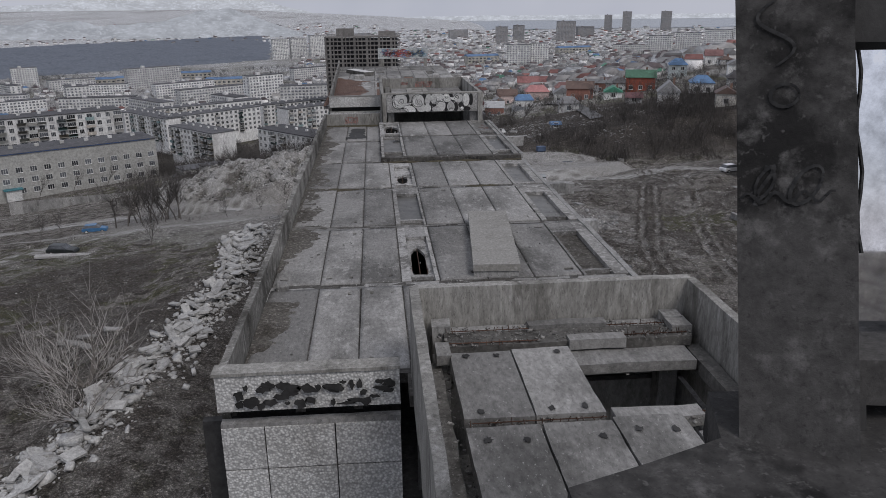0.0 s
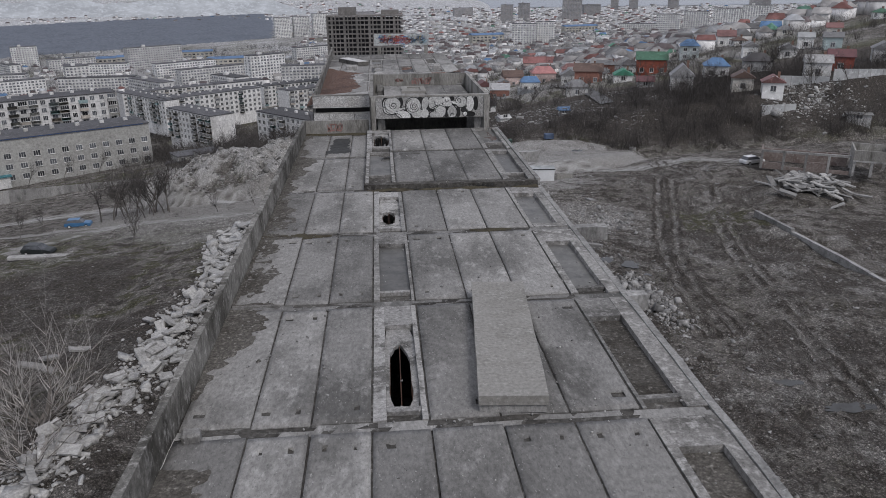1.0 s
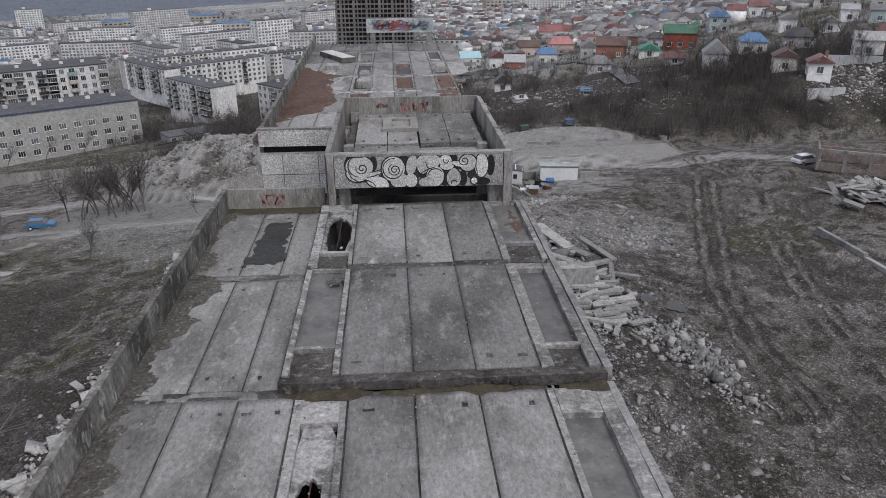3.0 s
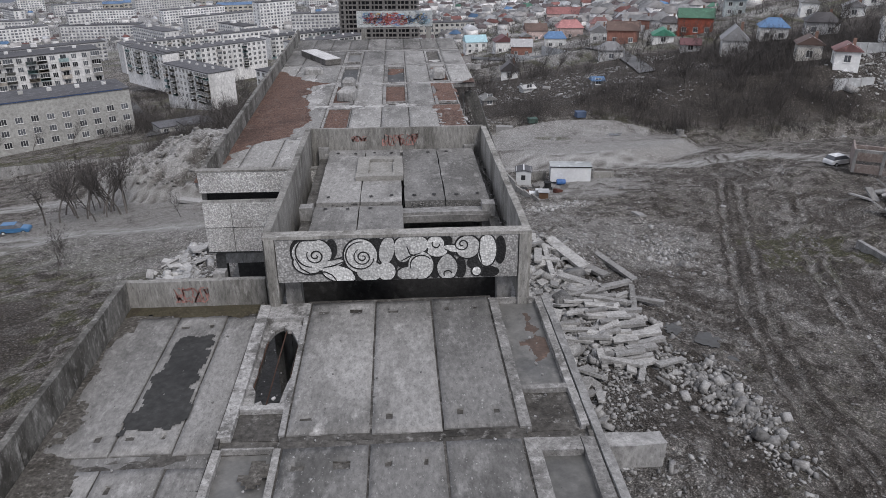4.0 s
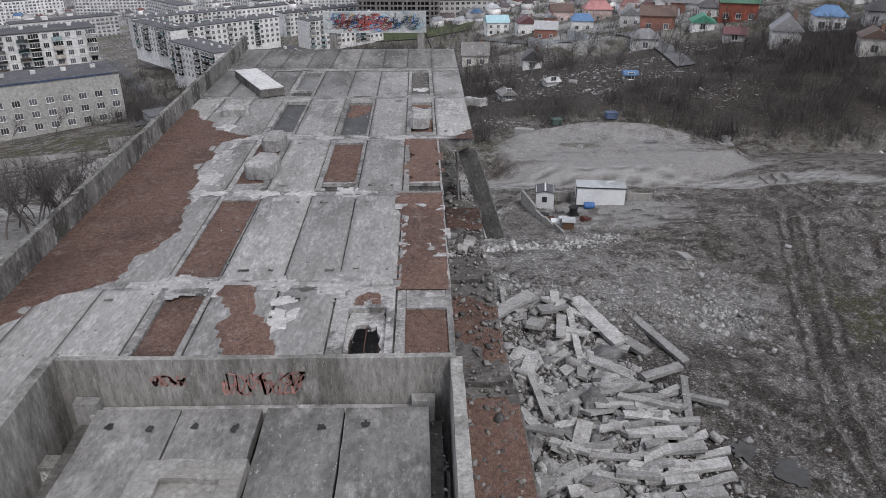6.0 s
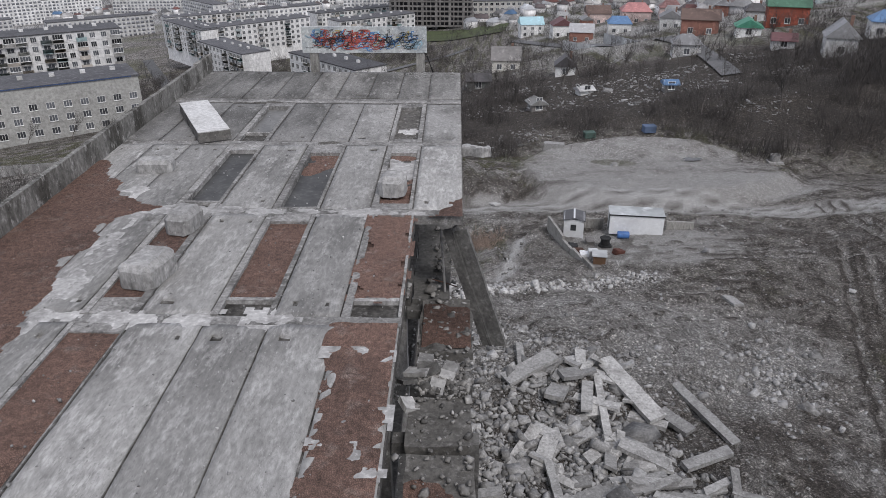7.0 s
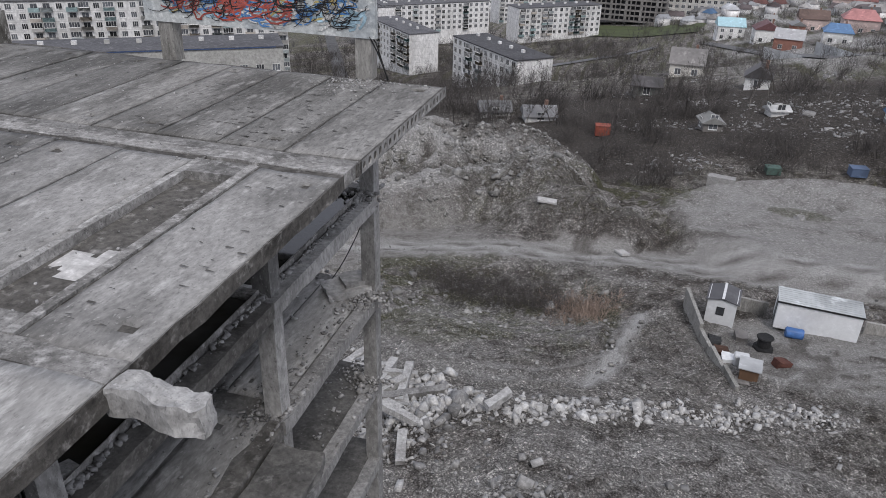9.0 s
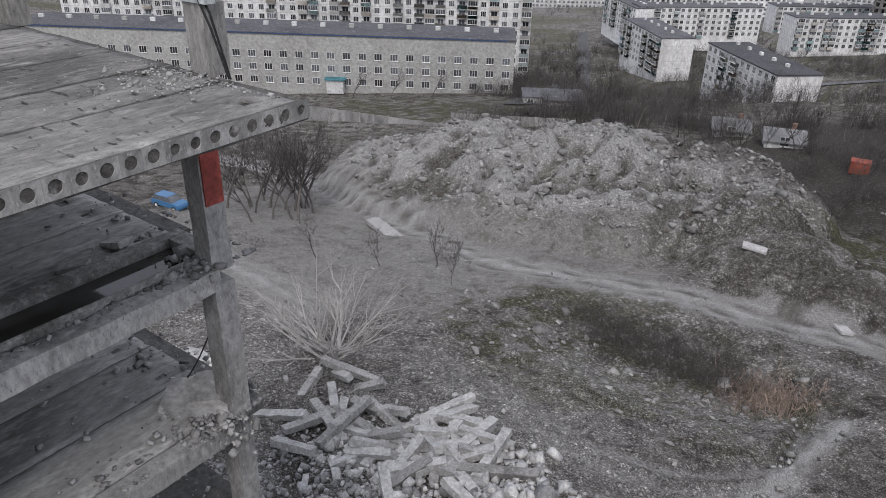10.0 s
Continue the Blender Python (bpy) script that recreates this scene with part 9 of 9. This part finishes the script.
# ---- the town farther off ----
def box_bag(x, y, z0, w, d, h, turn):
    n = len(x)
    c, s = np.cos(turn), np.sin(turn)
    v = np.repeat(CUBE[None], n, 0)
    v = v * np.stack([w, d, h], -1)[:, None, :]
    v[..., 2] += (h / 2)[:, None]
    X = v[..., 0] * c[:, None] - v[..., 1] * s[:, None] + x[:, None]
    Y = v[..., 0] * s[:, None] + v[..., 1] * c[:, None] + y[:, None]
    f = CUBE_FACES[None] + (np.arange(n) * 8)[:, None, None]
    return np.stack([X, Y, v[..., 2] + z0[:, None]], -1).reshape(-1, 3), f.reshape(-1, 4)


def roof_bag(x, y, z0, w, d, rise, turn):
    n = len(x)
    base = np.array([(-.55, -.55, 0), (.55, -.55, 0), (.55, .55, 0), (-.55, .55, 0), (-.5, 0, 1), (.5, 0, 1)])
    v = np.repeat(base[None], n, 0) * np.stack([w, d, rise], -1)[:, None, :]
    c, s = np.cos(turn)[:, None], np.sin(turn)[:, None]
    X, Y = v[..., 0] * c - v[..., 1] * s + x[:, None], v[..., 0] * s + v[..., 1] * c + y[:, None]
    f = np.array([(0, 1, 5, 4), (2, 3, 4, 5), (1, 2, 5, 5), (3, 0, 4, 4)])
    tri = np.array([(0, 1, 5), (0, 5, 4), (2, 3, 4), (2, 4, 5), (1, 2, 5), (3, 0, 4)])
    return np.stack([X, Y, v[..., 2] + z0[:, None]], -1).reshape(-1, 3), (tri[None] + (np.arange(n) * 6)[:, None, None]).reshape(-1, 3)


n = 11000
dist = 330 * np.exp(rng.uniform(0, 2.5, n))
ang = rng.uniform(-0.62, 0.75, n)
x, y = dist * np.sin(ang), dist * np.cos(ang)
house_zone = (np.where(x > 0.02 * y, 0.75, 0.4) > rng.uniform(0, 1, n)) & ((y > 520) & ((x > 0) | (y > 760)) | (x > 90) & (y > 330)) & (y < 3300 + 500 * (x < 0)) & ~((x < -0.12 * y) & (y > 1150) & (y < 2500)) & (np.hypot(x - 105, y - 516) > 25)
x, y = x[house_zone], y[house_zone]
n = len(x)
w, d, h, tr = rng.uniform(5, 9, n), rng.uniform(4.5, 7, n), rng.choice((2.6, 3.0, 4.8), n), rng.uniform(0, 3.14, n)
big_s = 1 + np.clip((y - 900) / 2500, 0, 1) * 0.6
w, d, h = w * big_s, d * big_s, h * big_s
z = plain(x, y) - 1
# far walls are extra pale: haze is put into their colour
FARWALL = surface("far_house_walls", (0.76, 0.75, 0.74), (0.5, 0.49, 0.48), (0.78, 0.78, 0.77), big=0.02, fine=0.3, island=True, spread=0.35, bump=0)
v, f = box_bag(x, y, z, w, d, h + 1, tr)
mesh_np("far_house_walls", v, f, FARWALL, "walls of the low houses across the town", "houses")
v, f = roof_bag(x, y, z + h + 1, w, d, np.minimum(w, d) * 0.4, tr)
roofs = [surface("far_roof", c, tuple(q * 0.7 for q in c), tuple(min(1, q * 1.3) for q in c), big=0.02, fine=0.2, island=True, spread=0.3, bump=0) for c in ((0.2, 0.2, 0.2), (0.12, 0.1, 0.1), (0.3, 0.29, 0.28), (0.2, 0.1, 0.09), (0.1, 0.18, 0.3), (0.09, 0.19, 0.14), (0.4, 0.41, 0.42))]
idx = np.repeat(rng.choice(7, n, p=(0.34, 0.24, 0.22, 0.05, 0.03, 0.02, 0.1)), 6)
mesh_np("far_house_roofs", v, f, roofs, "grey, brown and red roofs across the town", "houses", index=idx)


def far_blocks(name, x, y, L, d, storeys, turn, label, material):
    """Distant blocks, each with its wall, roof and window openings."""
    glass = tint("far_windows", (0.24, 0.25, 0.265), 0.4)
    for bx, by, bl, bd, bs, bt in zip(x, y, L, d, storeys, turn):
        z, h = float(plain(bx, by)) - 3, bs * 2.9 + 4
        t = thing(name, label, "building", pose(bx, by, z, 0, 0, math.degrees(bt)), "far blocks")
        part("wall", box(-bl / 2, bl / 2, -bd / 2, bd / 2, 0, h), material, t)
        rf = part("roof", box(-bl / 2 - 0.3, bl / 2 + 0.3, -bd / 2 - 0.3, bd / 2 + 0.3, h, h + 0.5), FELT, t)
        part("roof_hut", box(-bl * 0.2, -bl * 0.2 + 4, -2, 2, h + 0.5, h + 2.8), material, rf)
        px_, py_, pz_, pt_ = [], [], [], []
        sgn = 1 if math.cos(bt) * -bx + math.sin(bt) * -by > 0 else -1
        for st in range(bs):
            for q in range(int(bl / 3.4)):
                px_.append(-bl / 2 + (q + 0.5) * bl / int(bl / 3.4)); py_.append(-bd / 2); pt_.append(0.0); pz_.append(4 + st * 2.9)
            for q in range(max(1, int(bd / 4.5))):
                px_.append(sgn * bl / 2); py_.append(-bd / 2 + (q + 0.5) * bd / max(1, int(bd / 4.5))); pt_.append(math.pi / 2); pz_.append(4 + st * 2.9)
        n = len(px_)
        v, f = box_bag(np.array(px_), np.array(py_), np.array(pz_), rng.choice((1.3, 1.7, 2.4), n), np.full(n, 0.5), np.full(n, 1.6), np.array(pt_))
        mesh_np("glazing", v, f, glass, kind="stuff", parent=t)


r = random.Random(12)
xs, ys, Ls, ds, st, tn = [], [], [], [], [], []
for k in range(60):
    y = r.uniform(620, 1080)
    x = r.uniform(-0.62 * y, -0.02 * y)
    if any(abs(x - a) + abs(y - b) < 85 for a, b in zip(xs, ys)):
        continue
    xs.append(x); ys.append(y); Ls.append(r.choice((40, 60, 75))); ds.append(13); st.append(r.choice((5, 5, 5, 5, 9))); tn.append(r.choice((0.65, 0.7, -0.8, 0.1)))
# block walls likewise carry the distance haze as a paler tone
far_blocks("apartment_block", xs, ys, Ls, ds, st, tn, "pale panel block in the flat town", surface("far_panel_wall", (0.66, 0.655, 0.64), (0.52, 0.515, 0.5), (0.76, 0.755, 0.74), big=0.03, fine=0.3, spread=0.2, bump=0))
WHITEB = surface("white_tower_wall", (0.7, 0.695, 0.675), (0.58, 0.575, 0.56), (0.78, 0.775, 0.755), big=0.03, fine=0.3, spread=0.08, bump=0)
far_blocks("tower_block", (440, 480, 520, 556, 420, -218, -180, -140, -100, -524, -321, 180, 210), (1180, 1170, 1150, 1130, 1260, 1650, 1660, 1700, 1720, 1150, 815, 1000, 1010), (36, 36, 40, 40, 60, 34, 34, 40, 40, 34, 22, 30, 24), (16, 16, 16, 16, 14, 16, 16, 16, 16, 16, 16, 16, 16), (9, 10, 11, 12, 4, 14, 14, 15, 15, 9, 9, 9, 9), (-0.5, -0.5, -0.5, -0.5, -0.4, 0.3, 0.3, 0.3, 0.3, 0.5, 0.5, -0.3, -0.3), "white high-rise block above low houses", WHITEB)
far_blocks("tower_block", (450, 296, 362, 1133, 900, 960, 1500, 1560, 620, 700, 240, -60), (1850, 1880, 2010, 2990, 3000, 2950, 3050, 3100, 2300, 2600, 2400, 2300), (46, 30, 30, 40, 30, 34, 50, 50, 50, 60, 60, 50), (18, 18, 18, 20, 20, 20, 20, 20, 20, 16, 16, 16), (17, 14, 14, 26, 22, 26, 20, 24, 9, 9, 9, 9), (-0.2, -0.2, -0.2, -0.3, -0.3, -0.3, -0.4, -0.4, 0, 0, 0.2, 0.2), "grey tower block near the bay", surface("grey_tower_wall", (0.3, 0.29, 0.285), (0.24, 0.24, 0.24), (0.36, 0.36, 0.36), big=0.03, fine=0.3, spread=0.15, bump=0))
# the long halls with blue roofs
for x, y, L in ((-412, 1110, 72), (-349, 1120, 66), (-290, 1165, 60), (330, 1300, 60), (150, 1150, 50), (-200, 1010, 60)):
    t = thing("factory_hall", "long pale factory hall with a blue roof", "building", pose(x, y, float(plain(x, y)), 0, 0, 12), "factory halls")
    part("wall", box(-L / 2, L / 2, -9, 9, -4, 11), tint("hall_wall", (0.42, 0.4, 0.35)), t)
    part("roof", gable_roof(L, 18, 11, 2.5, 0.5), tint("hall_roof", (0.12, 0.2, 0.33)), t)
    for k in range(int(L / 6)):
        put_window(t, 3.4, 2.2, pose(-L / 2 + 3 + 6 * k, -9, 2.5), 3)
        put_window(t, 3.4, 2.2, pose(-L / 2 + 3 + 6 * k, -9, 6.5), 3)
# the unfinished grey tower
shell = thing("unfinished_tower", "unfinished grey concrete tower block with open storeys", "building", pose(-41, 549, -46, 0, 0, -3))
TOWERC = surface("raw_tower_concrete", (0.2, 0.19, 0.18), (0.13, 0.125, 0.12), (0.27, 0.26, 0.25), big=0.05, fine=0.6, bump=0.1, spread=0.1)
INNER_SHADE = tint("inner_shade", (0.035, 0.035, 0.04))
# near-black solid painted in for the shade inside the open storeys
part("core", box(2, 51, 2, 17, 0, 53), INNER_SHADE, shell)
for s in range(19):
    part("floor_slab", box(0, 53, 0, 19, s * 3, s * 3 + 0.9), TOWERC, shell)
for k in range(18):
    wd = (0.5, 1.6, 0.8)[k % 3]
    part("pier", box(k * 2.9, k * 2.9 + wd, 0.15, 1.2, 0, 54.5), TOWERC, shell)
for k in range(7):
    part("pier", box(0.15, 1.2, k * 3, k * 3 + 0.8, 0, 54.5), TOWERC, shell)
part("lift_head", box(8, 20, 5, 14, 54.9, 60), TOWERC, shell)
part("lift_head", box(38, 50, 5, 14, 54.9, 58), TOWERC, shell)

# dark woods on the flat beyond the blocks
gx, gy = np.meshgrid(np.linspace(0, 1, 120), np.linspace(0, 1, 60))
wy = 1180 + gy * (1150 + 450 * gx) + 420 * gx
wx = -0.56 * wy + gx * (0.56 - 0.13) * wy
rim = np.clip(np.minimum.reduce([gx * 12, (1 - gx) * 12, gy * 8, (1 - gy) * 8]), 0, 1)
wz = plain(wx, wy) - 4 + rim * (9 + 2.5 * fbm(wx, wy, 0.02, 3, 2) + 2.0 * rng.uniform(-1, 1, wx.shape))
idx = np.arange(wx.size).reshape(wx.shape)
# haze's blue-grey lift is part of the woods' colour
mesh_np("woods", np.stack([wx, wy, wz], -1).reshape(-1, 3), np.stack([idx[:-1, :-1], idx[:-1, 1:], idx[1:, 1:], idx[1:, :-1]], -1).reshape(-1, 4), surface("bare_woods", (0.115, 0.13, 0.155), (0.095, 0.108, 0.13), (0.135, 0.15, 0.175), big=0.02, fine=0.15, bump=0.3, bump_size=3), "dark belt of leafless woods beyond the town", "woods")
x, y = field_points(8500, -600, 900, 430, 1400, lambda x, y: (waves(x, y, 0.03, 4) > -0.3) & (np.abs(x) < 0.7 * y))
thicket("town_trees", x, y, rng.uniform(3, 7, len(x)), FARTWIG, "leafless street trees across the town", 9, 0.05, 2.0)

# the bay
bm = bmesh.new()
bm.faces.new([bm.verts.new(q) for q in ((-500, 3350, -91), (4500, 3350, -91), (4500, 5000, -91), (-500, 5000, -91))])
sea = bpy.data.materials.new("bay_water")
sea.use_nodes = True
sea.node_tree.nodes["Principled BSDF"].inputs["Base Color"].default_value = (0.2, 0.22, 0.24, 1)
sea.node_tree.nodes["Principled BSDF"].inputs["Roughness"].default_value = 0.25
tagged(part("water", bm, sea), "pale grey bay under an overcast sky", "water", kind="structure")


# hills beyond: flat sheets that glow, with haze painted into their colour
def backdrop(name, y0, x0, x1, base, tall, colour, seed):
    k = 90
    bm = bmesh.new()
    rows = []
    for i in range(k + 1):
        x = x0 + (x1 - x0) * i / k
        top = base + tall * (0.55 + 0.45 * noise.noise(Vector((i * 0.06, seed, 0))) + 0.08 * noise.noise(Vector((i * 0.4, seed, 2))))
        edge = min(1, 6 * i / k, 6 * (k - i) / k)
        rows.append([bm.verts.new((x, y0, base - 40)), bm.verts.new((x, y0 + 30, base + (top - base) * edge))])
    for a, b in zip(rows, rows[1:]):
        bm.faces.new((a[0], b[0], b[1], a[1]))
    m = bpy.data.materials.new("glowing_haze")
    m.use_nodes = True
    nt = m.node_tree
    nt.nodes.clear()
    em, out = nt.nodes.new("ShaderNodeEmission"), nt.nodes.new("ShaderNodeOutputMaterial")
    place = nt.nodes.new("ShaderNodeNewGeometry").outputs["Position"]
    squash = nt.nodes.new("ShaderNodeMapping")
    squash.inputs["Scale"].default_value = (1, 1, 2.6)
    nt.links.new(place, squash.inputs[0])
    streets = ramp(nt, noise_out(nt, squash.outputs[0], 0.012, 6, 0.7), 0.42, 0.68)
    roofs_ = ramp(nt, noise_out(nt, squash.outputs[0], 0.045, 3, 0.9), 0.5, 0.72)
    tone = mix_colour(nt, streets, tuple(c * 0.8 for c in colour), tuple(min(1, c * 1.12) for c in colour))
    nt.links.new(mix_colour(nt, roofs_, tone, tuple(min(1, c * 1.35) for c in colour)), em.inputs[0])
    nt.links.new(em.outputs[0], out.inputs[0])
    tagged(part(name, bm, m), "glowing backdrop of hills with haze in its colour", "hills", kind="structure")


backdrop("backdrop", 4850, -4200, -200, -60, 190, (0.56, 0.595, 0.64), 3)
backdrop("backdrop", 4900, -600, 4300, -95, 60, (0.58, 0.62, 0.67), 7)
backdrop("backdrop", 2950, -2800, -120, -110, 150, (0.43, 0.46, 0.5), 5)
